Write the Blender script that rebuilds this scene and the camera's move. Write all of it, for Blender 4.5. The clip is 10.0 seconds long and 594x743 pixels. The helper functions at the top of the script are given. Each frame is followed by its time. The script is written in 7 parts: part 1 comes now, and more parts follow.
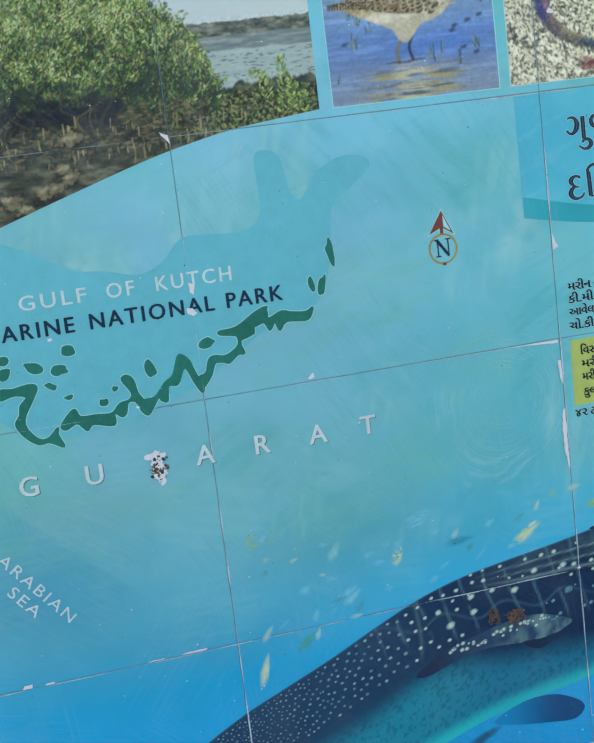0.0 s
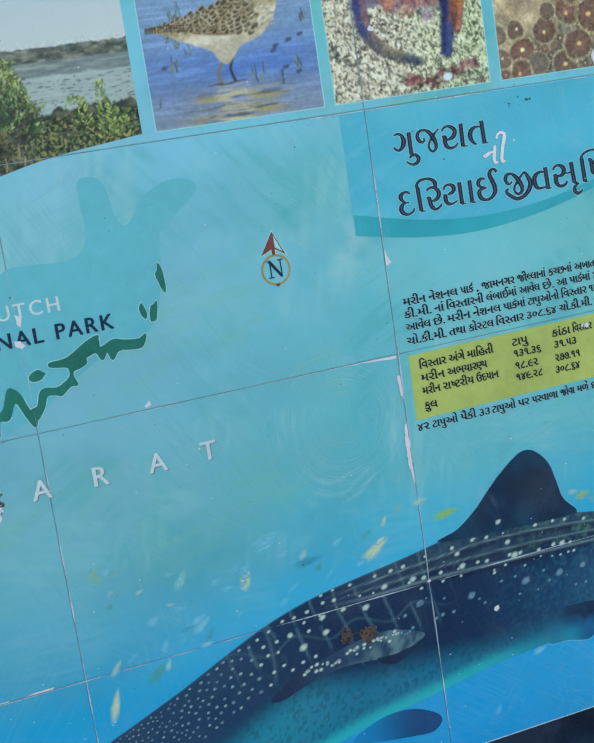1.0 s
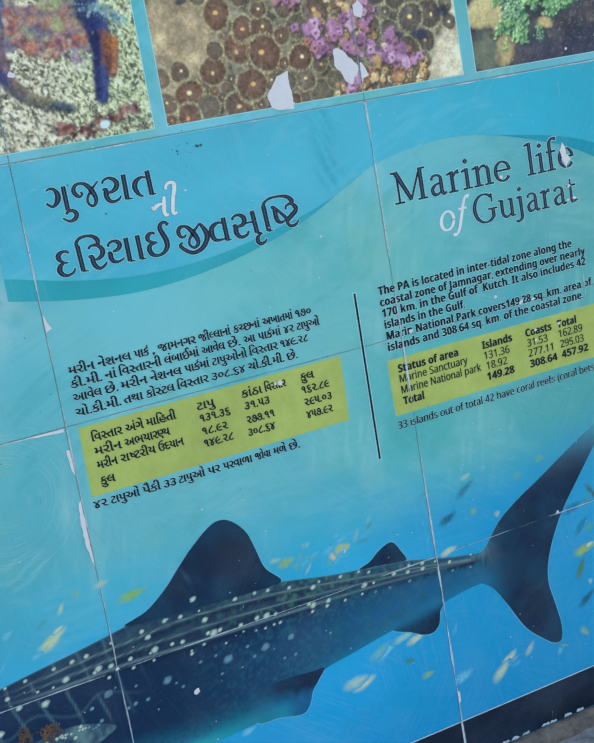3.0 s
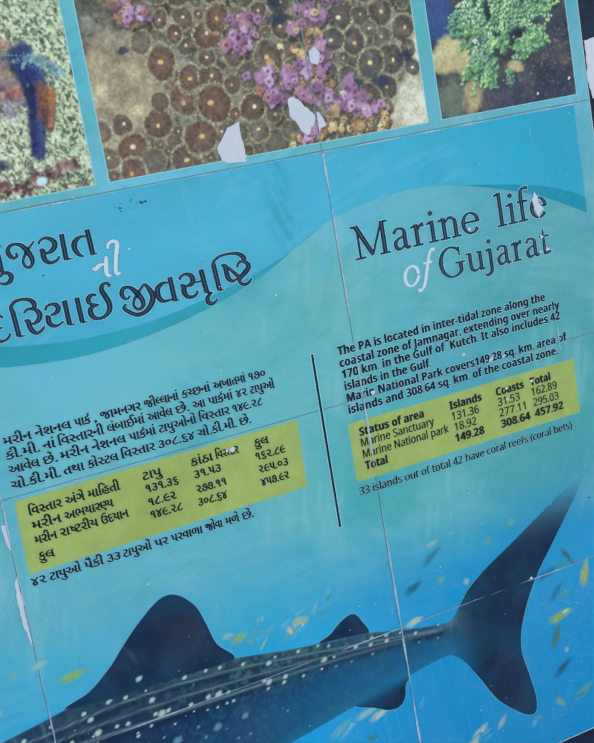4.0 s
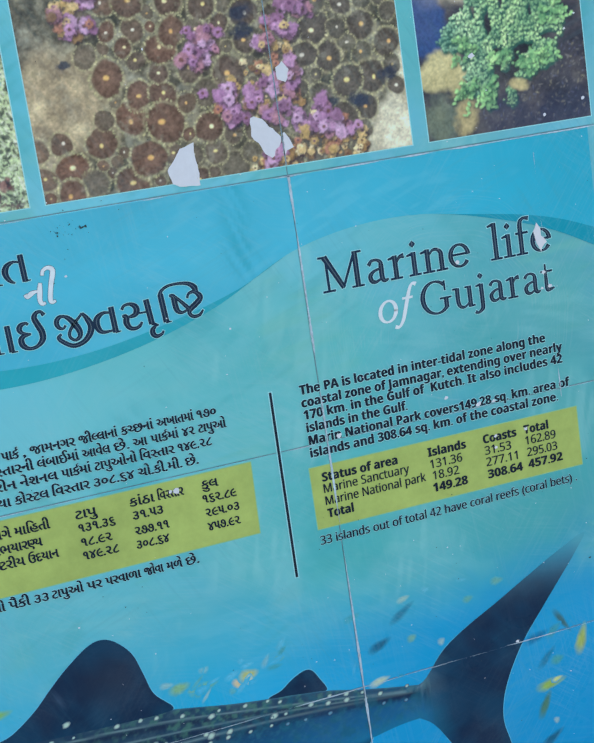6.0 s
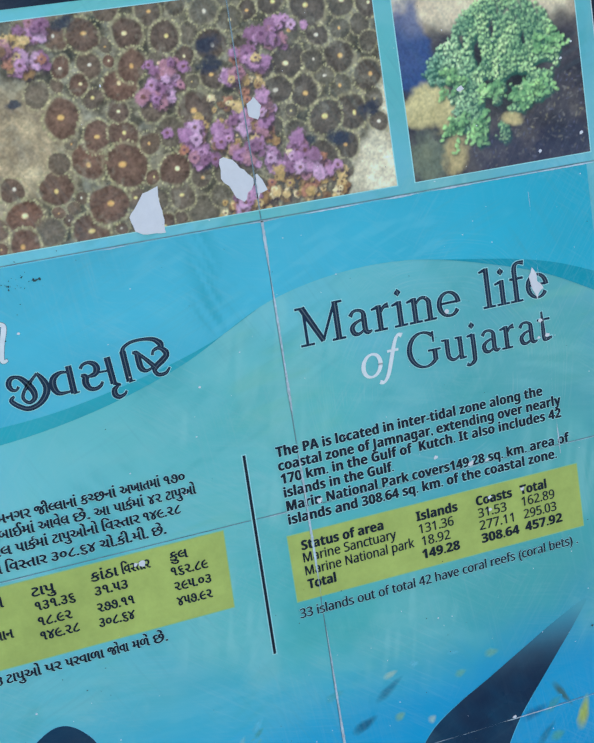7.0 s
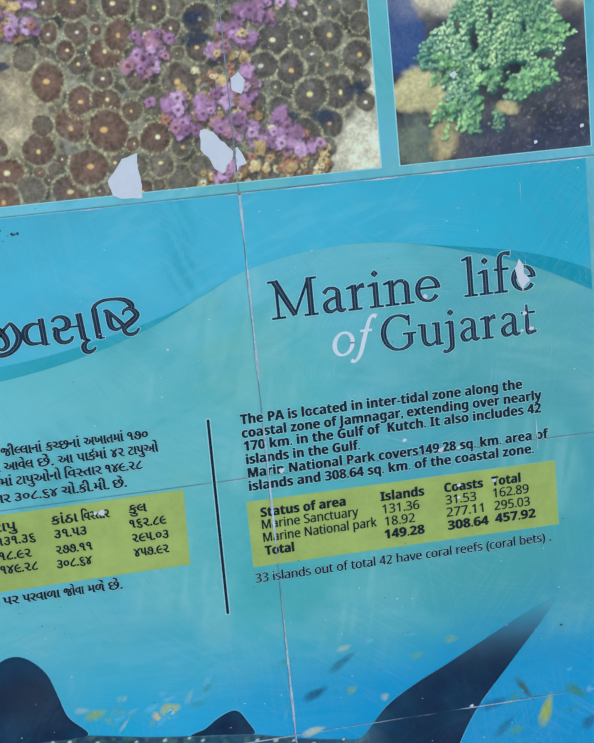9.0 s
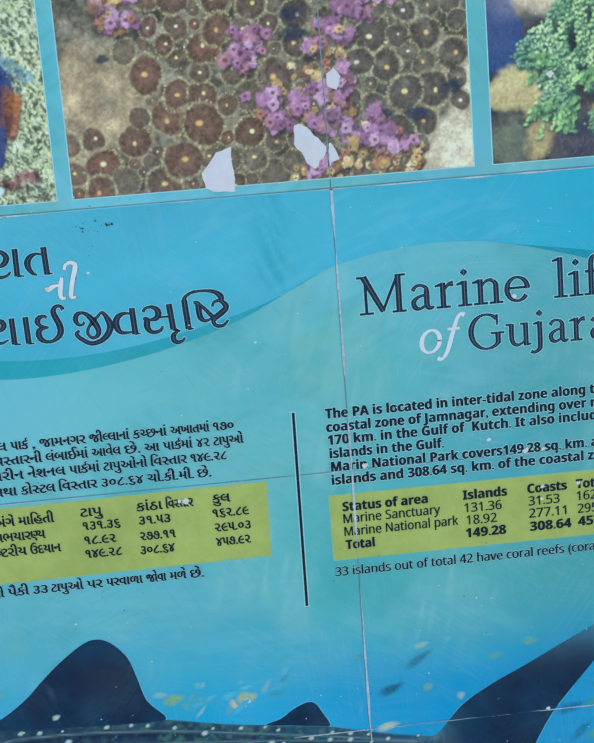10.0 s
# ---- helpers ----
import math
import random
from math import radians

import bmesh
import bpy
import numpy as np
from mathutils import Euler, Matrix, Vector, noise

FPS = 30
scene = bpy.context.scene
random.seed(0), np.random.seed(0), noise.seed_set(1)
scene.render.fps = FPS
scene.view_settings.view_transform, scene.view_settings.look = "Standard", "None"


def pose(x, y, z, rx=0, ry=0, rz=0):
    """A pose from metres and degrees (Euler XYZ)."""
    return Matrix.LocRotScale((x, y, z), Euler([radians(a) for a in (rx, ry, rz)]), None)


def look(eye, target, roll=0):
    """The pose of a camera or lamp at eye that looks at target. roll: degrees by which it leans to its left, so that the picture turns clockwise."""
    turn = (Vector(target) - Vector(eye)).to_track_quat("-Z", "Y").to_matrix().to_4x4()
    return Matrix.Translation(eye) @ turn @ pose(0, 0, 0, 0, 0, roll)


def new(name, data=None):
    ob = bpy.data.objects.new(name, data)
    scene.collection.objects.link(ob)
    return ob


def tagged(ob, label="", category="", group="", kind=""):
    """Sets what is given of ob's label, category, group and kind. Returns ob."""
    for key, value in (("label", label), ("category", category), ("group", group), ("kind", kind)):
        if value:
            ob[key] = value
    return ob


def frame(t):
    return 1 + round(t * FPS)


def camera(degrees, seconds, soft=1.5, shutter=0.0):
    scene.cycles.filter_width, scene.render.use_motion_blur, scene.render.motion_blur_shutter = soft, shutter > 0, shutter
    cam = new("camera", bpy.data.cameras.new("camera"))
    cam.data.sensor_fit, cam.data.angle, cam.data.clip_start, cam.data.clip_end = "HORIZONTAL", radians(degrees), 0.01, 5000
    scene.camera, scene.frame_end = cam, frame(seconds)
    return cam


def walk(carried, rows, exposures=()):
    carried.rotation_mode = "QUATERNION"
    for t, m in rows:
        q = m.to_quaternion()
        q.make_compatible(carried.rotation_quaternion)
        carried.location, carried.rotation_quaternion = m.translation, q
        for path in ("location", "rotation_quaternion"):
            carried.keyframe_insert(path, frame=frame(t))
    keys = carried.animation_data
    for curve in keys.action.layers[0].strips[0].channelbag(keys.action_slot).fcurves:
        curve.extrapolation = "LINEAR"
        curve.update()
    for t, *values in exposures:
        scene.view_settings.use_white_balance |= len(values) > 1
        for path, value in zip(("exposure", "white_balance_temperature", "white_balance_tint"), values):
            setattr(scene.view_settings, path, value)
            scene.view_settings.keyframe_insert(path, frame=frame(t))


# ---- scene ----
EXPOSURE = 1.55
cam = camera(25.9, 10.0, soft=1.9)
PATH = [
    (0, (-0.696, -1.442, 1.395), (-0.221, 0.465, 1.024), -7.0),
    (0.5, (-0.666, -1.441, 1.403), (-0.094, 0.436, 1.02), -8.0),
    (1, (-0.631, -1.443, 1.399), (0.009, 0.414, 1.022), -8.7),
    (1.5, (-0.588, -1.44, 1.4), (0.122, 0.39, 1.017), -9.3),
    (2, (-0.527, -1.428, 1.396), (0.252, 0.372, 1.005), -9.7),
    (2.5, (-0.448, -1.411, 1.401), (0.366, 0.373, 1.005), -9.8),
    (3, (-0.357, -1.412, 1.413), (0.466, 0.365, 1.009), -9.9),
    (3.2, (-0.32, -1.424, 1.421), (0.488, 0.361, 1.02), -9.8),
    (4.3, (-0.218, -1.329, 1.462), (0.59, 0.459, 1.072), -10.0),
    (4.5, (-0.189, -1.317, 1.47), (0.595, 0.479, 1.071), -9.9),
    (5, (-0.082, -1.319, 1.488), (0.562, 0.53, 1.085), -9.2),
    (5.5, (0.015, -1.352, 1.48), (0.547, 0.532, 1.067), -8.6),
    (5.7, (0.023, -1.361, 1.46), (0.567, 0.524, 1.07), -8.6),
    (6.8, (0.074, -1.248, 1.512), (0.643, 0.622, 1.09), -8.7),
    (7, (0.095, -1.239, 1.496), (0.653, 0.642, 1.111), -8.9),
    (7.5, (0.145, -1.233, 1.499), (0.655, 0.664, 1.121), -8.5),
    (8, (0.248, -1.271, 1.493), (0.557, 0.669, 1.117), -6.6),
    (8.5, (0.302, -1.305, 1.486), (0.598, 0.632, 1.088), -6.1),
    (9, (0.324, -1.32, 1.477), (0.571, 0.625, 1.081), -5.6),
    (9.5, (0.323, -1.329, 1.465), (0.504, 0.626, 1.086), -5.0),
    (10, (0.318, -1.325, 1.483), (0.44, 0.631, 1.084), -4.6),
]
walk(cam, [(t, look(e, a, r)) for t, e, a, r in PATH],
     exposures=[(0.0, EXPOSURE, 7080, 7), (2.5, EXPOSURE, 6950, 7), (4.5, EXPOSURE, 6750, 7), (10.0, EXPOSURE, 6650, 6)])

# ---- daylight: open shade under a bright sky, the sun high behind the mural wall ----
SUN_ELEVATION, SUN_TURN = 55, 20
world = bpy.data.worlds.new("sky")
scene.world = world
world.use_nodes = True
wn = world.node_tree
sky = wn.nodes.new("ShaderNodeTexSky")
sky.sky_type, sky.sun_disc = "NISHITA", False
sky.sun_elevation, sky.sun_rotation = radians(SUN_ELEVATION), radians(SUN_TURN)
sky.air_density, sky.dust_density, sky.ozone_density = 1.0, 3.0, 1.0
wn.nodes["Background"].inputs["Strength"].default_value = 0.15
wn.links.new(sky.outputs[0], wn.nodes["Background"].inputs["Color"])
sun = new("sun", bpy.data.lights.new("sun", "SUN"))
sun.data.energy, sun.data.angle, sun.data.color = 3.0, radians(0.6), (1.0, 0.95, 0.88)
se, st = radians(SUN_ELEVATION), radians(SUN_TURN)
sun.matrix_world = look((8 * math.sin(st) * math.cos(se), 8 * math.cos(st) * math.cos(se), 8 * math.sin(se)), (0, 0, 0))

# ---- colour and noise helpers ----
LIGHT_TINT = np.array((0.97, 0.98, 1.06))
rng = np.random.default_rng(7)


def ink(r, g, b):
    """Base colour of a print ink given as 0..255 display values."""
    c = np.array((r, g, b), float) / 255
    lin = np.where(c <= 0.04045, c / 12.92, ((c + 0.055) / 1.055) ** 2.4)
    grey = lin @ np.array((0.3, 0.59, 0.11))
    lin = np.maximum(grey + 1.04 * (lin - grey), 0)
    return np.clip(lin / LIGHT_TINT * 1.16, 0.004, 0.85)


def smooth(e0, e1, v):
    t = np.clip((v - e0) / (e1 - e0), 0, 1)
    return t * t * (3 - 2 * t)


def mix(a, b, t):
    return a + (b - a) * np.asarray(t)[..., None]


def value_noise(X, Z, size, seed=0):
    """Smooth noise in 0..1 with cells of the given size, at arrays of places."""
    px, pz = np.asarray(X) / size + 1000, np.asarray(Z) / size + 1000
    ix, iz = np.floor(px).astype(np.int64), np.floor(pz).astype(np.int64)
    fx, fz = px - ix, pz - iz
    fx, fz = fx * fx * (3 - 2 * fx), fz * fz * (3 - 2 * fz)

    def h(a, b):
        n = (a * 374761393 + b * 668265263 + seed * 974711) & 0x7FFFFFFF
        n = ((n ^ (n >> 13)) * 1274126177) & 0x7FFFFFFF
        return ((n ^ (n >> 16)) & 0xFFFF) / 65535.0

    return ((h(ix, iz) * (1 - fx) + h(ix + 1, iz) * fx) * (1 - fz)
            + (h(ix, iz + 1) * (1 - fx) + h(ix + 1, iz + 1) * fx) * fz)


def fbm(X, Z, size, octaves=4, seed=0):
    total, amp, norm = 0, 1.0, 0
    for o in range(octaves):
        total = total + amp * value_noise(X, Z, size / 2 ** o, seed + 17 * o)
        norm += amp
        amp *= 0.55
    return total / norm


def curve_at(points):
    """A smooth function through (x, value) points."""
    px = np.array([p[0] for p in points], float)
    pv = np.array([p[1] for p in points], float)
    d = np.gradient(pv, px)

    def f(x):
        x = np.clip(np.asarray(x, float), px[0], px[-1])
        i = np.clip(np.searchsorted(px, x) - 1, 0, len(px) - 2)
        w = px[i + 1] - px[i]
        t = (x - px[i]) / w
        return ((2 * t ** 3 - 3 * t ** 2 + 1) * pv[i] + (t ** 3 - 2 * t ** 2 + t) * w * d[i]
                + (-2 * t ** 3 + 3 * t ** 2) * pv[i + 1] + (t ** 3 - t ** 2) * w * d[i + 1])

    return f


def spline(points, steps=6, closed=True):
    """A smooth line through points (Catmull-Rom)."""
    p = [np.array(q, float) for q in points]
    n, out = len(p), []
    for i in range(n if closed else n - 1):
        a, b, c, d = ((p[(i + k) % n] for k in (-1, 0, 1, 2)) if closed else
                      (p[max(i - 1, 0)], p[i], p[i + 1], p[min(i + 2, n - 1)]))
        for s in range(steps):
            t = s / steps
            out.append(0.5 * (2 * b + (c - a) * t + (2 * a - 5 * b + 4 * c - d) * t ** 2 + (3 * b - a - 3 * c + d) * t ** 3))
    if not closed:
        out.append(p[-1])
    return out


# ---- materials ----
def nodes_of(name, rough=0.5, spec=0.5):
    m = bpy.data.materials.new(name)
    m.use_nodes = True
    t = m.node_tree
    b = t.nodes["Principled BSDF"]
    b.inputs["Roughness"].default_value = rough
    b.inputs["Specular IOR Level"].default_value = spec
    return m, t, b


def noise_node(t, scale, detail=4, rough=0.6):
    n = t.nodes.new("ShaderNodeTexNoise")
    n.inputs["Scale"].default_value, n.inputs["Detail"].default_value, n.inputs["Roughness"].default_value = scale, detail, rough
    g = t.nodes.new("ShaderNodeTexCoord")
    t.links.new(g.outputs["Object"], n.inputs["Vector"])
    return n


def ramp_node(t, source, a, b, lo, hi):
    r = t.nodes.new("ShaderNodeMapRange")
    for key, v in (("From Min", lo), ("From Max", hi), ("To Min", a), ("To Max", b)):
        r.inputs[key].default_value = v
    t.links.new(source, r.inputs["Value"])
    return r.outputs[0]


def mixed(t, factor, a, colour):
    """Lays a colour over socket a by a factor socket."""
    n = t.nodes.new("ShaderNodeMix")
    n.data_type = "RGBA"
    n.inputs["B"].default_value = (*colour, 1)
    t.links.new(factor, n.inputs["Factor"])
    t.links.new(a, n.inputs["A"])
    return n.outputs["Result"]


def maths(t, kind, a, b):
    n = t.nodes.new("ShaderNodeMath")
    n.operation = kind
    for k, v in enumerate((a, b)):
        if isinstance(v, (int, float)):
            n.inputs[k].default_value = v
        elif v is not None:
            t.links.new(v, n.inputs[k])
    return n.outputs[0]


def stretched(t, turn, along, across, shift=0.0, detail=3):
    """Noise drawn out along one direction of the wall's plane."""
    n = noise_node(t, 1.0, detail, 0.65)
    m = t.nodes.new("ShaderNodeMapping")
    m.vector_type = "TEXTURE"
    m.inputs["Rotation"].default_value = (0, radians(turn), 0)
    m.inputs["Location"].default_value = (shift, shift * 0.7, shift * 1.3)
    m.inputs["Scale"].default_value = (1 / along, 1, 1 / across)
    t.links.new(n.inputs["Vector"].links[0].from_socket, m.inputs["Vector"])
    t.links.new(m.outputs[0], n.inputs["Vector"])
    return n.outputs[0]


# sets of wiping marks: turn in degrees, streaks per metre along and across, colour, strength, shift of the pattern
WIPES = ((14, 16, 420, (0.60, 0.66, 0.66), 0.06, 0.0), (-52, 14, 330, (0.60, 0.68, 0.68), 0.07, 3.1), (62, 12, 260, (0.10, 0.36, 0.40), 0.20, 7.7),
         (-20, 9, 240, (0.13, 0.40, 0.44), 0.17, 12.3), (38, 20, 420, (0.62, 0.70, 0.70), 0.09, 17.9), (84, 10, 330, (0.56, 0.66, 0.66), 0.07, 23.3))
# centres of round wiping marks: x, z, radii between which they lie
SWIRLS = ((-0.085, 1.035, 0.02, 0.105), (-0.30, 1.33, 0.05, 0.16), (0.62, 1.20, 0.06, 0.17))


def print_material(name, rough=0.32, dust=0.05, wipe=1.0):
    """Ceramic print under a worn glaze: ink colour from the mesh, with dust film, wiping marks and faint waviness."""
    m, t, b = nodes_of(name, rough, 0.12)
    col = t.nodes.new("ShaderNodeVertexColor")
    col.layer_name = "ink"
    fine, broad = noise_node(t, 420, 5, 0.7), noise_node(t, 9, 4, 0.6)
    film = maths(t, "MULTIPLY", ramp_node(t, broad.outputs[0], 0.0, dust, 0.45, 0.75), ramp_node(t, fine.outputs[0], 0.35, 1.0, 0.35, 0.65))
    c = mixed(t, film, col.outputs["Color"], (0.52, 0.55, 0.55))
    for turn, along, across, colour, strength, shift in WIPES:
        lines = ramp_node(t, stretched(t, turn, along, across, shift), 0.0, strength * wipe, 0.50, 0.70)
        patch = noise_node(t, 6.0, 3)
        mp = t.nodes.new("ShaderNodeMapping")
        mp.inputs["Location"].default_value = (shift, 0, shift * 2)
        t.links.new(patch.inputs["Vector"].links[0].from_socket, mp.inputs["Vector"])
        t.links.new(mp.outputs[0], patch.inputs["Vector"])
        c = mixed(t, maths(t, "MULTIPLY", lines, ramp_node(t, patch.outputs[0], 0.0, 1.0, 0.46, 0.62)), c, colour)
    if wipe > 0.5:
        place = t.nodes.new("ShaderNodeTexCoord").outputs["Object"]
        for k, (x, z, r0, r1) in enumerate(SWIRLS):
            off = t.nodes.new("ShaderNodeVectorMath")
            off.operation = "SUBTRACT"
            off.inputs[1].default_value = (x, 0, z)
            t.links.new(place, off.inputs[0])
            size = t.nodes.new("ShaderNodeVectorMath")
            size.operation = "LENGTH"
            t.links.new(off.outputs[0], size.inputs[0])
            wobble = maths(t, "MULTIPLY", noise_node(t, 9, 1).outputs[0], 0.03)
            reach = maths(t, "ADD", size.outputs["Value"], wobble)
            ring = t.nodes.new("ShaderNodeTexNoise")
            ring.noise_dimensions = "1D"
            ring.inputs["Scale"].default_value, ring.inputs["Detail"].default_value = 420.0, 3.0
            t.links.new(reach, ring.inputs["W"])
            lines = ramp_node(t, ring.outputs[0], 0.0, 0.24 if k == 0 else 0.14, 0.50, 0.72)
            inside = maths(t, "MULTIPLY", ramp_node(t, size.outputs["Value"], 0.0, 1.0, r0, r0 * 1.4), ramp_node(t, size.outputs["Value"], 1.0, 0.0, r1 * 0.8, r1))
            broken = ramp_node(t, noise_node(t, 22 + 3 * k, 3).outputs[0], 0.0, 1.0, 0.42, 0.62)
            c = mixed(t, maths(t, "MULTIPLY", lines, maths(t, "MULTIPLY", inside, broken)), c, (0.62, 0.70, 0.70))
    t.links.new(c, b.inputs["Base Color"])
    t.links.new(ramp_node(t, broad.outputs[0], rough - 0.08, rough + 0.14, 0.3, 0.7), b.inputs["Roughness"])
    bump = t.nodes.new("ShaderNodeBump")
    bump.inputs["Strength"].default_value, bump.inputs["Distance"].default_value = 0.06, 0.001
    t.links.new(noise_node(t, 60, 3).outputs[0], bump.inputs["Height"])
    t.links.new(bump.outputs[0], b.inputs["Normal"])
    return m


def plain_material(name, colour, rough=0.5, vary=0.25, scale=60, bump=0.1, spec=0.22):
    """A solid surface with two scales of variation."""
    m, t, b = nodes_of(name, rough, spec)
    fine, broad = noise_node(t, scale, 6, 0.7), noise_node(t, scale / 9, 3)
    add = t.nodes.new("ShaderNodeMath")
    add.operation = "ADD"
    t.links.new(fine.outputs[0], add.inputs[0])
    t.links.new(broad.outputs[0], add.inputs[1])
    f = t.nodes.new("ShaderNodeMix")
    f.data_type = "RGBA"
    c = np.array(colour[:3], float)
    f.inputs["A"].default_value = (*np.clip(c * (1 - vary), 0, 1), 1)
    f.inputs["B"].default_value = (*np.clip(c * (1 + vary), 0, 0.9), 1)
    t.links.new(ramp_node(t, add.outputs[0], 0, 1, 0.7, 1.3), f.inputs["Factor"])
    t.links.new(f.outputs["Result"], b.inputs["Base Color"])
    if bump:
        n = t.nodes.new("ShaderNodeBump")
        n.inputs["Strength"].default_value, n.inputs["Distance"].default_value = bump, 0.004
        t.links.new(fine.outputs[0], n.inputs["Height"])
        t.links.new(n.outputs[0], b.inputs["Normal"])
    return m


MAT_PRINT = print_material("glazed_print")
MAT_SHAPE = print_material("glazed_dark_print", 0.32, 0.06, 0.18)
MAT_PHOTO = print_material("glazed_photo_print", 0.34, 0.10, 0.35)
MAT_GROUT = plain_material("grout", (0.24, 0.33, 0.37), 0.9, 0.4, 200, 0.2)
MAT_GROUT_PALE = plain_material("pale_joint_edge", (0.50, 0.61, 0.66), 0.7, 0.35, 250, 0.1)
MAT_CHIP = plain_material("bare_white_tile_body", (0.76, 0.76, 0.78), 0.55, 0.05, 120, 0.05)
MAT_INK_DARK = plain_material("dark_ink", tuple(ink(6, 42, 68)), 0.4, 0.3, 300, 0.0)
MAT_INK_BLACK = plain_material("black_ink", tuple(ink(5, 28, 46)), 0.4, 0.3, 300, 0.0)
MAT_INK_GREY = plain_material("grey_ink", tuple(ink(84, 100, 112)), 0.4, 0.25, 300, 0.0)
MAT_INK_PALE = plain_material("pale_ink", tuple(ink(190, 208, 214)), 0.4, 0.12, 200, 0.0)
MAT_INK_WHITE = plain_material("white_ink", tuple(ink(212, 226, 232)), 0.4, 0.08, 200, 0.0)
MAT_HALO = plain_material("halo_ink", tuple(ink(156, 210, 218)), 0.4, 0.1, 200, 0.0)
MAT_MAP_GREEN = plain_material("dark_green_ink", tuple(ink(30, 108, 98)), 0.4, 0.25, 120, 0.0)
MAT_YELLOW = plain_material("yellow_green_ink", tuple(ink(168, 184, 106)), 0.38, 0.16, 40, 0.0)
MAT_YELLOW_EDGE = plain_material("faint_edge_ink", tuple(ink(140, 186, 140)), 0.4, 0.1, 90, 0.0)
MAT_RED = plain_material("red_ink", tuple(ink(118, 64, 62)), 0.4, 0.2, 200, 0.0)
MAT_OCHRE = plain_material("ochre_ink", tuple(ink(158, 144, 82)), 0.4, 0.2, 200, 0.0)
MAT_RUST = plain_material("rust_stain", tuple(ink(98, 78, 64)), 0.85, 0.6, 500, 0.3)
MAT_DIRT = plain_material("dark_dirt", tuple(ink(52, 66, 70)), 0.8, 0.5, 400, 0.2)
MAT_MORTAR = plain_material("brown_mortar", (0.17, 0.145, 0.12), 0.95, 0.5, 120, 0.9, 0.2)
MAT_CONCRETE = plain_material("stained_concrete", (0.26, 0.26, 0.25), 0.95, 0.65, 60, 1.0, 0.2)
MAT_PLASTER = plain_material("rough_plaster", (0.36, 0.34, 0.31), 0.9, 0.3, 40, 0.6, 0.2)
MAT_GROUND = plain_material("dusty_paving", (0.16, 0.15, 0.13), 0.9, 0.3, 6, 0.4, 0.2)

# ---- mesh helpers ----
JOINT_X = (-0.45, 0.0, 0.45)
GAP = 0.0005


def mesh_object(name, verts, faces, material, parent=None, label="", colours=None, shade=False):
    me = bpy.data.meshes.new(name)
    me.from_pydata([tuple(map(float, v)) for v in verts], [], [tuple(map(int, f)) for f in faces])
    me.materials.append(material)
    if colours is not None:
        a = me.color_attributes.new("ink", "FLOAT_COLOR", "POINT")
        c = np.ones((len(verts), 4), np.float32)
        c[:, :3] = colours
        a.data.foreach_set("color", c.ravel())
    if shade:
        me.polygons.foreach_set("use_smooth", [True] * len(me.polygons))
    ob = new(name, me)
    if parent:
        ob.parent = parent
    return tagged(ob, label)


def part(name, bm, material, parent, label=""):
    me = bpy.data.meshes.new(name)
    bm.to_mesh(me)
    bm.free()
    me.materials.append(material)
    ob = new(name, me)
    if parent:
        ob.parent = parent
    return tagged(ob, label)


def split_columns(x0, x1, h):
    """Column places from x0 to x1, with a gap at every tile joint; returns runs."""
    cuts, runs = [j for j in JOINT_X if x0 + 0.002 < j < x1 - 0.002], []
    a = x0
    for j in (*cuts, None):
        b = x1 if j is None else j - GAP
        runs.append(np.linspace(a, b, max(2, int(round((b - a) / h)) + 1)))
        a = None if j is None else j + GAP
    return runs


def layer(name, x0, x1, low, high, h, y, paint, material, parent, label="", rows=None):
    """A thin printed layer between two heights (numbers or functions of x), split at the tile joints; paint(X, Z) gives its ink."""
    verts, cols, faces = [], [], []
    for xs in split_columns(x0, x1, h):
        lo = low(xs) if callable(low) else np.full(len(xs), low)
        hi = high(xs) if callable(high) else np.full(len(xs), high)
        nv = rows or max(2, int(round(np.max(hi - lo) / h)) + 1)
        v = np.linspace(0, 1, nv)[:, None]
        Z, X = lo + (hi - lo) * v, np.broadcast_to(xs, (nv, len(xs)))
        base, nx = sum(map(len, verts)), len(xs)
        verts.append(np.stack([X, np.full_like(X, y), Z], -1).reshape(-1, 3))
        cols.append(np.asarray(paint(X, Z)).reshape(-1, 3))
        i = (base + np.arange(nv - 1)[:, None] * nx + np.arange(nx - 1)).ravel()
        faces.append(np.stack([i, i + 1, i + 1 + nx, i + nx], -1))
    v, f, c = np.concatenate(verts), np.concatenate(faces), np.concatenate(cols)
    me = bpy.data.meshes.new(name)
    me.vertices.add(len(v)), me.loops.add(4 * len(f)), me.polygons.add(len(f))
    me.vertices.foreach_set("co", v.astype(np.float32).ravel())
    me.loops.foreach_set("vertex_index", f.astype(np.int32).ravel())
    me.polygons.foreach_set("loop_start", np.arange(0, 4 * len(f), 4, dtype=np.int32))
    me.update(calc_edges=True)
    a = me.color_attributes.new("ink", "FLOAT_COLOR", "POINT")
    a.data.foreach_set("color", np.c_[c, np.ones(len(c))].astype(np.float32).ravel())
    me.materials.append(material)
    ob = new(name, me)
    ob.parent = parent
    return tagged(ob, label)


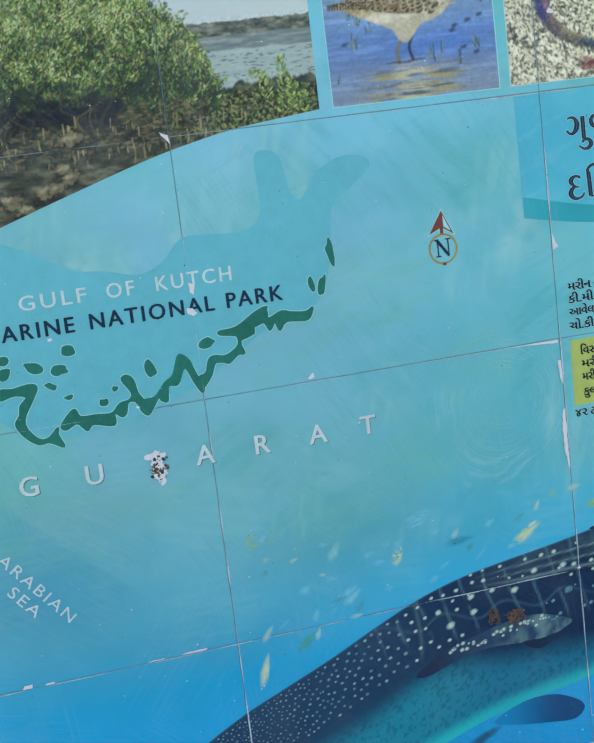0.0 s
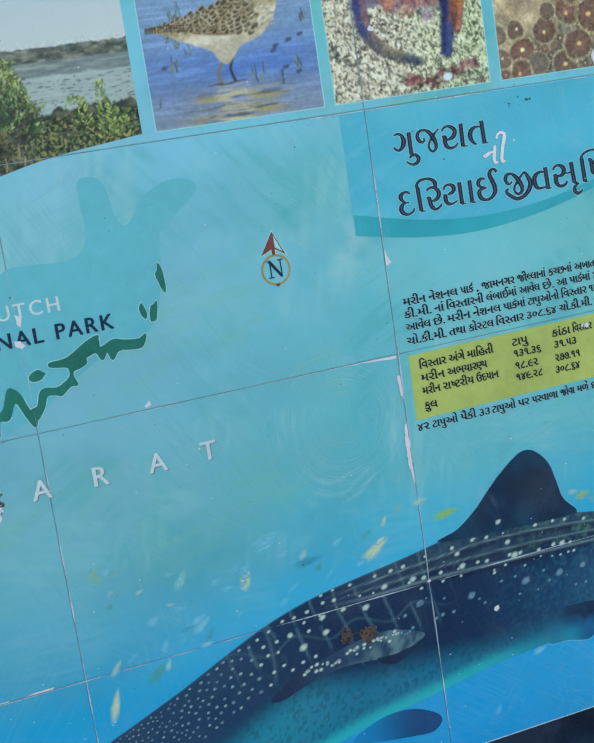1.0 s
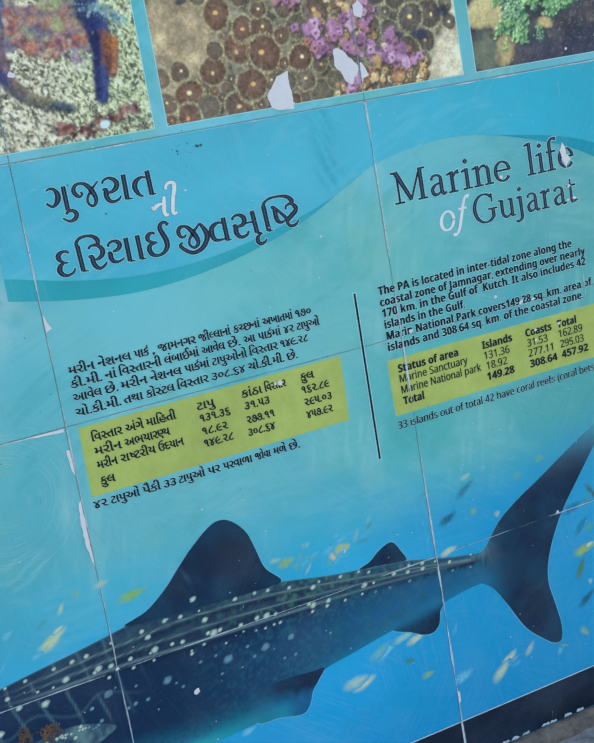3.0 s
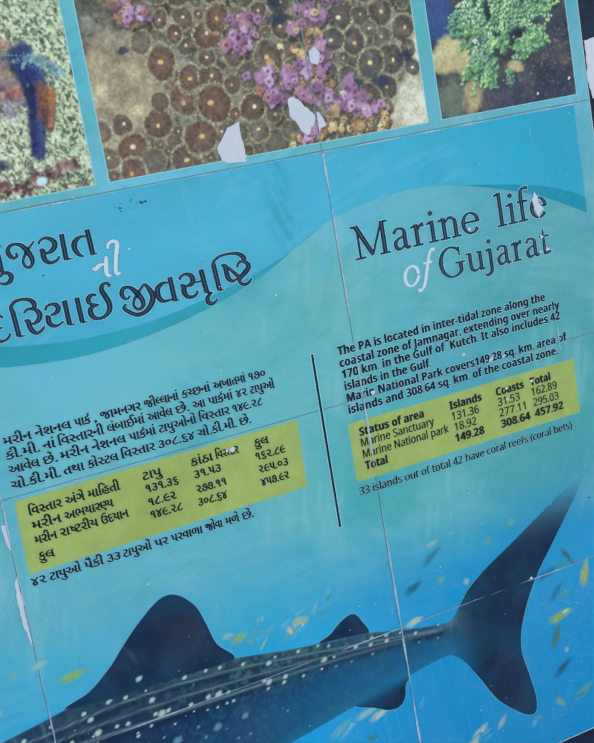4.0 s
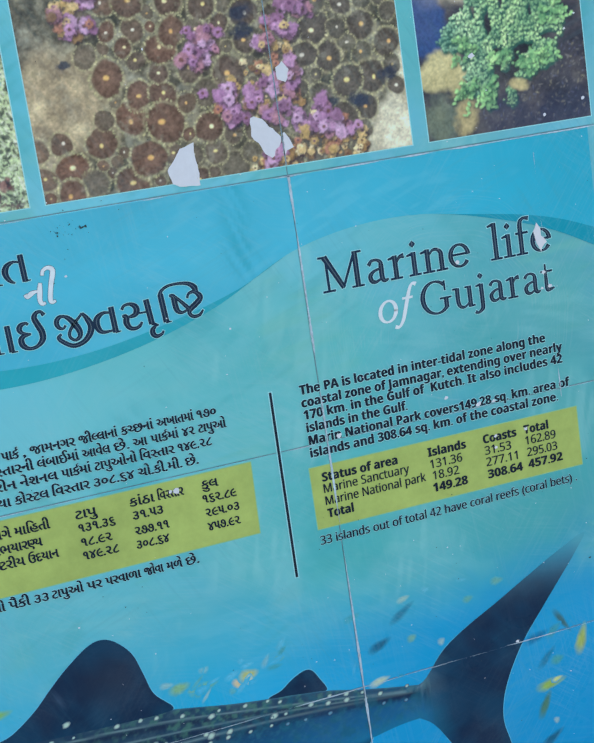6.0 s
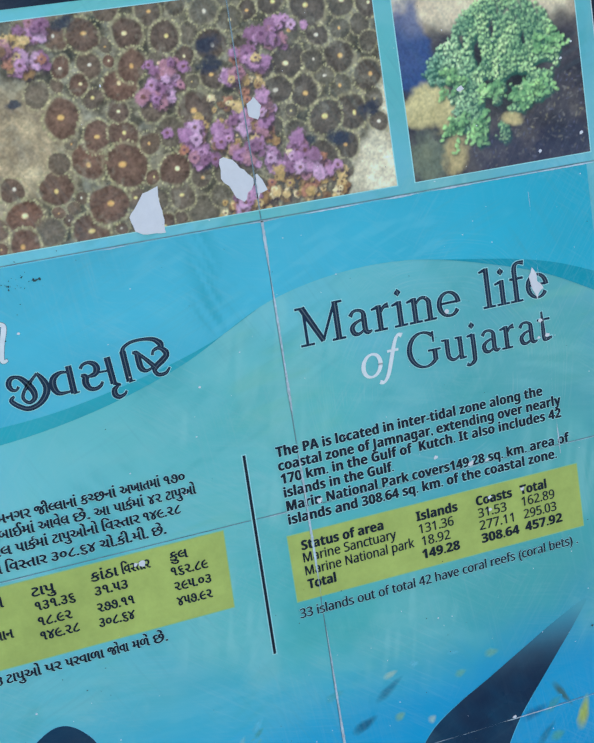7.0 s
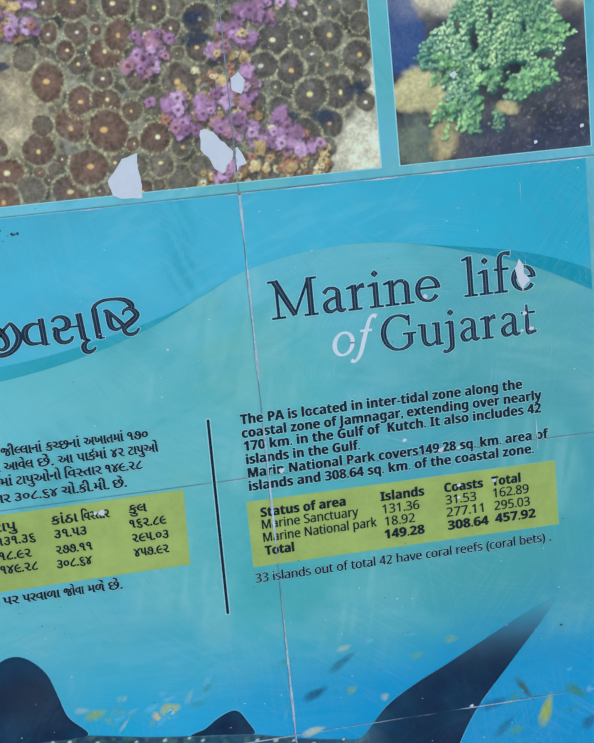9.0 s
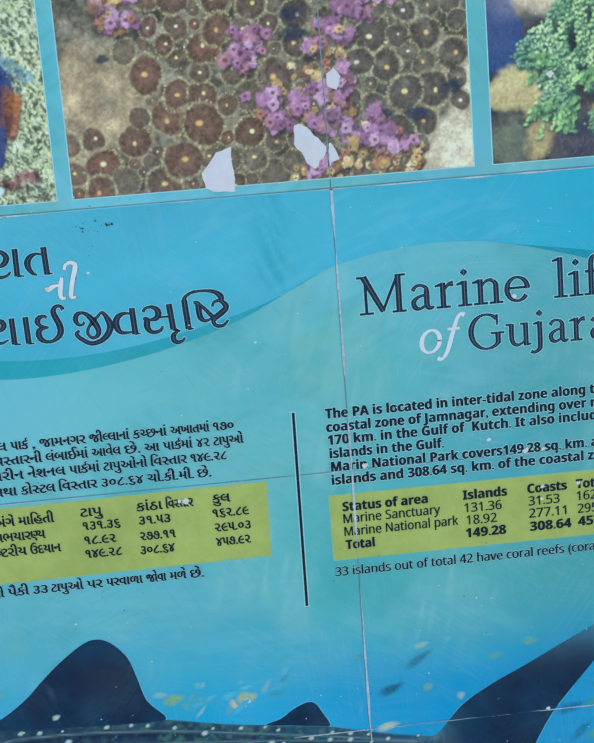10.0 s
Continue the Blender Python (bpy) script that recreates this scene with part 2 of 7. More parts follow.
def flat(name, outlines, y, material, parent, label="", thick=0.0):
    """Filled outlines of (x, z) points in the wall's plane as one mesh."""
    bm = bmesh.new()
    for pts in outlines:
        vs = [bm.verts.new((float(p[0]), y, float(p[1]))) for p in pts]
        edges = [bm.edges.new((vs[i], vs[(i + 1) % len(vs)])) for i in range(len(vs))]
        bmesh.ops.triangle_fill(bm, edges=edges, use_beauty=True, normal=(0, -1, 0))
    if thick:
        r = bmesh.ops.extrude_face_region(bm, geom=bm.faces[:])
        for v in r["geom"]:
            if isinstance(v, bmesh.types.BMVert):
                v.co.y += thick
    bmesh.ops.recalc_face_normals(bm, faces=bm.faces[:])
    return part(name, bm, material, parent, label)


def box_bm(x0, x1, y0, y1, z0, z1, bevel=0.0, seg=2):
    bm = bmesh.new()
    bmesh.ops.create_cube(bm, size=1)
    for v in bm.verts:
        v.co = Vector(((x0 + x1) / 2 + v.co.x * (x1 - x0), (y0 + y1) / 2 + v.co.y * (y1 - y0), (z0 + z1) / 2 + v.co.z * (z1 - z0)))
    if bevel:
        bmesh.ops.bevel(bm, geom=bm.edges[:], offset=bevel, segments=seg, affect="EDGES", profile=0.5)
    return bm


def sans(words, face):
    """The same words in the bold or plain sans letters of the built-in type."""
    upper, lower, digit = {"bold": (0x1D5D4, 0x1D5EE, 0x1D7EC), "plain": (0x1D5A0, 0x1D5BA, 0x1D7E2)}[face]
    out = []
    for ch in words:
        for first, last, start in (("A", "Z", upper), ("a", "z", lower), ("0", "9", digit)):
            if first <= ch <= last:
                ch = chr(start + ord(ch) - ord(first))
                break
        out.append(ch)
    return "".join(out)


def lettering(name, words, x, z, y, material, parent, width=None, height=None, bold=0.0, turn=0.0, label="", align="left", shear=0.0, space=1.0, halo=0.0, split=False):
    """One line of built-in type set with its baseline's left end at (x, z), fitted to a width, turned by degrees."""
    cu = bpy.data.curves.new(name, "FONT")
    cu.body, cu.size, cu.offset, cu.resolution_u, cu.shear, cu.space_character = words, 1.0, 0.0, 3, shear, space
    tmp = bpy.data.objects.new("type", cu)
    scene.collection.objects.link(tmp)
    bpy.context.view_layer.update()
    me = bpy.data.meshes.new_from_object(tmp.evaluated_get(bpy.context.evaluated_depsgraph_get()))
    bpy.data.objects.remove(tmp)
    bpy.data.curves.remove(cu)
    co = np.zeros(len(me.vertices) * 3, np.float32)
    me.vertices.foreach_get("co", co)
    co = co.reshape(-1, 3)
    sz = height or 0.02
    sx = sz if width is None else width / max(co[:, 0].max() - co[:, 0].min(), 1e-6)
    px = (co[:, 0] - co[:, 0].min()) * sx
    if align == "right":
        px -= px.max()
    elif align == "middle":
        px -= px.max() / 2
    pz = co[:, 1] * sz
    c, s = math.cos(radians(turn)), math.sin(radians(turn))
    base = np.stack([x + c * px - s * pz, np.full(len(px), y), z + s * px + c * pz], -1)
    polys = [tuple(p.vertices) for p in me.polygons]
    bpy.data.meshes.remove(me)
    # weight: the line is struck again, slightly shifted
    d = bold * sz
    shifts = [(0, 0)]
    if halo:
        shifts = [(halo * math.cos(k * math.pi / 5), halo * math.sin(k * math.pi / 5)) for k in range(10)]
    elif d:
        shifts = [(0, 0), (-d, 0), (d, 0), (0, 0.5 * d), (0, -0.5 * d)]
    groups = [polys]
    if split:
        # one group of faces for each letter
        home = list(range(len(base)))

        def find(i):
            while home[i] != i:
                i = home[i]
            return i

        for q in polys:
            for i in q[1:]:
                home[find(i)] = find(q[0])
        found = {}
        for q in polys:
            found.setdefault(find(q[0]), []).append(q)
        groups = list(found.values())
    for group in groups:
        used = sorted({i for q in group for i in q})
        place = {i: n for n, i in enumerate(used)}
        verts, faces = [], []
        for k, (du, dv) in enumerate(shifts):
            faces += [tuple(place[i] + len(verts) for i in q) for q in group]
            verts += [(base[i][0] + du, base[i][1] - 0.000012 * k, base[i][2] + dv) for i in used]
        made = mesh_object(name, verts, faces, material, parent, label)
    return made


# ---- ground, wall and ledge ----
bm = bmesh.new()
bmesh.ops.create_grid(bm, x_segments=60, y_segments=60, size=400)
ground = tagged(part("ground", bm, MAT_GROUND, None), "dusty pale paved ground in front of the wall", "ground", kind="structure")
wall = tagged(part("wall_north", box_bm(-1.02, 1.02, 0.0125, 0.27, 0.0, 1.80, 0.006), MAT_PLASTER, None),
              "thick plastered masonry wall that carries the tile mural", "wall", kind="structure")


def build_ledge():
    """Rough concrete ledge with a mortar fillet along the foot of the tiles."""
    root = tagged(new("concrete_ledge"), "rough stained grey concrete ledge below the tiles", "ledge")
    nx, prof = 420, [(0.012, 0.4985), (-0.004, 0.4990), (-0.010, 0.4965), (-0.014, 0.490), (-0.016, 0.482), (-0.0165, 0.470)]
    xs = np.linspace(-1.0, 1.0, nx)
    verts, faces = [], []
    for k, (py, pz) in enumerate(prof):
        w = fbm(xs, xs * 0 + k * 0.01, 0.03, 3, 5) - 0.5
        for x, n in zip(xs, w):
            verts.append((x, py - 0.006 * n * (k > 0), pz + 0.005 * n * (k > 0)))
    for k in range(len(prof) - 1):
        for i in range(nx - 1):
            faces.append((k * nx + i, (k + 1) * nx + i, (k + 1) * nx + i + 1, k * nx + i + 1))
    mesh_object("mortar_fillet", verts, faces, MAT_MORTAR, root, "crumbling brown mortar fillet", shade=True)
    ys = np.linspace(0.0, -0.26, 70)
    xs = np.linspace(-1.02, 1.02, 420)
    X, Y = np.meshgrid(xs, ys)
    H = 0.478 + 0.006 * (fbm(X, Y, 0.05, 5, 9) - 0.5) - 0.05 * smooth(-0.24, -0.26, Y) ** 2
    top = [(x, yy, z) for x, yy, z in zip(X.ravel(), Y.ravel(), H.ravel())]
    q = [(r * 420 + c, (r + 1) * 420 + c, (r + 1) * 420 + c + 1, r * 420 + c + 1) for r in range(69) for c in range(419)]
    mesh_object("slab_top", top, q, MAT_CONCRETE, root, "pitted grey concrete with black stains", shade=True)
    part("slab", box_bm(-1.02, 1.02, -0.258, 0.0115, 0.0, 0.462, 0.008), MAT_CONCRETE, root)


build_ledge()

# ---- the mural ----
mural = tagged(new("tile_mural"), "glossy printed ceramic tile mural about sea life, chipped and scratched", "mural")
Y1, Y2, Y3, Y4, Y5 = -0.00018, -0.00036, -0.00054, -0.00072, -0.00090
LEFT, RIGHT, TOP, FOOT = -0.845, 0.845, 1.630, 0.559

STOPS = [(0.50, (0, 148, 202)), (0.66, (0, 156, 210)), (0.76, (2, 161, 213)), (0.82, (22, 168, 213)), (0.88, (60, 168, 198)),
         (0.95, (80, 172, 188)), (1.10, (90, 176, 190)), (1.25, (104, 186, 203)), (1.40, (116, 193, 213)), (1.70, (104, 194, 206))]
STOPS_LEFT = [(0.50, (0, 146, 202)), (0.66, (4, 150, 205)), (0.76, (32, 157, 202)), (0.84, (76, 163, 190)), (0.92, (98, 169, 188)),
              (1.00, (112, 174, 187)), (1.12, (116, 178, 197)), (1.25, (128, 184, 208)), (1.40, (126, 190, 215)), (1.70, (112, 192, 212))]


def graded(stops, Z):
    zs = [s[0] for s in stops]
    cs = np.array([ink(*s[1]) for s in stops])
    return np.stack([np.interp(Z, zs, cs[:, k]) for k in range(3)], -1)


def sea_ground(X, Z):
    """Ink of the sea-coloured ground: cyan at the foot, pale teal above, with cloudy patches, wiping marks and one
    painted glare.
    """
    c = mix(graded(STOPS_LEFT, Z), graded(STOPS, Z), smooth(-0.45, 0.05, X))
    cloud = fbm(X, Z * 1.6, 0.16, 4, 3) - 0.5
    c = c * (1 + 0.26 * cloud)[..., None]
    south = smooth(0.010, -0.006, (Z - 1.015) + 0.96 * (X + 0.692)) * smooth(-0.50, -0.60, X) * smooth(0.84, 0.90, Z)
    c = mix(c, c * np.array((0.62, 0.86, 0.96)), south)
    green = smooth(0.5, 0.75, fbm(X, Z, 0.22, 3, 21)) * smooth(0.86, 0.98, Z)
    c = mix(c, np.broadcast_to(ink(96, 184, 172), c.shape), 0.45 * green)
    # pale curved wiping marks
    r = np.hypot(X + 0.10, (Z - 1.03) * 0.8)
    arcs = np.sin(r * 470 + 14 * fbm(X, Z, 0.05, 3, 8)) * smooth(0.35, 0.65, fbm(X, Z, 0.03, 3, 9)) * smooth(0.11, 0.07, r) * smooth(0.02, 0.05, r) * (Z < 1.06)
    c = mix(c, np.broadcast_to(ink(150, 200, 205), c.shape), 0.26 * np.clip(arcs, 0, 1))
    streak = value_noise(X * 0.35 + Z * 0.1, Z * 3.2, 0.012, 31) * smooth(0.45, 0.7, fbm(X, Z, 0.12, 3, 33))
    c = mix(c, np.broadcast_to(ink(140, 200, 212), c.shape), 0.20 * streak)
    deep = smooth(0.22, 0.60, X) * smooth(0.93, 0.84, Z + 0.05 * (fbm(X, Z, 0.06, 3, 34) - 0.5))
    c = mix(c, np.broadcast_to(ink(2, 142, 192), c.shape), 0.74 * deep)
    # sky glare on the glaze round (0.16, 1.12), painted as paler ink
    c = mix(c, np.broadcast_to(ink(130, 202, 208), c.shape), 0.72 * np.exp(-((X - 0.16) / 0.17) ** 2 - ((Z - 1.12) / 0.14) ** 2))
    c = c * (1 - 0.18 * smooth(0.45, 0.76, X) * smooth(0.82, 0.92, Z))[..., None] * np.array((0.97, 0.99, 1.0))
    rub = smooth(0.48, 0.70, fbm(X * 0.8 + Z * 0.4, Z, 0.03, 5, 36)) * (np.exp(-((X + 0.60) / 0.06) ** 2 - ((Z - 1.272) / 0.022) ** 2) + 0.8 * np.exp(-((X + 0.457) / 0.008) ** 2 - ((Z - 1.275) / 0.02) ** 2) + 0.8 * np.exp(-((X + 0.06) / 0.05) ** 2 - ((Z - 1.245) / 0.03) ** 2))
    c = mix(c, np.broadcast_to(ink(176, 208, 210), c.shape), 0.65 * np.clip(rub, 0, 1))
    # smudges wiped in several directions, darker green and paler
    for k, (turn, tone, s) in enumerate(((0.5, (62, 158, 166), 0.42), (-0.9, (70, 164, 170), 0.38), (1.35, (150, 204, 206), 0.34), (-0.25, (128, 192, 196), 0.34), (0.15, (112, 180, 160), 0.30))):
        u, v = X * math.cos(turn) + Z * math.sin(turn), -X * math.sin(turn) + Z * math.cos(turn)
        stroke = smooth(0.46, 0.74, value_noise(u * 0.16, v, 0.0065, 140 + k) * 0.6 + value_noise(u * 0.3, v, 0.016, 150 + k) * 0.4)
        patch = smooth(0.50, 0.68, fbm(X, Z, 0.11, 4, 160 + 7 * k))
        c = mix(c, np.broadcast_to(ink(*tone), c.shape), s * (0.35 + 0.65 * stroke) * patch * smooth(0.84, 0.95, Z))
    return c


def build_tiles():
    """Sixteen slabs of 450 by 300 mm with open joints and eased edges."""
    for i in range(4):
        for j in range(4):
            x0, z0 = -0.9 + 0.45 * i + GAP, 0.5 + 0.3 * j + GAP
            x1, z1 = x0 + 0.45 - 2 * GAP, z0 + 0.3 - 2 * GAP
            xs = np.r_[x0, np.linspace(x0 + 0.0006, x1 - 0.0006, 181), x1]
            zs = np.r_[z0, np.linspace(z0 + 0.0006, z1 - 0.0006, 121), z1]
            X, Z = np.meshgrid(xs, zs)
            Yf = np.zeros_like(X)
            Yf[[0, -1], :] = Yf[:, [0, -1]] = 0.0003
            nx, nz = len(xs), len(zs)
            verts = np.stack([X, Yf, Z], -1).reshape(-1, 3)
            cols = sea_ground(X, Z).reshape(-1, 3)
            ids = np.arange(nx * nz).reshape(nz, nx)
            faces = np.stack([ids[:-1, :-1], ids[:-1, 1:], ids[1:, 1:], ids[1:, :-1]], -1).reshape(-1, 4)
            rim = np.r_[ids[0, :], ids[1:, -1], ids[-1, -2::-1], ids[-2:0:-1, 0]]
            back = verts[rim].copy()
            back[:, 1] = 0.008
            k = len(verts) + np.arange(len(rim))
            side = np.stack([rim, k, np.roll(k, -1), np.roll(rim, -1)], -1)
            mesh_object("tile", np.r_[verts, back], np.r_[faces, side], MAT_PRINT, mural, "", np.r_[cols, np.repeat([[0.5, 0.48, 0.45]], len(rim), 0)])


build_tiles()
part("grout_bed", box_bm(-0.9, 0.9, 0.0009, 0.0125, 0.5, 1.7), MAT_GROUT, mural, "dark grout showing in the joints")


# ---- dark border bands ----
def border_ink(X, Z):
    n = fbm(X, Z, 0.05, 4, 41)
    return mix(np.broadcast_to(ink(20, 30, 46), (*X.shape, 3)), np.broadcast_to(ink(34, 46, 66), (*X.shape, 3)), smooth(0.35, 0.65, n))


for x0, x1, z0, z1 in ((-0.899, 0.899, 0.5012, FOOT), (-0.899, 0.899, TOP, 1.699), (-0.899, LEFT, FOOT, TOP), (RIGHT, 0.899, FOOT, TOP)):
    layer("border_band", x0, x1, z0, z1, 0.01, Y1, border_ink, MAT_SHAPE, mural, "blue-black printed border band")
flat("border_line", [[(LEFT, FOOT), (RIGHT, FOOT), (RIGHT, FOOT + 0.0012), (LEFT, FOOT + 0.0012)]], Y2, MAT_INK_PALE, mural, "thin pale line")
flat("border_line", [[(RIGHT - 0.0012, FOOT), (RIGHT, FOOT), (RIGHT, TOP), (RIGHT - 0.0012, TOP)]], Y2, MAT_INK_PALE, mural, "thin pale line")

# ---- title panel with its wave ----
WAVE = curve_at([(-0.034, 1.2535), (0.052, 1.2375), (0.111, 1.232), (0.207, 1.238), (0.346, 1.273), (0.446, 1.319), (0.529, 1.334),
                 (0.597, 1.333), (0.691, 1.312), (0.760, 1.288), (0.820, 1.257)])
UPPER = curve_at([(-0.034, 1.279), (0.052, 1.259), (0.111, 1.251), (0.207, 1.252), (0.300, 1.268), (0.380, 1.290), (0.446, 1.319),
                  (0.529, 1.334), (0.597, 1.333), (0.640, 1.3262), (0.680, 1.3195), (0.720, 1.3125), (0.770, 1.2995), (0.820, 1.280)])


def title_ink(X, Z):
    c = mix(np.broadcast_to(ink(80, 179, 205), (*X.shape, 3)), np.broadcast_to(ink(50, 168, 197), (*X.shape, 3)), smooth(0.35, 0.82, X))
    c = c * (1 + 0.20 * (fbm(X, Z * 1.5, 0.1, 4, 51) - 0.5))[..., None]
    pale = smooth(0.5, 0.8, fbm(X * 0.7 + Z * 0.5, Z, 0.09, 3, 53)) * smooth(0.62, 0.3, X)
    c = mix(c, np.broadcast_to(ink(110, 196, 210), c.shape), 0.4 * pale)
    u, v = X * 0.94 + Z * 0.34, Z * 0.94 - X * 0.34
    smear = smooth(0.040, 0.008, abs(X - 0.385 + 0.10 * (Z - 1.34)) + 0.02 * fbm(X, Z, 0.03, 3, 59)) * smooth(0.30, 0.72, value_noise(u, v * 0.15, 0.0042, 57)) * smooth(1.285, 1.315, Z)
    c = mix(c, np.broadcast_to(ink(44, 154, 176), c.shape), 0.60 * smear)
    wisp = smooth(0.5, 0.8, value_noise(X * 0.5 + Z, (Z - X * 0.4) * 3, 0.02, 58)) * smooth(0.45, 0.65, fbm(X, Z, 0.08, 3, 60))
    return mix(c, np.broadcast_to(ink(132, 204, 220), c.shape), 0.14 * wisp)


def band_ink(X, Z):
    c = np.broadcast_to(ink(50, 162, 178), (*X.shape, 3)) * (1 + 0.3 * (fbm(X, Z, 0.06, 3, 55) - 0.5))[..., None]
    return mix(c, np.broadcast_to(ink(14, 146, 170), c.shape), smooth(0.15, 0.75, X))


layer("title_panel", -0.033, 0.8185, WAVE, 1.3985, 0.003, Y1, title_ink, MAT_PRINT, mural, "sky-blue printed title panel with a wavy foot")
layer("wave_band", -0.033, 0.430, WAVE, UPPER, 0.005, Y2, band_ink, MAT_PRINT, mural, "teal wave-shaped band", rows=6)
layer("wave_band", 0.620, 0.8185, WAVE, UPPER, 0.005, Y2, band_ink, MAT_PRINT, mural, "teal wave-shaped band", rows=6)

# ---- the printed map ----
SEA = [(-0.845, 1.36), (-0.70, 1.325), (-0.649, 1.308), (-0.616, 1.292), (-0.578, 1.269), (-0.542, 1.263), (-0.506, 1.254), (-0.478, 1.263), (-0.453, 1.286),
       (-0.425, 1.288), (-0.387, 1.285), (-0.364, 1.293), (-0.356, 1.314), (-0.357, 1.346), (-0.356, 1.368), (-0.342, 1.373),
       (-0.327, 1.362), (-0.320, 1.325), (-0.311, 1.313), (-0.301, 1.320), (-0.284, 1.342), (-0.254, 1.355), (-0.228, 1.352),
       (-0.222, 1.339), (-0.247, 1.318), (-0.271, 1.300), (-0.277, 1.265), (-0.288, 1.215), (-0.311, 1.185), (-0.36, 1.172), (-0.40, 1.150),
       (-0.46, 1.115), (-0.53, 1.095), (-0.60, 1.085), (-0.66, 1.10), (-0.70, 1.12), (-0.845, 1.14)]
MAT_SEA = plain_material("map_sea_ink", tuple(ink(97, 177, 194)), 0.38, 0.10, 60, 0.0)
flat("map_sea", [spline(SEA, 5)], Y1, MAT_SEA, mural, "flat teal gulf of the printed map")


def blob(x, z, rx, rz, seed, n=14, turn=0.0, rough=0.25):
    r, out = random.Random(seed), []
    c, s = math.cos(turn), math.sin(turn)
    for k in range(n):
        a, q = 2 * math.pi * k / n, 1 + r.uniform(-rough, rough)
        u, v = rx * q * math.cos(a), rz * q * math.sin(a)
        out.append((x + c * u - s * v, z + s * u + c * v))
    return spline(out, 3)


COASTS = [
    [(-0.675, 1.149), (-0.662, 1.148), (-0.649, 1.150), (-0.639, 1.150), (-0.635, 1.145), (-0.642, 1.132), (-0.652, 1.116), (-0.653, 1.103), (-0.642, 1.088), (-0.631, 1.087), (-0.619, 1.097), (-0.620, 1.089), (-0.615, 1.074), (-0.630, 1.082), (-0.643, 1.082), (-0.657, 1.094), (-0.664, 1.108), (-0.658, 1.118), (-0.656, 1.128), (-0.648, 1.137), (-0.661, 1.141), (-0.677, 1.138)],
    [(-0.615, 1.098), (-0.604, 1.111), (-0.597, 1.114), (-0.592, 1.105), (-0.574, 1.104), (-0.557, 1.103), (-0.547, 1.112), (-0.535, 1.115), (-0.532, 1.123), (-0.541, 1.139), (-0.535, 1.143), (-0.528, 1.137), (-0.525, 1.122), (-0.519, 1.111), (-0.516, 1.101), (-0.522, 1.098), (-0.528, 1.111), (-0.537, 1.112), (-0.541, 1.100), (-0.546, 1.097), (-0.554, 1.102), (-0.556, 1.089), (-0.579, 1.094), (-0.587, 1.088), (-0.597, 1.098), (-0.610, 1.093)],
    [(-0.521, 1.111), (-0.506, 1.113), (-0.493, 1.127), (-0.482, 1.135), (-0.474, 1.155), (-0.468, 1.155), (-0.461, 1.147), (-0.454, 1.128), (-0.449, 1.126), (-0.448, 1.117), (-0.451, 1.109), (-0.459, 1.123), (-0.465, 1.138), (-0.470, 1.139), (-0.478, 1.123), (-0.489, 1.123), (-0.492, 1.106), (-0.499, 1.108), (-0.502, 1.112), (-0.509, 1.102), (-0.516, 1.094), (-0.522, 1.099)],
    [(-0.453, 1.127), (-0.444, 1.131), (-0.439, 1.145), (-0.432, 1.149), (-0.418, 1.147), (-0.403, 1.156), (-0.402, 1.166), (-0.407, 1.169), (-0.422, 1.172), (-0.422, 1.176), (-0.402, 1.178), (-0.377, 1.192), (-0.365, 1.196), (-0.364, 1.193), (-0.371, 1.181), (-0.381, 1.175), (-0.382, 1.168), (-0.391, 1.164), (-0.398, 1.162), (-0.399, 1.156), (-0.396, 1.146), (-0.404, 1.146), (-0.415, 1.138), (-0.422, 1.140), (-0.432, 1.140), (-0.438, 1.127), (-0.449, 1.115)],
    [(-0.383, 1.185), (-0.365, 1.192), (-0.363, 1.182), (-0.347, 1.188), (-0.335, 1.185), (-0.318, 1.183), (-0.309, 1.187), (-0.312, 1.178), (-0.319, 1.173), (-0.342, 1.175), (-0.351, 1.166), (-0.356, 1.176), (-0.363, 1.168), (-0.369, 1.178), (-0.382, 1.175)]]


def grown(line, by):
    """An outline moved outwards."""
    q = np.array(line)
    d = np.roll(q, -1, 0) - np.roll(q, 1, 0)
    n = np.stack([-d[:, 1], d[:, 0]], -1) / (np.hypot(d[:, 0], d[:, 1])[:, None] + 1e-9)
    area = np.sum(q[:, 0] * np.roll(q[:, 1], -1) - np.roll(q[:, 0], -1) * q[:, 1])
    return q - n * by * math.copysign(1, area)


for k, pts in enumerate(COASTS):
    line = spline(pts, 4)
    flat("coast_halo", [grown(line, 0.0019)], Y2 - 0.00002 * k, MAT_HALO, mural, "pale outline")
    flat("coast_strip", [grown(line, 0.0011)], Y3 - 0.00002 * k, MAT_MAP_GREEN, mural, "ragged dark green coast of the printed map")
ISLANDS = [(-0.595, 1.181, 8, 6, 6), (-0.635, 1.168, 11, 6, -20), (-0.607, 1.161, 9, 6, 6), (-0.620, 1.145, 7, 4, -30), (-0.602, 1.129, 4.5, 3.2, 6), (-0.564, 1.117, 6, 4, 6), (-0.550, 1.130, 4, 3, 30), (-0.507, 1.146, 7, 10, 12), (-0.438, 1.165, 10, 5.5, 6), (-0.280, 1.247, 5, 15, 6), (-0.307, 1.214, 4, 8.5, 6), (-0.294, 1.211, 4.5, 12, -18), (-0.667, 1.181, 7, 5, 6), (-0.668, 1.165, 8, 7, 40)]
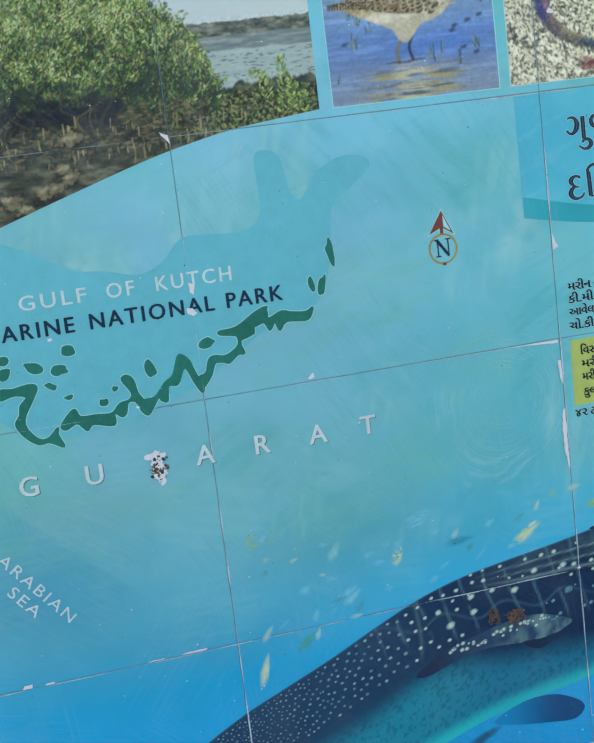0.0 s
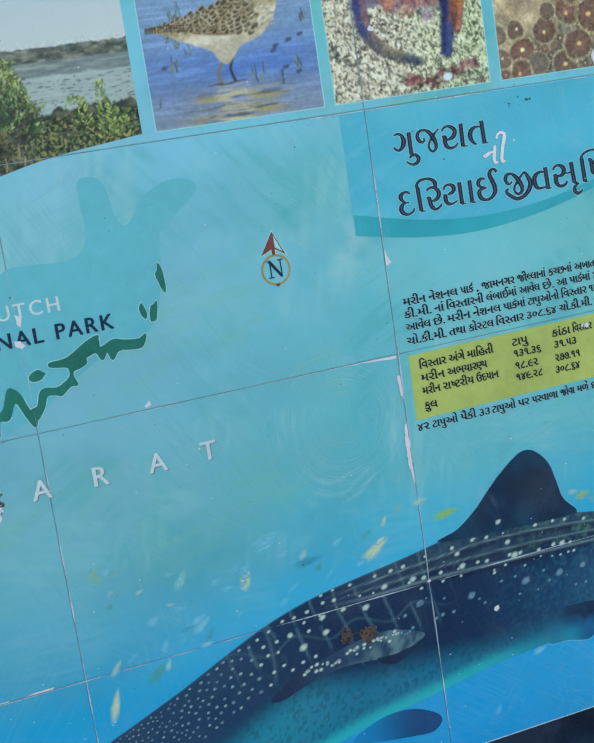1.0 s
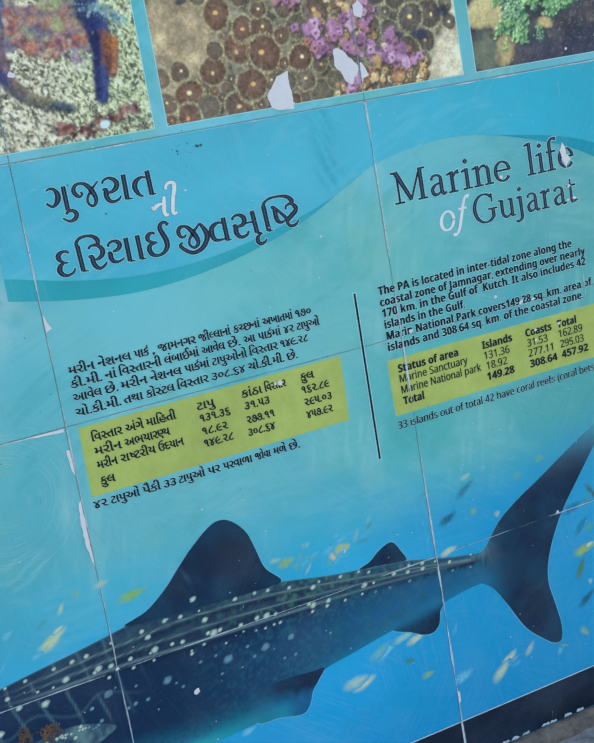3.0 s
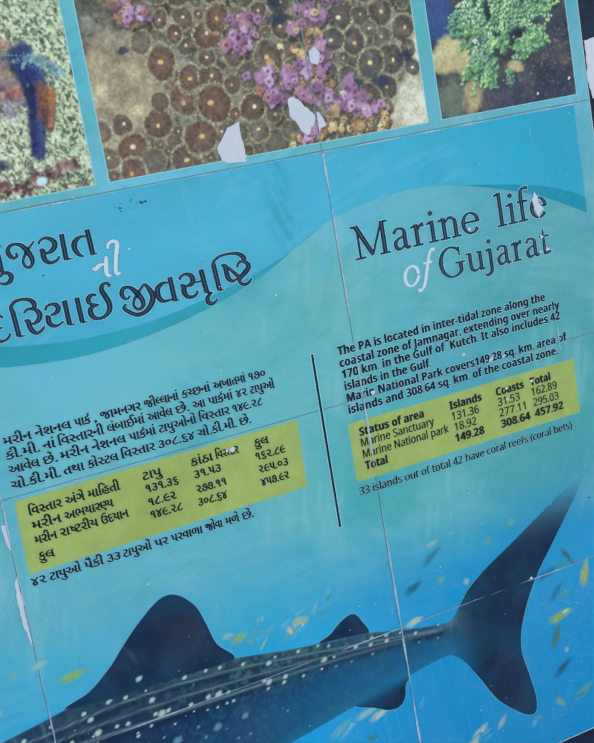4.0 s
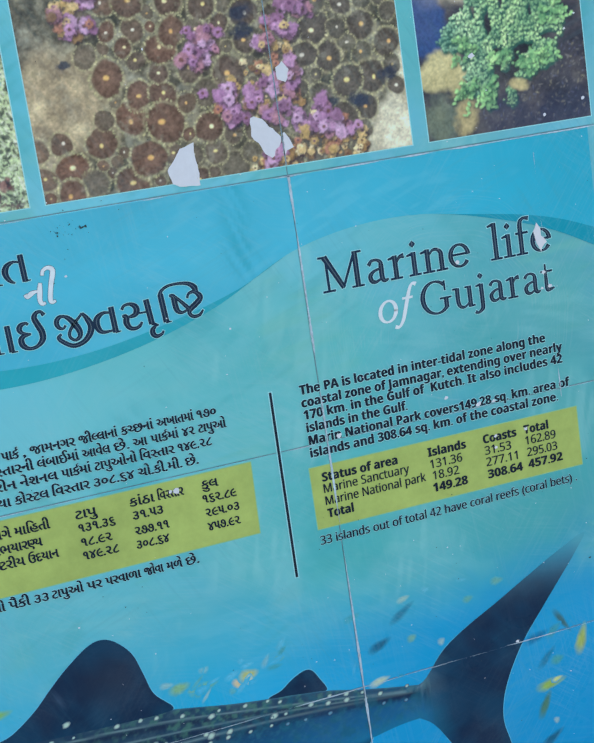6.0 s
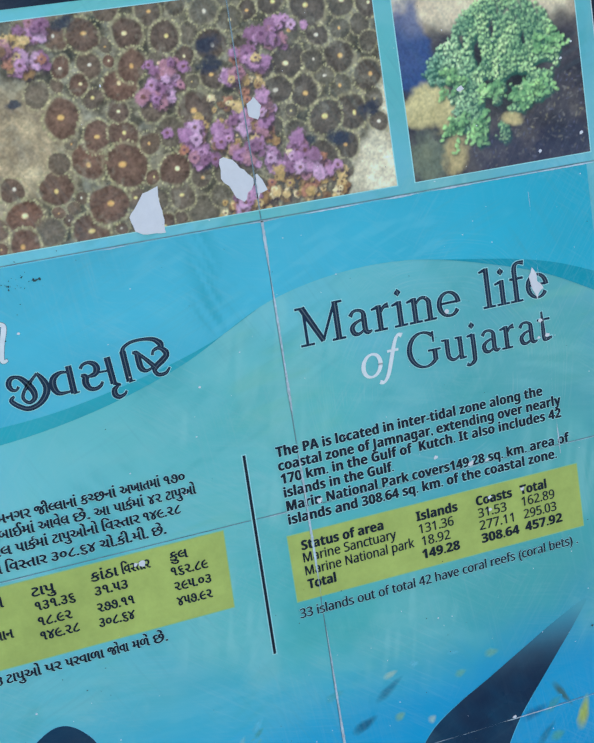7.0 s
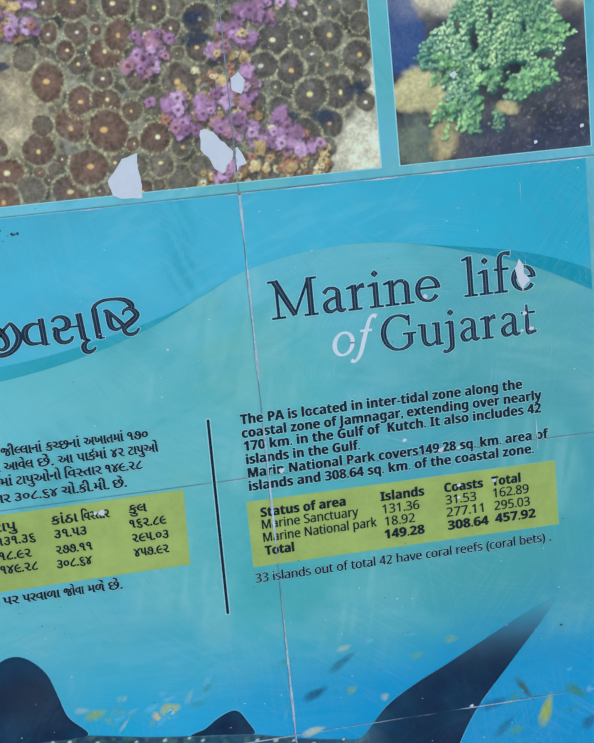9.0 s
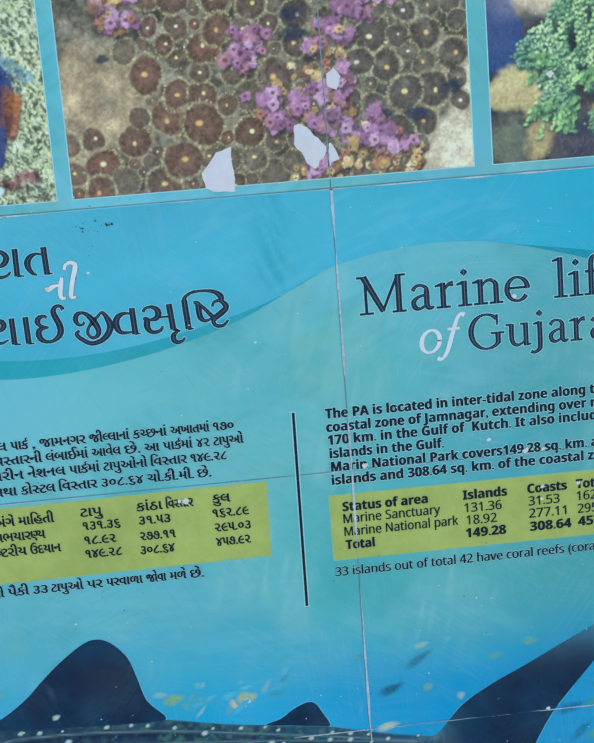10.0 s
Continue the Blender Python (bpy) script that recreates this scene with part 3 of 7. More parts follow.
for k, (x, z, a, b, lean) in enumerate(ISLANDS):
    turn, a, b = radians(lean), a * 1.0e-3, b * 1.0e-3
    flat("island_halo", [blob(x, z, a + 0.0008, b + 0.0008, 80 + k, 9, turn)], Y2, MAT_HALO, mural, "pale outline")
    flat("island", [blob(x, z, a, b, 80 + k, 9, turn)], Y3, MAT_MAP_GREEN, mural, "small dark green island of the map")


def ring(x, z, r0, r1, n=40):
    bm = bmesh.new()
    a = [(math.cos(2 * math.pi * k / n), math.sin(2 * math.pi * k / n)) for k in range(n)]
    o = [bm.verts.new((x + r1 * c, Y2, z + r1 * s)) for c, s in a]
    i = [bm.verts.new((x + r0 * c, Y2, z + r0 * s)) for c, s in a]
    for k in range(n):
        bm.faces.new((o[k], o[(k + 1) % n], i[(k + 1) % n], i[k]))
    return bm


flat("arrow_halo", [[(-0.139, 1.2790), (-0.1585, 1.2480), (-0.1440, 1.2545), (-0.1440, 1.2485), (-0.1368, 1.2485), (-0.1368, 1.2540), (-0.1232, 1.2455)]], Y1, MAT_HALO, mural, "pale outline")
compass = flat("compass_arrow", [[(-0.139, 1.277), (-0.1565, 1.2500), (-0.1425, 1.2562), (-0.1425, 1.2495), (-0.1383, 1.2495), (-0.1383, 1.2562), (-0.1255, 1.2475)]], Y2, MAT_RED, mural, "brick-red north arrow with an open half")
flat("arrow_half", [[(-0.1378, 1.2715), (-0.1378, 1.2578), (-0.1288, 1.2515)]], Y3, MAT_HALO, compass, "pale open half of the arrow")
part("compass_ring", ring(-0.1405, 1.2315, 0.0160, 0.0184), MAT_OCHRE, mural, "thin ochre ring of the compass")
flat("compass_dot", [[(-0.1428, 1.2118), (-0.1382, 1.2118), (-0.1382, 1.2150), (-0.1428, 1.2150)]], Y3, MAT_RED, mural, "brown square mark")

# ---- map lettering ----
for word, x0, x1 in (("GULF", -0.640, -0.566), ("OF", -0.543, -0.512), ("KUTCH", -0.487, -0.400)):
    lettering("map_capital", word, x0, 1.2325, Y3, MAT_INK_PALE, mural, width=x1 - x0, height=0.0235, bold=0.012, label="pale printed capital", space=1.25, split=True)
for word, x0, x1 in (("MARINE", -0.684, -0.584), ("NATIONAL", -0.566, -0.424), ("PARK", -0.409, -0.343)):
    lettering("map_capital", word, x0, 1.2010, Y3, MAT_INK_DARK, mural, width=x1 - x0, height=0.0250, bold=0.024, label="bold black capital", space=1.22, split=True)
for ch, x in zip("GUARAT", (-0.661, -0.587, -0.458, -0.389, -0.321, -0.258)):
    lettering("map_letter_shadow", ch, x + 0.0012, 1.0240, Y2, MAT_INK_GREY, mural, height=0.0325, bold=0.012, align="middle", label="grey shadow")
    lettering("map_letter", ch, x, 1.0250, Y3, MAT_INK_PALE, mural, height=0.0325, bold=0.020, align="middle", label="pale capital letter")
lettering("map_capital", "ARABIAN", -0.710, 0.957, Y3, MAT_INK_PALE, mural, width=0.112, height=0.0195, turn=-52, label="pale printed capital", space=1.2, split=True)
lettering("map_capital", "SEA", -0.705, 0.917, Y3, MAT_INK_PALE, mural, width=0.044, height=0.0195, turn=-52, label="pale printed capital", space=1.2, split=True)

# ---- English text block and table ----
LINES = [("The PA is located in inter-tidal zone along the", 0.427, 0.734, 1.1597), ("coastal zone of Jamnagar, extending over nearly", 0.427, 0.755, 1.1450),
         ("170 km. in the Gulf of  Kutch. It also includes 42", 0.4275, 0.7535, 1.1308), ("islands in the Gulf.", 0.4285, 0.551, 1.1160),
         ("Marin National Park covers149.28 sq. km. area of", 0.429, 0.760, 1.1012), ("islands and 308.64 sq. km. of the coastal zone.", 0.4285, 0.7425, 1.0865)]
for words, x0, x1, z in LINES:
    lettering("text_halo", sans(words, "bold"), x0, z - 0.0005, Y2, MAT_HALO, mural, width=x1 - x0, height=0.0146, halo=0.0010, label="pale outline")
    lettering("text_line", sans(words, "bold"), x0, z - 0.0005, Y3, MAT_INK_BLACK, mural, width=x1 - x0, height=0.0146, bold=0.034, label="bold dark English text line")
table = flat("data_table", [[(0.4245, 1.0015), (0.7655, 1.0015), (0.7655, 1.0735), (0.4245, 1.0735)]], Y1, MAT_YELLOW, mural, "yellow-green printed table in English")
flat("table_edge", [[(0.4235, 1.0005), (0.7665, 1.0005), (0.7665, 1.0745), (0.4235, 1.0745)]], Y1 / 2, MAT_YELLOW_EDGE, table, "faint pale edge")
CELLS = [("Status of area", 0.4380, 1.0565, 0.092, 1), ("Marine Sanctuary", 0.4380, 1.0430, 0.105, 0), ("Marine National park", 0.4380, 1.0285, 0.124, 0), ("Total", 0.4385, 1.0135, 0.031, 1),
         ("Islands", 0.5690, 1.0560, 0.0480, 1), ("131.36", 0.5700, 1.0415, 0.0405, 0), ("18.92", 0.5715, 1.0275, 0.0330, 0), ("149.28", 0.5700, 1.0130, 0.0440, 1),
         ("Coasts", 0.6400, 1.0560, 0.0430, 1), ("31.53", 0.6405, 1.0420, 0.0340, 0), ("277.11", 0.6405, 1.0280, 0.0410, 0), ("308.64", 0.6410, 1.0130, 0.0455, 1),
         ("Total", 0.6935, 1.0560, 0.0320, 1), ("162.89", 0.6940, 1.0425, 0.0400, 0), ("295.03", 0.6945, 1.0280, 0.0400, 0), ("457.92", 0.6945, 1.0135, 0.0455, 1)]
for words, x, z, w, heavy in CELLS:
    lettering("table_text", sans(words, "bold" if heavy else "plain"), x, z - 0.0010, Y3, MAT_INK_BLACK, table, width=w, height=0.0142, bold=0.032 if heavy else 0.022, label="dark table entry")
lettering("text_halo", sans("33 islands out of total 42 have coral reefs (coral bets) .", "plain"), 0.425, 0.9830, Y2, MAT_HALO, mural, width=0.331, height=0.0142, halo=0.0007, label="pale outline")
lettering("text_line", sans("33 islands out of total 42 have coral reefs (coral bets) .", "plain"), 0.425, 0.9830, Y3, MAT_INK_BLACK, mural, width=0.331, height=0.0142, bold=0.030, label="thin dark English text line")
flat("divider_halo", [[(0.3883, 0.9515), (0.3937, 0.9515), (0.3957, 1.170), (0.3903, 1.170)]], Y1, MAT_HALO, mural, "pale outline")
flat("divider_bar", [[(0.3895, 0.9525), (0.3925, 0.9525), (0.3945, 1.169), (0.3915, 1.169)]], Y2, MAT_INK_BLACK, mural, "slim black dividing bar")

# ---- Gujarati text block and table ----
GUJARATI = [([("મરીન", 0.000), ("નેશનલ", 0.112), ("પાર્ક", 0.255), (",", 0.326), ("જામનગર", 0.351), ("જીલ્લાનાં", 0.517), ("કચ્છનાં", 0.663), ("અખાતમાં", 0.789), ("૧૭૦", 0.933)], 0.017, 0.329, 1.1575),
            ([("કી.મી.", 0.000), ("નાં", 0.129), ("વિસ્તારની", 0.184), ("લંબાઈમાં", 0.358), ("આવેલ", 0.507), ("છે.", 0.613), ("આ", 0.679), ("પાર્કમાં", 0.739), ("૪૨", 0.847), ("ટાપુઓ", 0.904)], 0.016, 0.338, 1.1418),
            ([("આવેલ", 0.000), ("છે.", 0.126), ("મરીન", 0.191), ("નેશનલ", 0.311), ("પાર્કમાં", 0.455), ("ટાપુઓનો", 0.573), ("વિસ્તાર", 0.738), ("૧૪૯.૨૮", 0.876)], 0.016, 0.319, 1.1258),
            ([("ચો.કી.મી.", 0.000), ("તથા", 0.206), ("કોસ્ટલ", 0.302), ("વિસ્તાર", 0.442), ("૩૦૮.૬૪", 0.595), ("ચો.કી.મી.", 0.766), ("છે.", 0.951)], 0.015, 0.301, 1.1085),
            ([("૪૨", 0.000), ("ટાપુઓ", 0.079), ("પૈકી", 0.227), ("૩૩", 0.325), ("ટાપુઓ", 0.397), ("પર", 0.538), ("પરવાળા", 0.614), ("જોવા", 0.773), ("મળે", 0.867), ("છે.", 0.947)], 0.013, 0.283, 0.9980)]


def clusters(words):
    """Pieces of a word in drawn order: (text, half, hook); a half letter loses its stem, a hook stands over the letter before it."""
    order, out = [], []
    for ch in words:
        if ch == "\u0abf":
            k = len(order) - 1
            while k > 1 and order[k - 1] == "\u0acd":
                k -= 2
            order.insert(k, ch)
        else:
            order.append(ch)
    text, k = "", 0
    while k < len(order):
        ch, after = order[k], order[k + 1] if k + 1 < len(order) else ""
        if after == "\u0acd" and ch == "\u0ab0":
            text += order[k + 2]
            out += [(text, False, False), ("c", False, True)]
            text, k = "", k + 3
        elif after == "\u0acd" and ch in "\u0ab8\u0ab7\u0a9a\u0ab2\u0aa3":
            out += [(text, False, False), (ch, True, False)] if text else [(ch, True, False)]
            text, k = "", k + 2
        elif ch == "\u0acd":
            k += 1
        else:
            text, k = text + ch, k + 1
    return out + [(text, False, False)] if text else out


def type_mesh(words):
    """Points and faces of a run of built-in type, one unit high."""
    cu = bpy.data.curves.new("type", "FONT")
    cu.body, cu.size, cu.resolution_u = words, 1.0, 3
    tmp = bpy.data.objects.new("type", cu)
    scene.collection.objects.link(tmp)
    bpy.context.view_layer.update()
    me = bpy.data.meshes.new_from_object(tmp.evaluated_get(bpy.context.evaluated_depsgraph_get()))
    bpy.data.objects.remove(tmp)
    bpy.data.curves.remove(cu)
    return me


def gujarati_word(words):
    """Points (in units of the type's size) and faces of one word."""
    verts, faces, x = [], [], 0.0
    for text, half, hook in clusters(words):
        me = type_mesh(text)
        if half:
            bm = bmesh.new()
            bm.from_mesh(me)
            xs = [v.co.x for v in bm.verts]
            cut = min(xs) + 0.74 * (max(xs) - min(xs))
            bmesh.ops.bisect_plane(bm, geom=bm.verts[:] + bm.edges[:] + bm.faces[:], plane_co=(cut, 0, 0), plane_no=(1, 0, 0), clear_outer=True)
            bm.to_mesh(me)
            bm.free()
        co = np.array([v.co[:2] for v in me.vertices]).reshape(-1, 2)
        if hook:
            co = (co - co.min(0)) * 0.46
            co += (x - 0.05 - co[:, 0].max(), 0.60)
        else:
            co[:, 0] += x - co[:, 0].min()
            x = co[:, 0].max() + (0.0 if half else 0.055)
        faces += [tuple(i + len(verts) for i in q.vertices) for q in me.polygons]
        verts += [tuple(v) for v in co]
        bpy.data.meshes.remove(me)
    return np.array(verts), faces


def gujarati(name, words, x, z, y, material, parent, width, height=0.0148, bold=0.040, halo=0.0, label=""):
    """Words, each with its start as a share of the line's width, set as one line."""
    got = [(*gujarati_word(w), f) for w, f in words]
    verts, faces = [], []
    for k, (co, polys, f) in enumerate(got):
        room = ((got[k + 1][2] if k + 1 < len(got) else 1.0 + 0.0045 / width) - f) * width - 0.0045
        sx = min(room / max(co[:, 0].max(), 1e-6), height * 1.25) if len(got) > 1 else width / co[:, 0].max()
        shifts = [(halo * math.cos(q * math.pi / 5), halo * math.sin(q * math.pi / 5)) for q in range(10)] if halo else \
            [(0, 0), (-bold * height, 0), (bold * height, 0), (0, 0.5 * bold * height), (0, -0.5 * bold * height)]
        for q, (du, dv) in enumerate(shifts):
            faces += [tuple(i + len(verts) for i in p) for p in polys]
            verts += [(x + f * width + sx * u + du, y - 0.000012 * q, z + height * v + dv) for u, v in co]
    mesh_object(name, verts, faces, material, parent, label)


for words, x0, x1, z in GUJARATI:
    gujarati("text_halo", words, x0, z, Y2, MAT_HALO, mural, x1 - x0, halo=0.0008, label="pale outline")
    gujarati("text_line", words, x0, z, Y3, MAT_INK_BLACK, mural, x1 - x0, label="bold dark Gujarati text line")
table = flat("data_table", [[(0.0135, 1.0125), (0.3565, 1.0145), (0.3585, 1.0965), (0.0145, 1.0945)]], Y1, MAT_YELLOW, mural, "yellow-green printed table in Gujarati")
flat("table_edge", [[(0.0125, 1.0115), (0.3575, 1.0135), (0.3595, 1.0975), (0.0135, 1.0955)]], Y1 / 2, MAT_YELLOW_EDGE, table, "faint pale edge")
CELLS = [("વિસ્તાર અંગે માહિતી", 0.0275, 1.0755, 0.104), ("મરીન અભયારણ્ય", 0.0275, 1.0590, 0.093), ("મરીન રાષ્ટ્રીય ઉદ્યાન", 0.0270, 1.0425, 0.108), ("કુલ", 0.0270, 1.0235, 0.0175),
         ("ટાપુ", 0.1600, 1.0780, 0.0230), ("૧૩૧.૩૬", 0.1610, 1.0630, 0.0390), ("૧૮.૯૨", 0.1610, 1.0470, 0.0330), ("૧૪૯.૨૮", 0.1605, 1.0320, 0.0380),
         ("કાંઠા વિસ્તાર", 0.2190, 1.0780, 0.0600), ("૩૧.૫૩", 0.2200, 1.0630, 0.0330), ("૨૭૭.૧૧", 0.2200, 1.0455, 0.0370), ("૩૦૮.૬૪", 0.2185, 1.0300, 0.0365),
         ("કુલ", 0.3000, 1.0790, 0.0185), ("૧૬૨.૮૯", 0.2990, 1.0630, 0.0380), ("૨૯૫.૦૩", 0.3000, 1.0470, 0.0375), ("૪૫૭.૯૨", 0.2995, 1.0310, 0.0370)]
for words, x, z, w in CELLS:
    parts = words.split()
    wide = [sum(not 0xABC <= ord(ch) <= 0xACD or ch in "\u0abe\u0ac0" for ch in q) for q in parts]
    starts = [(sum(wide[:k]) + 0.6 * k) / (sum(wide) + 0.6 * (len(parts) - 1)) for k in range(len(parts))]
    gujarati("table_text", list(zip(parts, starts)), x, z, Y3, MAT_INK_BLACK, table, w, bold=0.036, label="dark Gujarati table entry")

# ---- titles: English and Gujarati in drawn strokes of changing width ----
# strokes of the serif letters: (points, widths); heights in units of the capital height
X_H = 0.66


def stem(x, z0, z1, w=0.125, foot=True, head="flag"):
    out = [([(x, z0), (x, z1)], [w, w])]
    if foot:
        out.append(([(x - 0.15, z0 + 0.018), (x + 0.15, z0 + 0.018)], [0.036, 0.036]))
    if head == "flag":
        out.append(([(x - 0.17, z1 - 0.075), (x - 0.02, z1 - 0.03)], [0.03, 0.07]))
    elif head == "slab":
        out.append(([(x - 0.15, z1 - 0.018), (x + 0.15, z1 - 0.018)], [0.036, 0.036]))
    return out


def arc(cx, cz, rx, rz, a0, a1, w0, w1, n=14):
    """A bowl: thick at its sides, thin at top and bottom."""
    pts, ws = [], []
    for k in range(n + 1):
        a = radians(a0 + (a1 - a0) * k / n)
        pts.append((cx + rx * math.cos(a), cz + rz * math.sin(a)))
        ws.append(w1 + (w0 - w1) * abs(math.cos(a)) ** 1.5)
    return [(pts, ws)]


def diamond(x, z, s=0.085):
    return [([(x, z - s), (x, z), (x, z + s)], [0.0, 2 * s, 0.0])]


LETTERS = {
    "M": (1.14, stem(0.20, 0, 1, 0.055, True, "none") + stem(0.94, 0, 1, 0.135, True, "none")
          + [([(0.17, 0.985), (0.57, 0.06)], [0.15, 0.12]), ([(0.57, 0.06), (0.93, 0.985)], [0.05, 0.05]),
             ([(0.02, 0.982), (0.24, 0.982)], [0.036, 0.036]), ([(0.90, 0.982), (1.10, 0.982)], [0.036, 0.036])]),
    "a": (0.60, [([(0.12, 0.53), (0.20, 0.635), (0.33, 0.645), (0.42, 0.57), (0.43, 0.44), (0.43, 0.12), (0.49, 0.03), (0.58, 0.055)],
                  [0.09, 0.06, 0.055, 0.09, 0.125, 0.125, 0.09, 0.03]),
                 ([(0.42, 0.40), (0.24, 0.34), (0.13, 0.22), (0.16, 0.07), (0.27, 0.03), (0.42, 0.12)], [0.04, 0.06, 0.11, 0.11, 0.06, 0.04])]),
    "r": (0.50, stem(0.20, 0, X_H) + [([(0.23, 0.46), (0.32, 0.60), (0.43, 0.63)], [0.04, 0.07, 0.13])]),
    "i": (0.36, stem(0.19, 0, X_H) + diamond(0.19, 0.90)),
    "n": (0.72, stem(0.19, 0, X_H) + [([(0.22, 0.49), (0.34, 0.62), (0.46, 0.62), (0.54, 0.52), (0.545, 0.40), (0.545, 0.0)], [0.035, 0.055, 0.075, 0.11, 0.125, 0.125]),
                                      ([(0.40, 0.018), (0.69, 0.018)], [0.036, 0.036])]),
    "e": (0.60, arc(0.31, 0.325, 0.235, 0.315, 2, 325, 0.12, 0.045, 22) + [([(0.09, 0.36), (0.54, 0.36)], [0.04, 0.04])]),
    "l": (0.36, stem(0.19, 0, 1.06)),
    "f": (0.42, stem(0.18, 0, 0.86, 0.125, True, "none") + [([(0.18, 0.80), (0.20, 0.96), (0.29, 1.05), (0.43, 1.03)], [0.125, 0.11, 0.06, 0.10]),
                                                            ([(0.05, 0.63), (0.38, 0.63)], [0.045, 0.045])]),
    "G": (0.98, arc(0.50, 0.495, 0.40, 0.50, 48, 318, 0.14, 0.045, 26) + [([(0.80, 0.14), (0.80, 0.44)], [0.135, 0.135]), ([(0.62, 0.44), (0.96, 0.44)], [0.036, 0.036]),
                                                                        ([(0.79, 0.68), (0.79, 0.97)], [0.035, 0.045])]),
    "u": (0.72, [([(0.18, 0.64), (0.18, 0.20), (0.25, 0.05), (0.38, 0.03), (0.53, 0.15)], [0.125, 0.12, 0.09, 0.055, 0.035]),
                 ([(0.04, 0.635), (0.18, 0.635)], [0.036, 0.036]), ([(0.55, 0.0), (0.55, 0.65)], [0.125, 0.125]), ([(0.42, 0.635), (0.55, 0.635)], [0.036, 0.036]),
                 ([(0.55, 0.018), (0.68, 0.03)], [0.036, 0.036])]),
    "j": (0.36, [([(0.20, 0.64), (0.20, 0.0), (0.17, -0.15), (0.04, -0.24), (-0.04, -0.20)], [0.125, 0.125, 0.11, 0.06, 0.09]),
                 ([(0.04, 0.60), (0.18, 0.63)], [0.03, 0.07])] + diamond(0.20, 0.90)),
    "t": (0.44, [([(0.19, 0.86), (0.19, 0.14), (0.25, 0.03), (0.42, 0.07)], [0.04, 0.125, 0.10, 0.04]), ([(0.04, 0.63), (0.40, 0.63)], [0.045, 0.045])]),
    "o": (0.66, arc(0.33, 0.325, 0.245, 0.315, 0, 360, 0.10, 0.04, 28)),
    "N": (1.0, stem(0.20, 0, 1, 0.05, True, "none") + stem(0.80, 0, 1, 0.05, False, "slab") + [([(0.16, 0.985), (0.80, 0.02)], [0.15, 0.13]), ([(0.03, 0.982), (0.24, 0.982)], [0.036, 0.036])]),
    "F": (0.46, [([(0.52, 1.00), (0.42, 1.03), (0.33, 0.88), (0.24, 0.45), (0.15, 0.0), (0.03, -0.20), (-0.09, -0.18)], [0.10, 0.06, 0.08, 0.10, 0.09, 0.06, 0.09]),
                 ([(0.12, 0.63), (0.42, 0.63)], [0.045, 0.045])]),
}


def ribbon(pts, ws, x, z, size, sx, grow, thin, y, lean):
    """Vertices and quads of one stroke."""
    line = spline([(*p, w) for p, w in zip(pts, ws)], 5, False) if len(pts) > 2 else [np.array((*p, w)) for p, w in zip(pts, ws)]
    v, f = [], []
    for k, q in enumerate(line):
        a, b = line[max(k - 1, 0)], line[min(k + 1, len(line) - 1)]
        d = np.array(((b[0] - a[0]) * sx, b[1] - a[1]))
        n = np.array((-d[1], d[0])) / (np.hypot(*d) + 1e-9)
        e = d / (np.hypot(*d) + 1e-9) * (grow * (1 if k == len(line) - 1 else -1 if k == 0 else 0))
        w = max(q[2] * thin / 2 + grow, 0.00008 / size)
        for s in (1, -1):
            px, pz = q[0] * sx + e[0] + s * n[0] * w, q[1] + e[1] + s * n[1] * w
            v.append((x + size * (px + lean * pz), y, z + size * pz))
        if k:
            i = 2 * k
            f.append((i - 2, i - 1, i + 1, i))
    return v, f


def serif_word(words, x0, x1, z, size, material, label, halo=MAT_HALO, inline=MAT_INK_GREY, lean=0.0):
    """A word in the drawn serif between x0 and x1: each letter a part with its soft outline and inline."""
    total = sum(LETTERS[c][0] for c in words) if " " not in words else 1
    sx = (x1 - x0) / (total * size)
    x = x0
    for c in words:
        adv, strokes = LETTERS[c]
        made = None
        for name, m, grow, thin, y in (("letter", material, 0.013, 1.0, Y3), ("letter_halo", halo, 0.034, 1.0, Y2), ("letter_inline", inline, 0.0, 0.20, Y4)):
            if m is None:
                continue
            verts, faces = [], []
            for k, (pts, ws) in enumerate(strokes):
                if name == "letter_inline" and max(ws) < 0.09:
                    continue
                v, f = ribbon(pts, ws, x, z, size, sx, grow, thin, y - 0.000012 * k, lean)
                faces += [tuple(i + len(verts) for i in q) for q in f]
                verts += v
            if verts:
                ob = mesh_object(name, verts, faces, m, made or mural, label if made is None else "")
                made = made or ob
        x += adv * sx * size


serif_word("N", -0.1515, -0.1295, 1.2225, 0.0205, MAT_INK_DARK, "dark serif compass letter", None, None)
serif_word("Marine", 0.469, 0.652, 1.2662, 0.0395, MAT_INK_DARK, "large dark serif title letter")
serif_word("life", 0.676, 0.7565, 1.2662, 0.0395, MAT_INK_DARK, "large dark serif title letter")
serif_word("oF", 0.529, 0.573, 1.2195, 0.0375, MAT_INK_WHITE, "white italic serif title letter", None, None, 0.14)
serif_word("Gujarat", 0.583, 0.7545, 1.2185, 0.0365, MAT_INK_DARK, "large dark serif title letter")



glyph_count = [0]


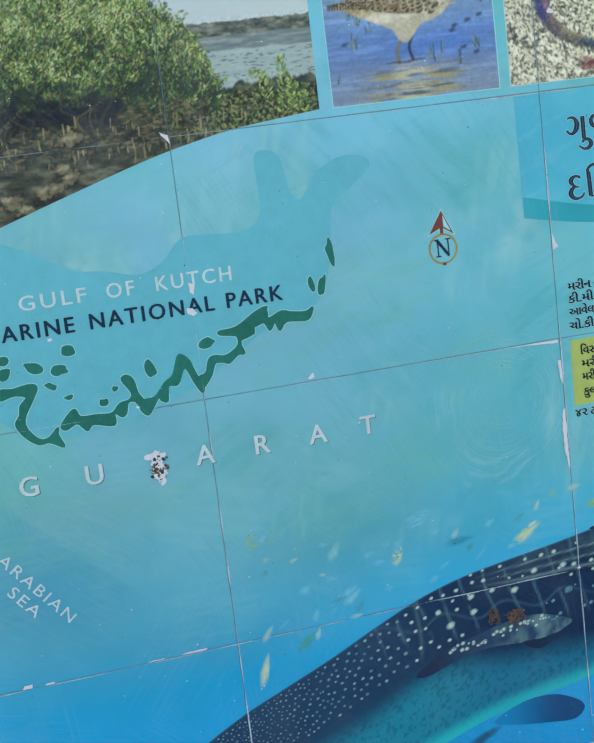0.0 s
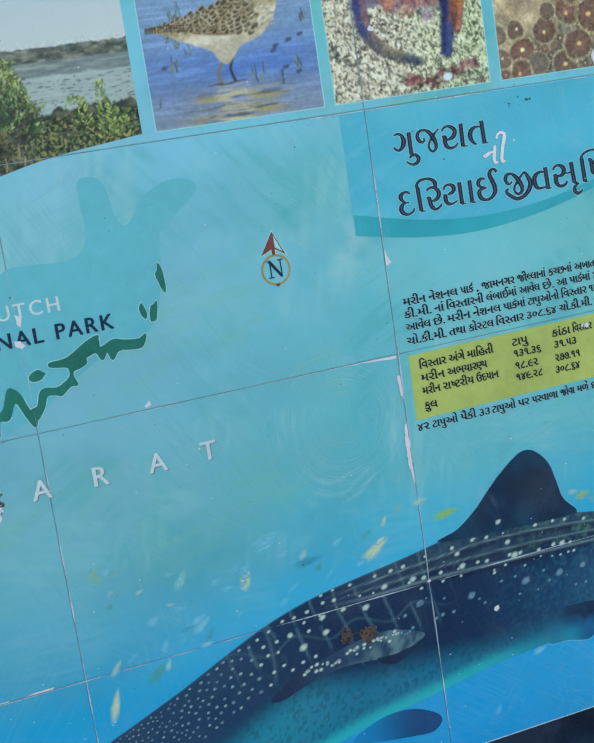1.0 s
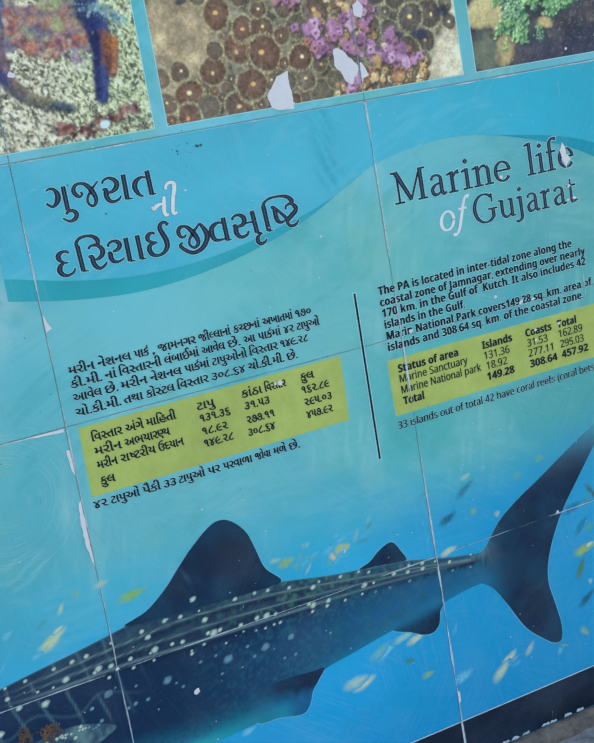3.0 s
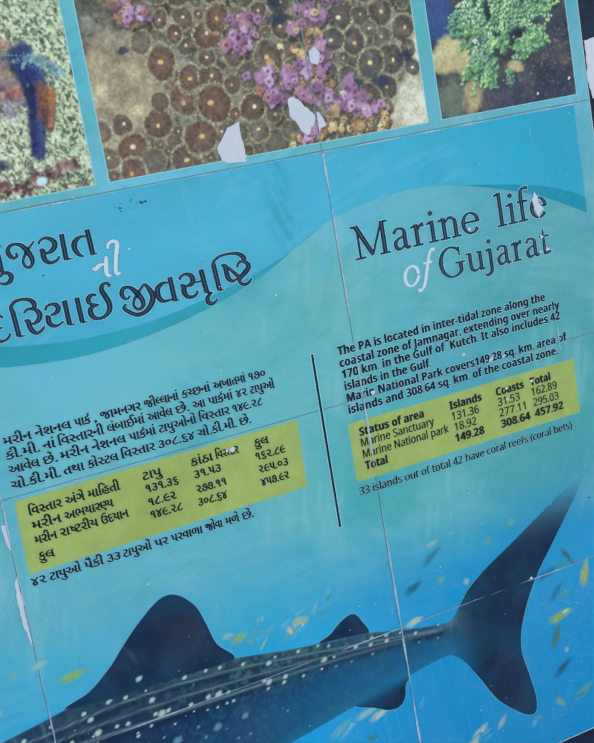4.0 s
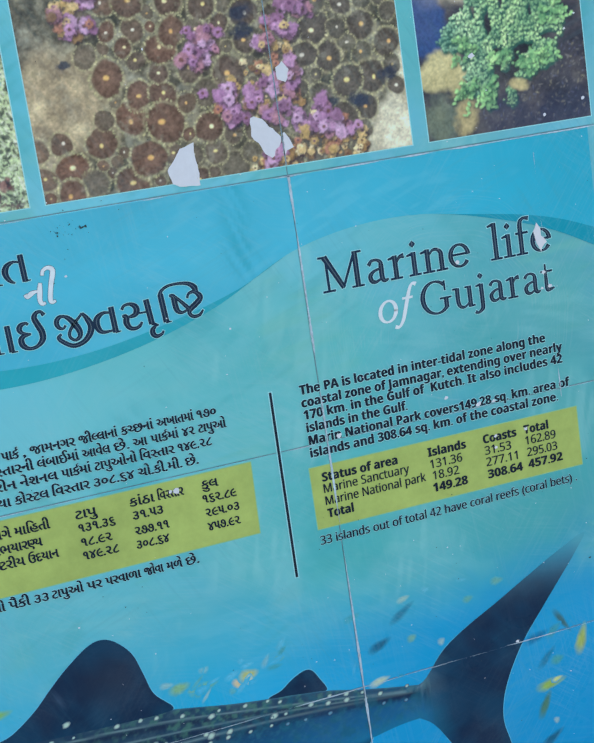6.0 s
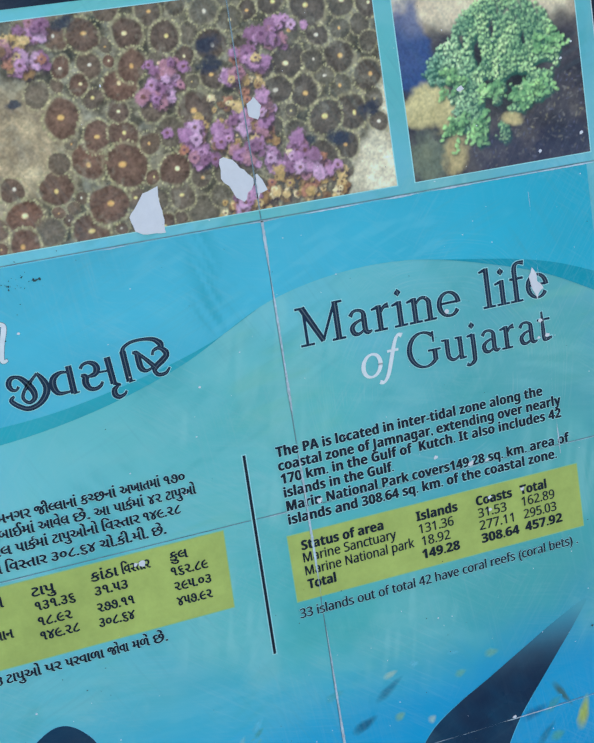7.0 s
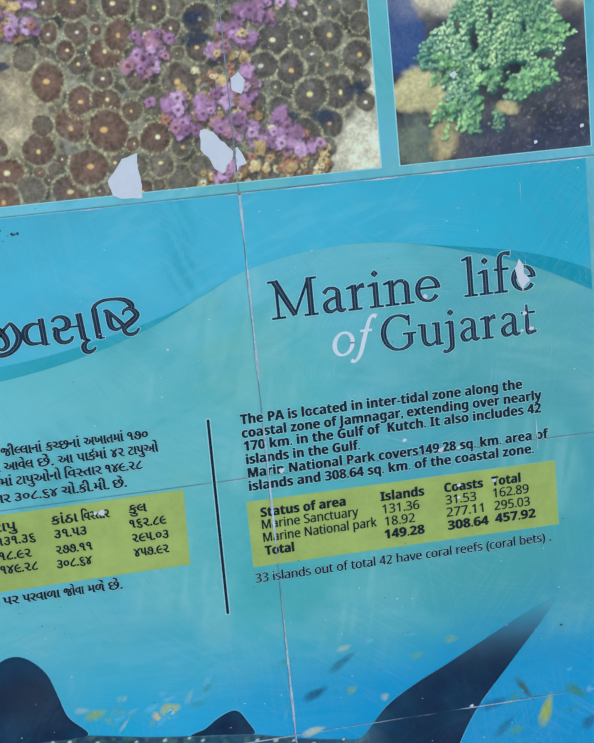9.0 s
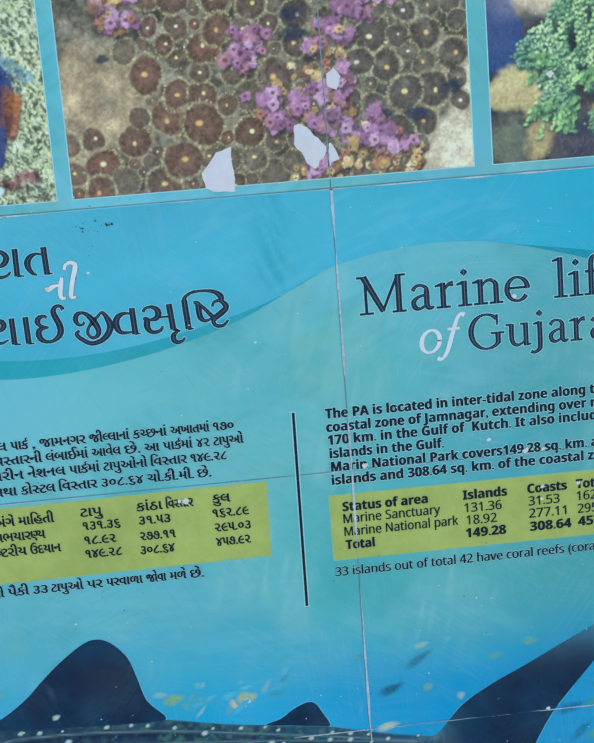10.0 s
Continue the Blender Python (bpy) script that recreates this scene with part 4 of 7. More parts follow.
def title_glyph(strokes, material=MAT_INK_DARK):
    """One Gujarati letter or sign of the title, from strokes in place with widths in millimetres."""
    glyph_count[0] += 1
    step = 0.000014 * (glyph_count[0] % 5)
    made = None
    halo = MAT_HALO if material is MAT_INK_DARK else MAT_INK_GREY
    for name, m, grow, thin, y in (("letter", material, 0.00015, 1.0, Y3), ("letter_halo", halo, 0.0008 if material is MAT_INK_DARK else 0.0006, 1.0, Y2), ("letter_inline", MAT_INK_GREY, 0.0, 0.13, Y4)):
        if name == "letter_inline" and material is not MAT_INK_DARK:
            continue
        verts, faces = [], []
        for k, (pts, ws) in enumerate(strokes):
            if name == "letter_inline" and max(ws) < 4.2:
                continue
            v, f = ribbon(pts, [0.001 * w for w in ws], 0, 0, 1, 1, grow, thin, y - 0.000012 * k - step, 0)
            faces += [tuple(i + len(verts) for i in q) for q in f]
            verts += v
        if verts:
            ob = mesh_object(name, verts, faces, m, made or mural, "large Gujarati title letter" if made is None else "")
            made = made or ob


title_glyph([([(0.0334, 1.3637), (0.0378, 1.3653), (0.0428, 1.3636), (0.0456, 1.3580), (0.0450, 1.3524), (0.0414, 1.3473), (0.0366, 1.3458), (0.0314, 1.3501)], [1.6, 2.5, 3.7, 6.2, 6.6, 4.6, 2.9, 2.5]), ([(0.0536, 1.3653), (0.0538, 1.3387)], [5.4, 5.4])])
title_glyph([([(0.0514, 1.3343), (0.0536, 1.3370), (0.0593, 1.3372), (0.0627, 1.3325), (0.0598, 1.3276), (0.0532, 1.3264), (0.0462, 1.3308)], [3.3, 2.9, 3.8, 5.4, 4.6, 2.9, 1.7])])
title_glyph([([(0.0724, 1.3557), (0.0736, 1.3527), (0.0701, 1.3507), (0.0660, 1.3539), (0.0645, 1.3589), (0.0674, 1.3637), (0.0736, 1.3650), (0.0799, 1.3622), (0.0848, 1.3557), (0.0881, 1.3475), (0.0878, 1.3418), (0.0840, 1.3380), (0.0796, 1.3402), (0.0783, 1.3452), (0.0807, 1.3506), (0.0866, 1.3573), (0.0944, 1.3641)], [2.5, 2.5, 2.9, 5.0, 5.0, 3.8, 2.9, 4.6, 5.9, 5.5, 4.2, 3.0, 3.0, 2.9, 2.9, 2.5, 1.7])])
title_glyph([([(0.0984, 1.3602), (0.1012, 1.3636), (0.1068, 1.3651), (0.1128, 1.3624), (0.1157, 1.3576), (0.1133, 1.3522), (0.1074, 1.3493), (0.1013, 1.3492)], [2.5, 2.5, 3.0, 4.7, 6.0, 5.6, 3.4, 1.7]), ([(0.0978, 1.3536), (0.1014, 1.3521), (0.1009, 1.3464), (0.1028, 1.3410), (0.1077, 1.3382), (0.1144, 1.3395), (0.1183, 1.3431)], [2.1, 5.5, 6.0, 5.1, 3.4, 2.6, 1.7])])
title_glyph([([(0.1249, 1.3658), (0.1246, 1.3379)], [5.6, 5.6]), ([(0.1243, 1.3383), (0.1316, 1.3377)], [2.2, 0.9])])
title_glyph([([(0.1528, 1.3574), (0.1461, 1.3590), (0.1395, 1.3564), (0.1362, 1.3511), (0.1368, 1.3452), (0.1403, 1.3398), (0.1443, 1.3376)], [1.7, 2.6, 5.2, 6.5, 5.6, 3.5, 1.3]), ([(0.1537, 1.3652), (0.1547, 1.3373)], [5.7, 5.7]), ([(0.1543, 1.3378), (0.1603, 1.3380)], [2.2, 0.9])])
title_glyph([([(0.1518, 1.3238), (0.1536, 1.3212), (0.1580, 1.3238), (0.1626, 1.3250), (0.1671, 1.3248)], [3.1, 3.9, 4.4, 2.6, 1.8]), ([(0.1688, 1.3328), (0.1671, 1.3252), (0.1656, 1.3157), (0.1672, 1.3115), (0.1706, 1.3119)], [3.1, 4.8, 4.4, 3.5, 2.2])], MAT_INK_WHITE)
title_glyph([([(0.1723, 1.3404), (0.1736, 1.3447), (0.1785, 1.3473), (0.1833, 1.3451), (0.1828, 1.3394), (0.1794, 1.3291), (0.1764, 1.3159), (0.1772, 1.3114), (0.1812, 1.3122)], [3.1, 3.1, 3.5, 4.4, 4.9, 4.4, 4.4, 3.5, 2.2])], MAT_INK_WHITE)
title_glyph([([(0.0446, 1.2918), (0.0424, 1.2941), (0.0372, 1.2946), (0.0325, 1.2916), (0.0324, 1.2874), (0.0363, 1.2832), (0.0424, 1.2818)], [2.5, 2.9, 3.3, 5.8, 5.4, 2.5, 1.3]), ([(0.0424, 1.2816), (0.0361, 1.2818), (0.0317, 1.2783), (0.0308, 1.2736), (0.0343, 1.2692), (0.0400, 1.2676), (0.0464, 1.2703), (0.0486, 1.2743)], [1.3, 2.9, 5.8, 6.3, 4.6, 2.9, 2.5, 1.7])])
title_glyph([([(0.0560, 1.2967), (0.0573, 1.2689)], [5.5, 5.5]), ([(0.0568, 1.2686), (0.0640, 1.2679)], [2.1, 0.8]), ([(0.0559, 1.2962), (0.0553, 1.3011), (0.0603, 1.3056), (0.0690, 1.3065), (0.0761, 1.3043), (0.0801, 1.2998), (0.0800, 1.2953)], [5.0, 3.8, 3.4, 3.0, 4.2, 5.5, 4.7])])
title_glyph([([(0.0680, 1.2916), (0.0696, 1.2938), (0.0741, 1.2950), (0.0797, 1.2934), (0.0837, 1.2875), (0.0821, 1.2820), (0.0772, 1.2789), (0.0729, 1.2787)], [3.0, 2.5, 3.0, 4.3, 6.0, 5.5, 3.8, 1.7]), ([(0.0662, 1.2834), (0.0702, 1.2821), (0.0705, 1.2772), (0.0727, 1.2710), (0.0775, 1.2678), (0.0833, 1.2701), (0.0865, 1.2734)], [2.1, 5.1, 5.5, 5.5, 3.4, 3.0, 1.7])])
title_glyph([([(0.0909, 1.2896), (0.0926, 1.2932), (0.0983, 1.2947), (0.1034, 1.2925), (0.1049, 1.2883), (0.1014, 1.2845), (0.0953, 1.2832)], [3.0, 2.6, 3.0, 5.2, 5.6, 4.3, 2.1]), ([(0.0894, 1.2832), (0.0921, 1.2812), (0.0920, 1.2764), (0.0949, 1.2719), (0.1009, 1.2709), (0.1079, 1.2736)], [2.6, 5.6, 6.0, 4.3, 2.6, 1.7]), ([(0.1132, 1.2955), (0.1136, 1.2686)], [5.6, 5.6]), ([(0.1132, 1.2685), (0.1201, 1.2681)], [2.2, 0.9])])
title_glyph([([(0.1273, 1.2956), (0.1279, 1.2681)], [5.6, 5.7]), ([(0.1274, 1.2680), (0.1338, 1.2676)], [2.2, 0.9])])
title_glyph([([(0.1486, 1.2930), (0.1466, 1.2949), (0.1416, 1.2938), (0.1391, 1.2897), (0.1418, 1.2853), (0.1503, 1.2829)], [3.1, 2.6, 4.8, 5.7, 3.5, 1.3]), ([(0.1502, 1.2827), (0.1423, 1.2819), (0.1390, 1.2779), (0.1407, 1.2717), (0.1467, 1.2681), (0.1547, 1.2693), (0.1608, 1.2751), (0.1614, 1.2829), (0.1583, 1.2914), (0.1561, 1.2986), (0.1591, 1.3034), (0.1637, 1.3038), (0.1664, 1.2998)], [1.3, 4.4, 6.1, 5.7, 3.5, 4.0, 6.2, 6.6, 6.2, 5.7, 4.0, 3.1, 4.4])])
title_glyph([([(0.1865, 1.2850), (0.1838, 1.2821), (0.1795, 1.2838), (0.1777, 1.2891), (0.1805, 1.2939), (0.1858, 1.2946), (0.1909, 1.2914), (0.1965, 1.2839), (0.1999, 1.2763), (0.1990, 1.2705), (0.1936, 1.2679), (0.1890, 1.2722), (0.1899, 1.2781), (0.1956, 1.2850), (0.2055, 1.2943)], [2.7, 2.2, 4.0, 5.3, 4.5, 3.1, 4.9, 6.3, 5.9, 4.5, 3.1, 3.1, 3.1, 3.1, 2.3]), ([(0.2055, 1.2943), (0.2097, 1.2876), (0.2125, 1.2792), (0.2093, 1.2707), (0.2014, 1.2641), (0.1909, 1.2624), (0.1815, 1.2680), (0.1772, 1.2733), (0.1807, 1.2767)], [2.7, 5.4, 6.8, 6.3, 5.0, 4.5, 4.5, 4.0, 2.2])])
title_glyph([([(0.2352, 1.2891), (0.2278, 1.2904), (0.2208, 1.2868), (0.2185, 1.2808), (0.2201, 1.2739), (0.2246, 1.2703), (0.2346, 1.2704)], [1.8, 3.2, 5.9, 6.8, 5.9, 3.6, 1.8]), ([(0.2361, 1.2952), (0.2372, 1.2679)], [5.9, 6.0]), ([(0.2368, 1.2680), (0.2428, 1.2682)], [2.3, 0.9])])
title_glyph([([(0.2471, 1.2900), (0.2498, 1.2935), (0.2557, 1.2946), (0.2611, 1.2917), (0.2627, 1.2868), (0.2597, 1.2822), (0.2525, 1.2810)], [3.2, 2.8, 3.2, 5.5, 6.5, 5.1, 2.3]), ([(0.2466, 1.2834), (0.2502, 1.2814), (0.2499, 1.2748), (0.2530, 1.2693), (0.2587, 1.2679), (0.2637, 1.2699), (0.2661, 1.2735)], [2.3, 6.0, 6.5, 4.6, 3.7, 3.2, 2.3]), ([(0.2598, 1.2832), (0.2732, 1.2830)], [1.8, 1.9]), ([(0.2742, 1.2959), (0.2765, 1.2693)], [6.0, 6.1])])
title_glyph([([(0.2763, 1.2698), (0.2832, 1.2666)], [3.7, 1.9]), ([(0.2808, 1.2666), (0.2763, 1.2633), (0.2760, 1.2582), (0.2798, 1.2552), (0.2852, 1.2567), (0.2876, 1.2597)], [1.9, 5.1, 5.6, 4.2, 2.8, 1.9])])
title_glyph([([(0.2903, 1.2984), (0.2922, 1.2683)], [6.1, 6.1]), ([(0.2917, 1.2680), (0.2979, 1.2681)], [2.3, 0.9]), ([(0.2902, 1.2978), (0.2921, 1.3021), (0.2998, 1.3059), (0.3117, 1.3064), (0.3221, 1.3043), (0.3279, 1.2994), (0.3287, 1.2952)], [5.1, 3.3, 2.8, 2.8, 4.3, 6.2, 5.2])])
title_glyph([([(0.2996, 1.2954), (0.3038, 1.2935), (0.3044, 1.2859), (0.3057, 1.2786), (0.3106, 1.2751), (0.3182, 1.2776)], [2.3, 5.6, 6.1, 5.7, 3.3, 1.9]), ([(0.3046, 1.2942), (0.3122, 1.2857), (0.3209, 1.2751)], [2.8, 3.8, 4.8]), ([(0.3187, 1.2891), (0.3205, 1.2934), (0.3267, 1.2949), (0.3321, 1.2901), (0.3322, 1.2861), (0.3272, 1.2818), (0.3211, 1.2777), (0.3183, 1.2735), (0.3217, 1.2688), (0.3289, 1.2690), (0.3338, 1.2739)], [2.4, 2.8, 3.8, 5.7, 5.7, 6.2, 5.7, 4.3, 3.8, 3.3, 1.9])])


# ---- printed photographs: small canvases painted with procedural marks ----
class Canvas:
    def __init__(self, x0, x1, z0, z1, h=0.0011):
        self.x0, self.z0, self.h = x0, z0, h
        self.xs, self.zs = np.arange(x0, x1 + h, h), np.arange(z0, z1 + h, h)
        self.X, self.Z = np.meshgrid(self.xs, self.zs)
        self.c = np.zeros((*self.X.shape, 3))

    def fill(self, colour, mask=None):
        m = 1.0 if mask is None else np.asarray(mask)[..., None]
        self.c = self.c * (1 - m) + np.asarray(colour) * m

    def window(self, x, z, r):
        i0, i1 = (int((v - self.z0) / self.h) for v in (z - r, z + r))
        j0, j1 = (int((v - self.x0) / self.h) for v in (x - r, x + r))
        return slice(max(i0, 0), max(i1 + 2, 0)), slice(max(j0, 0), max(j1 + 2, 0))

    def dab(self, x, z, rx, rz, colour, turn=0.0, soft=0.35, strength=1.0, ragged=0.0, seed=0):
        """A soft elliptic mark."""
        w = self.window(x, z, max(rx, rz) * 1.6)
        X, Z = self.X[w] - x, self.Z[w] - z
        if X.size == 0:
            return
        c, s = math.cos(turn), math.sin(turn)
        d = np.hypot((c * X + s * Z) / rx, (-s * X + c * Z) / rz)
        if ragged:
            d = d + ragged * (fbm(X + x, Z + z, max(rx, rz) * 0.5, 3, seed) - 0.5) * 2
        m = (smooth(1 + soft, 1 - soft, d) * strength)[..., None]
        self.c[w] = self.c[w] * (1 - m) + np.asarray(colour) * m

    def stroke(self, pts, width, colour, strength=1.0, soft=0.5):
        line = spline(pts, 8, False) if len(pts) > 2 else [np.array(pts[0], float) + (np.array(pts[1], float) - pts[0]) * k / 40 for k in range(41)]
        for p in line:
            self.dab(p[0], p[1], width, width, colour, 0, soft, strength)

    def poly(self, pts, colour, strength=1.0, soft=0.0012):
        """A filled outline with a slightly soft edge."""
        line = np.array(spline(pts, 6))
        inside, near = np.zeros(self.X.shape, bool), np.full(self.X.shape, 1.0)
        for a, b in zip(line, np.roll(line, -1, 0)):
            cross = (a[1] > self.Z) != (b[1] > self.Z)
            t = (self.Z - a[1]) / (b[1] - a[1] + 1e-12)
            inside ^= cross & (self.X < a[0] + t * (b[0] - a[0]))
            d = b - a
            u = np.clip(((self.X - a[0]) * d[0] + (self.Z - a[1]) * d[1]) / (d @ d + 1e-12), 0, 1)
            near = np.minimum(near, np.hypot(self.X - a[0] - u * d[0], self.Z - a[1] - u * d[1]))
        m = (smooth(-soft, soft, np.where(inside, near, -near)) * strength)[..., None]
        self.c = self.c * (1 - m) + np.asarray(colour) * m

    def grain(self, amount, size, seed, where=1.0):
        """Fine printed grain over the whole picture."""
        n = (fbm(self.X, self.Z, size, 2, seed) - 0.5) * where
        self.c = np.clip(self.c * (1 + amount * 1.6 * n)[..., None], 0.004, 0.85)

    def sample(self, X, Z):
        fx = np.clip((X - self.x0) / self.h, 0, len(self.xs) - 1.001)
        fz = np.clip((Z - self.z0) / self.h, 0, len(self.zs) - 1.001)
        i, j = fz.astype(int), fx.astype(int)
        u, v = (fx - j)[..., None], (fz - i)[..., None]
        c = self.c
        return 1.16 * ((c[i, j] * (1 - u) + c[i, j + 1] * u) * (1 - v) + (c[i + 1, j] * (1 - u) + c[i + 1, j + 1] * u) * v)


def tones(n, *colours):
    cs = np.array([ink(*c) for c in colours])
    t = np.clip(n, 0, 1) * (len(cs) - 1)
    return np.stack([np.interp(t, np.arange(len(cs)), cs[:, k]) for k in range(3)], -1)


def photo_mangrove():
    r = random.Random(11)
    k = Canvas(-0.85, -0.27, 1.24, 1.625, 0.0008)
    X, Z = k.X, k.Z
    k.fill(tones(smooth(1.51, 1.62, Z) + 0.15 * (fbm(X, Z, 0.08, 3, 1) - 0.5), (182, 193, 195), (162, 186, 198)))
    far = 1.5165 + 0.004 * fbm(X, Z * 0, 0.008, 3, 2)
    k.fill(tones(fbm(X * 0.7, Z * 1.6, 0.006, 4, 3) * 1.7 - 0.35, (46, 56, 54), (92, 100, 92), (134, 136, 122)), smooth(0, -0.0015, Z - far))
    k.fill(tones(fbm(X * 0.3, Z * 2, 0.006, 5, 5) * 1.5 - 0.25, (92, 108, 112), (116, 130, 130), (146, 156, 152)), smooth(1.5035, 1.5005, Z + 0.002 * (fbm(X, Z * 0, 0.01, 3, 4) - 0.5)))
    water = 1.4855 + 0.004 * fbm(X, Z * 0, 0.02, 4, 6)
    k.fill(tones(fbm(X * 0.3, Z * 2.2, 0.008, 5, 7) * 1.2 - 0.1, (138, 156, 156), (150, 167, 166), (164, 179, 176)), smooth(0, -0.002, Z - water))
    for _ in range(80):
        x, z = r.uniform(-0.40, -0.275), 1.455 + 0.028 * r.random()
        k.dab(x, z, r.uniform(0.001, 0.005), 0.0007, ink(*r.choice([(84, 100, 104), (104, 120, 122), (66, 80, 82)])), r.uniform(-0.15, 0.15), 0.4, 0.75)
    mud = 1.449 + 0.022 * (fbm(X, Z * 0, 0.02, 4, 9) - 0.45)
    k.fill(tones(fbm(X * 0.8, Z * 1.3, 0.010, 6, 10) * 2.0 - 0.5, (26, 36, 38), (58, 66, 60), (98, 102, 80)), smooth(0.002, -0.002, Z - mud))
    lower = smooth(1.405, 1.375, Z)
    k.fill(tones(fbm(X * 0.5, Z * 1.8, 0.010, 6, 14) * 2.0 - 0.5, (28, 32, 30), (66, 68, 58), (112, 112, 94)), 0.85 * lower)
    # dark hollow under the bush, bluish where the shade is deepest
    for _ in range(420):
        x, z = r.uniform(-0.85, -0.42), r.uniform(1.405, 1.475)
        k.dab(x, z, r.uniform(0.003, 0.010), r.uniform(0.0015, 0.004), ink(*r.choice([(26, 38, 40), (40, 52, 46), (34, 46, 60), (52, 60, 52)])), r.uniform(-0.4, 0.4), 0.5, 0.6)
    for _ in range(2000):
        x = r.uniform(-0.44, -0.275)
        z = 1.396 + r.random() ** 1.5 * (0.045 + 0.02 * (x < -0.38))
        k.dab(x, z, r.uniform(0.0014, 0.003), r.uniform(0.0006, 0.0012), ink(*r.choice([(66, 84, 54), (92, 108, 66), (34, 46, 40), (116, 128, 84), (26, 34, 36), (140, 136, 92), (30, 42, 44)])), r.uniform(0, 3), 0.35, 0.9)
    top = curve_at([(-0.85, 1.575), (-0.64, 1.568), (-0.56, 1.565), (-0.48, 1.554), (-0.445, 1.540), (-0.415, 1.516), (-0.402, 1.498), (-0.392, 1.470), (-0.386, 1.446), (-0.380, 1.420)])
    edge = top(X) + 0.012 * (fbm(X, Z, 0.012, 3, 19) - 0.6)
    k.fill(tones(fbm(X, Z, 0.012, 5, 16) * 1.8 - 0.4, (28, 42, 38), (54, 74, 50), (88, 108, 62)), smooth(0.002, -0.002, Z - edge) * smooth(1.418, 1.44, Z + 0.03 * (fbm(X, Z, 0.03, 3, 18) - 0.5)) * smooth(-0.382, -0.392, X))

    def leaf(x, z, a, c):
        n = r.uniform(0.0017, 0.0030)
        k.dab(x + 0.0006, z - 0.0009, n, 0.0010, ink(30, 44, 38), a, 0.35, 0.38)
        k.dab(x, z, n, r.uniform(0.0007, 0.0010), ink(*c), a, 0.22, 0.95)

    for q in range(15500):
        x = r.uniform(-0.85, -0.386)
        hi = float(top(x)) + r.uniform(-0.010, 0.003)
        lo = 1.426 + 0.022 * float(smooth(-0.42, -0.55, x)) + 0.012 * math.sin(x * 60) + 0.010 * math.sin(x * 143)
        if hi < lo:
            continue
        z = lo + (hi - lo) * r.random()
        up = (z - lo) / (hi - lo)
        hollow = math.exp(-((x + 0.455) / 0.022) ** 2 - ((z - 1.475) / 0.030) ** 2) + 0.5 * math.exp(-((z - 1.455) / 0.012) ** 2)
        shade = 0.40 * float(value_noise(np.array([x]), np.array([z]), 0.009, 4)[0]) + 0.26 * up + 0.15 + r.uniform(-0.27, 0.27) - 0.26 * hollow
        if shade < 0.30:
            c = (r.randint(34, 54), r.randint(48, 66), r.randint(44, 60))
        elif shade < 0.46:
            c = (r.randint(66, 90), r.randint(84, 104), r.randint(54, 70))
        elif shade < 0.66:
            c = (r.randint(104, 130), r.randint(122, 144), r.randint(72, 92))
        else:
            c = (r.randint(152, 180), r.randint(168, 190), r.randint(112, 140))
        leaf(x, z, r.uniform(0.3, 2.4), c)
    # brown root tangle on the mud, then upright breathing roots
    for _ in range(1500):
        x = r.uniform(-0.85, -0.40)
        z = r.uniform(1.392, 1.440)
        k.dab(x, z, r.uniform(0.0015, 0.006), r.uniform(0.0006, 0.0016), ink(*r.choice([(44, 46, 44), (74, 70, 58), (98, 90, 70), (34, 38, 46), (116, 106, 82), (58, 66, 52)])), r.gauss(0, 0.35), 0.4, 0.75)
    for _ in range(160):
        x, z = r.uniform(-0.66, -0.50), r.gauss(1.437, 0.007)
        k.dab(x, z, r.uniform(0.004, 0.012), r.uniform(0.002, 0.005), ink(*r.choice([(26, 32, 42), (34, 42, 56), (30, 36, 38)])), r.gauss(0, 0.2), 0.5, 0.6)
    # crooked dark stems under the crown
    for _ in range(46):
        x, z = r.uniform(-0.84, -0.50), r.uniform(1.405, 1.425)
        k.stroke([(x, z), (x + r.gauss(0, 0.010), z + 0.014), (x + r.gauss(0, 0.020), z + 0.026), (x + r.gauss(0, 0.030), z + 0.044)], r.uniform(0.0008, 0.0018), ink(*r.choice([(34, 36, 32), (60, 58, 48), (92, 86, 70), (26, 30, 30)])), 0.7, 0.4)
    # sprigs standing out of the outline
    for _ in range(95):
        x = r.uniform(-0.84, -0.384)
        z, out = float(top(x)), 1.57 - 1.4 * float(smooth(-0.47, -0.40, x)) + r.uniform(-0.5, 0.5)
        for q in range(r.randint(2, 6)):
            d = -0.004 + 0.0030 * q
            leaf(x + d * math.cos(out) + r.gauss(0, 0.0012), z + d * math.sin(out) + r.gauss(0, 0.0012), out + r.choice((-0.6, 0.6, 0)), r.choice([(96, 122, 66), (130, 152, 84), (152, 174, 104), (70, 92, 56)]))
    # young shoots by the water
    for sx, sz, h, n in ((-0.312, 1.412, 0.062, 100), (-0.335, 1.430, 0.030, 46), (-0.302, 1.418, 0.036, 60), (-0.345, 1.448, 0.014, 16), (-0.290, 1.412, 0.024, 30)):
        for _ in range(n):
            u = r.random()
            s = r.choice((-1, 1))
            x, z = sx + s * r.uniform(0.001, 0.010) * (1.1 - 0.7 * u), sz + u * h
            leaf(x, z, math.pi / 2 - s * r.uniform(0.3, 0.9), r.choice([(104, 130, 70), (140, 160, 92), (164, 178, 108), (70, 94, 56)]))
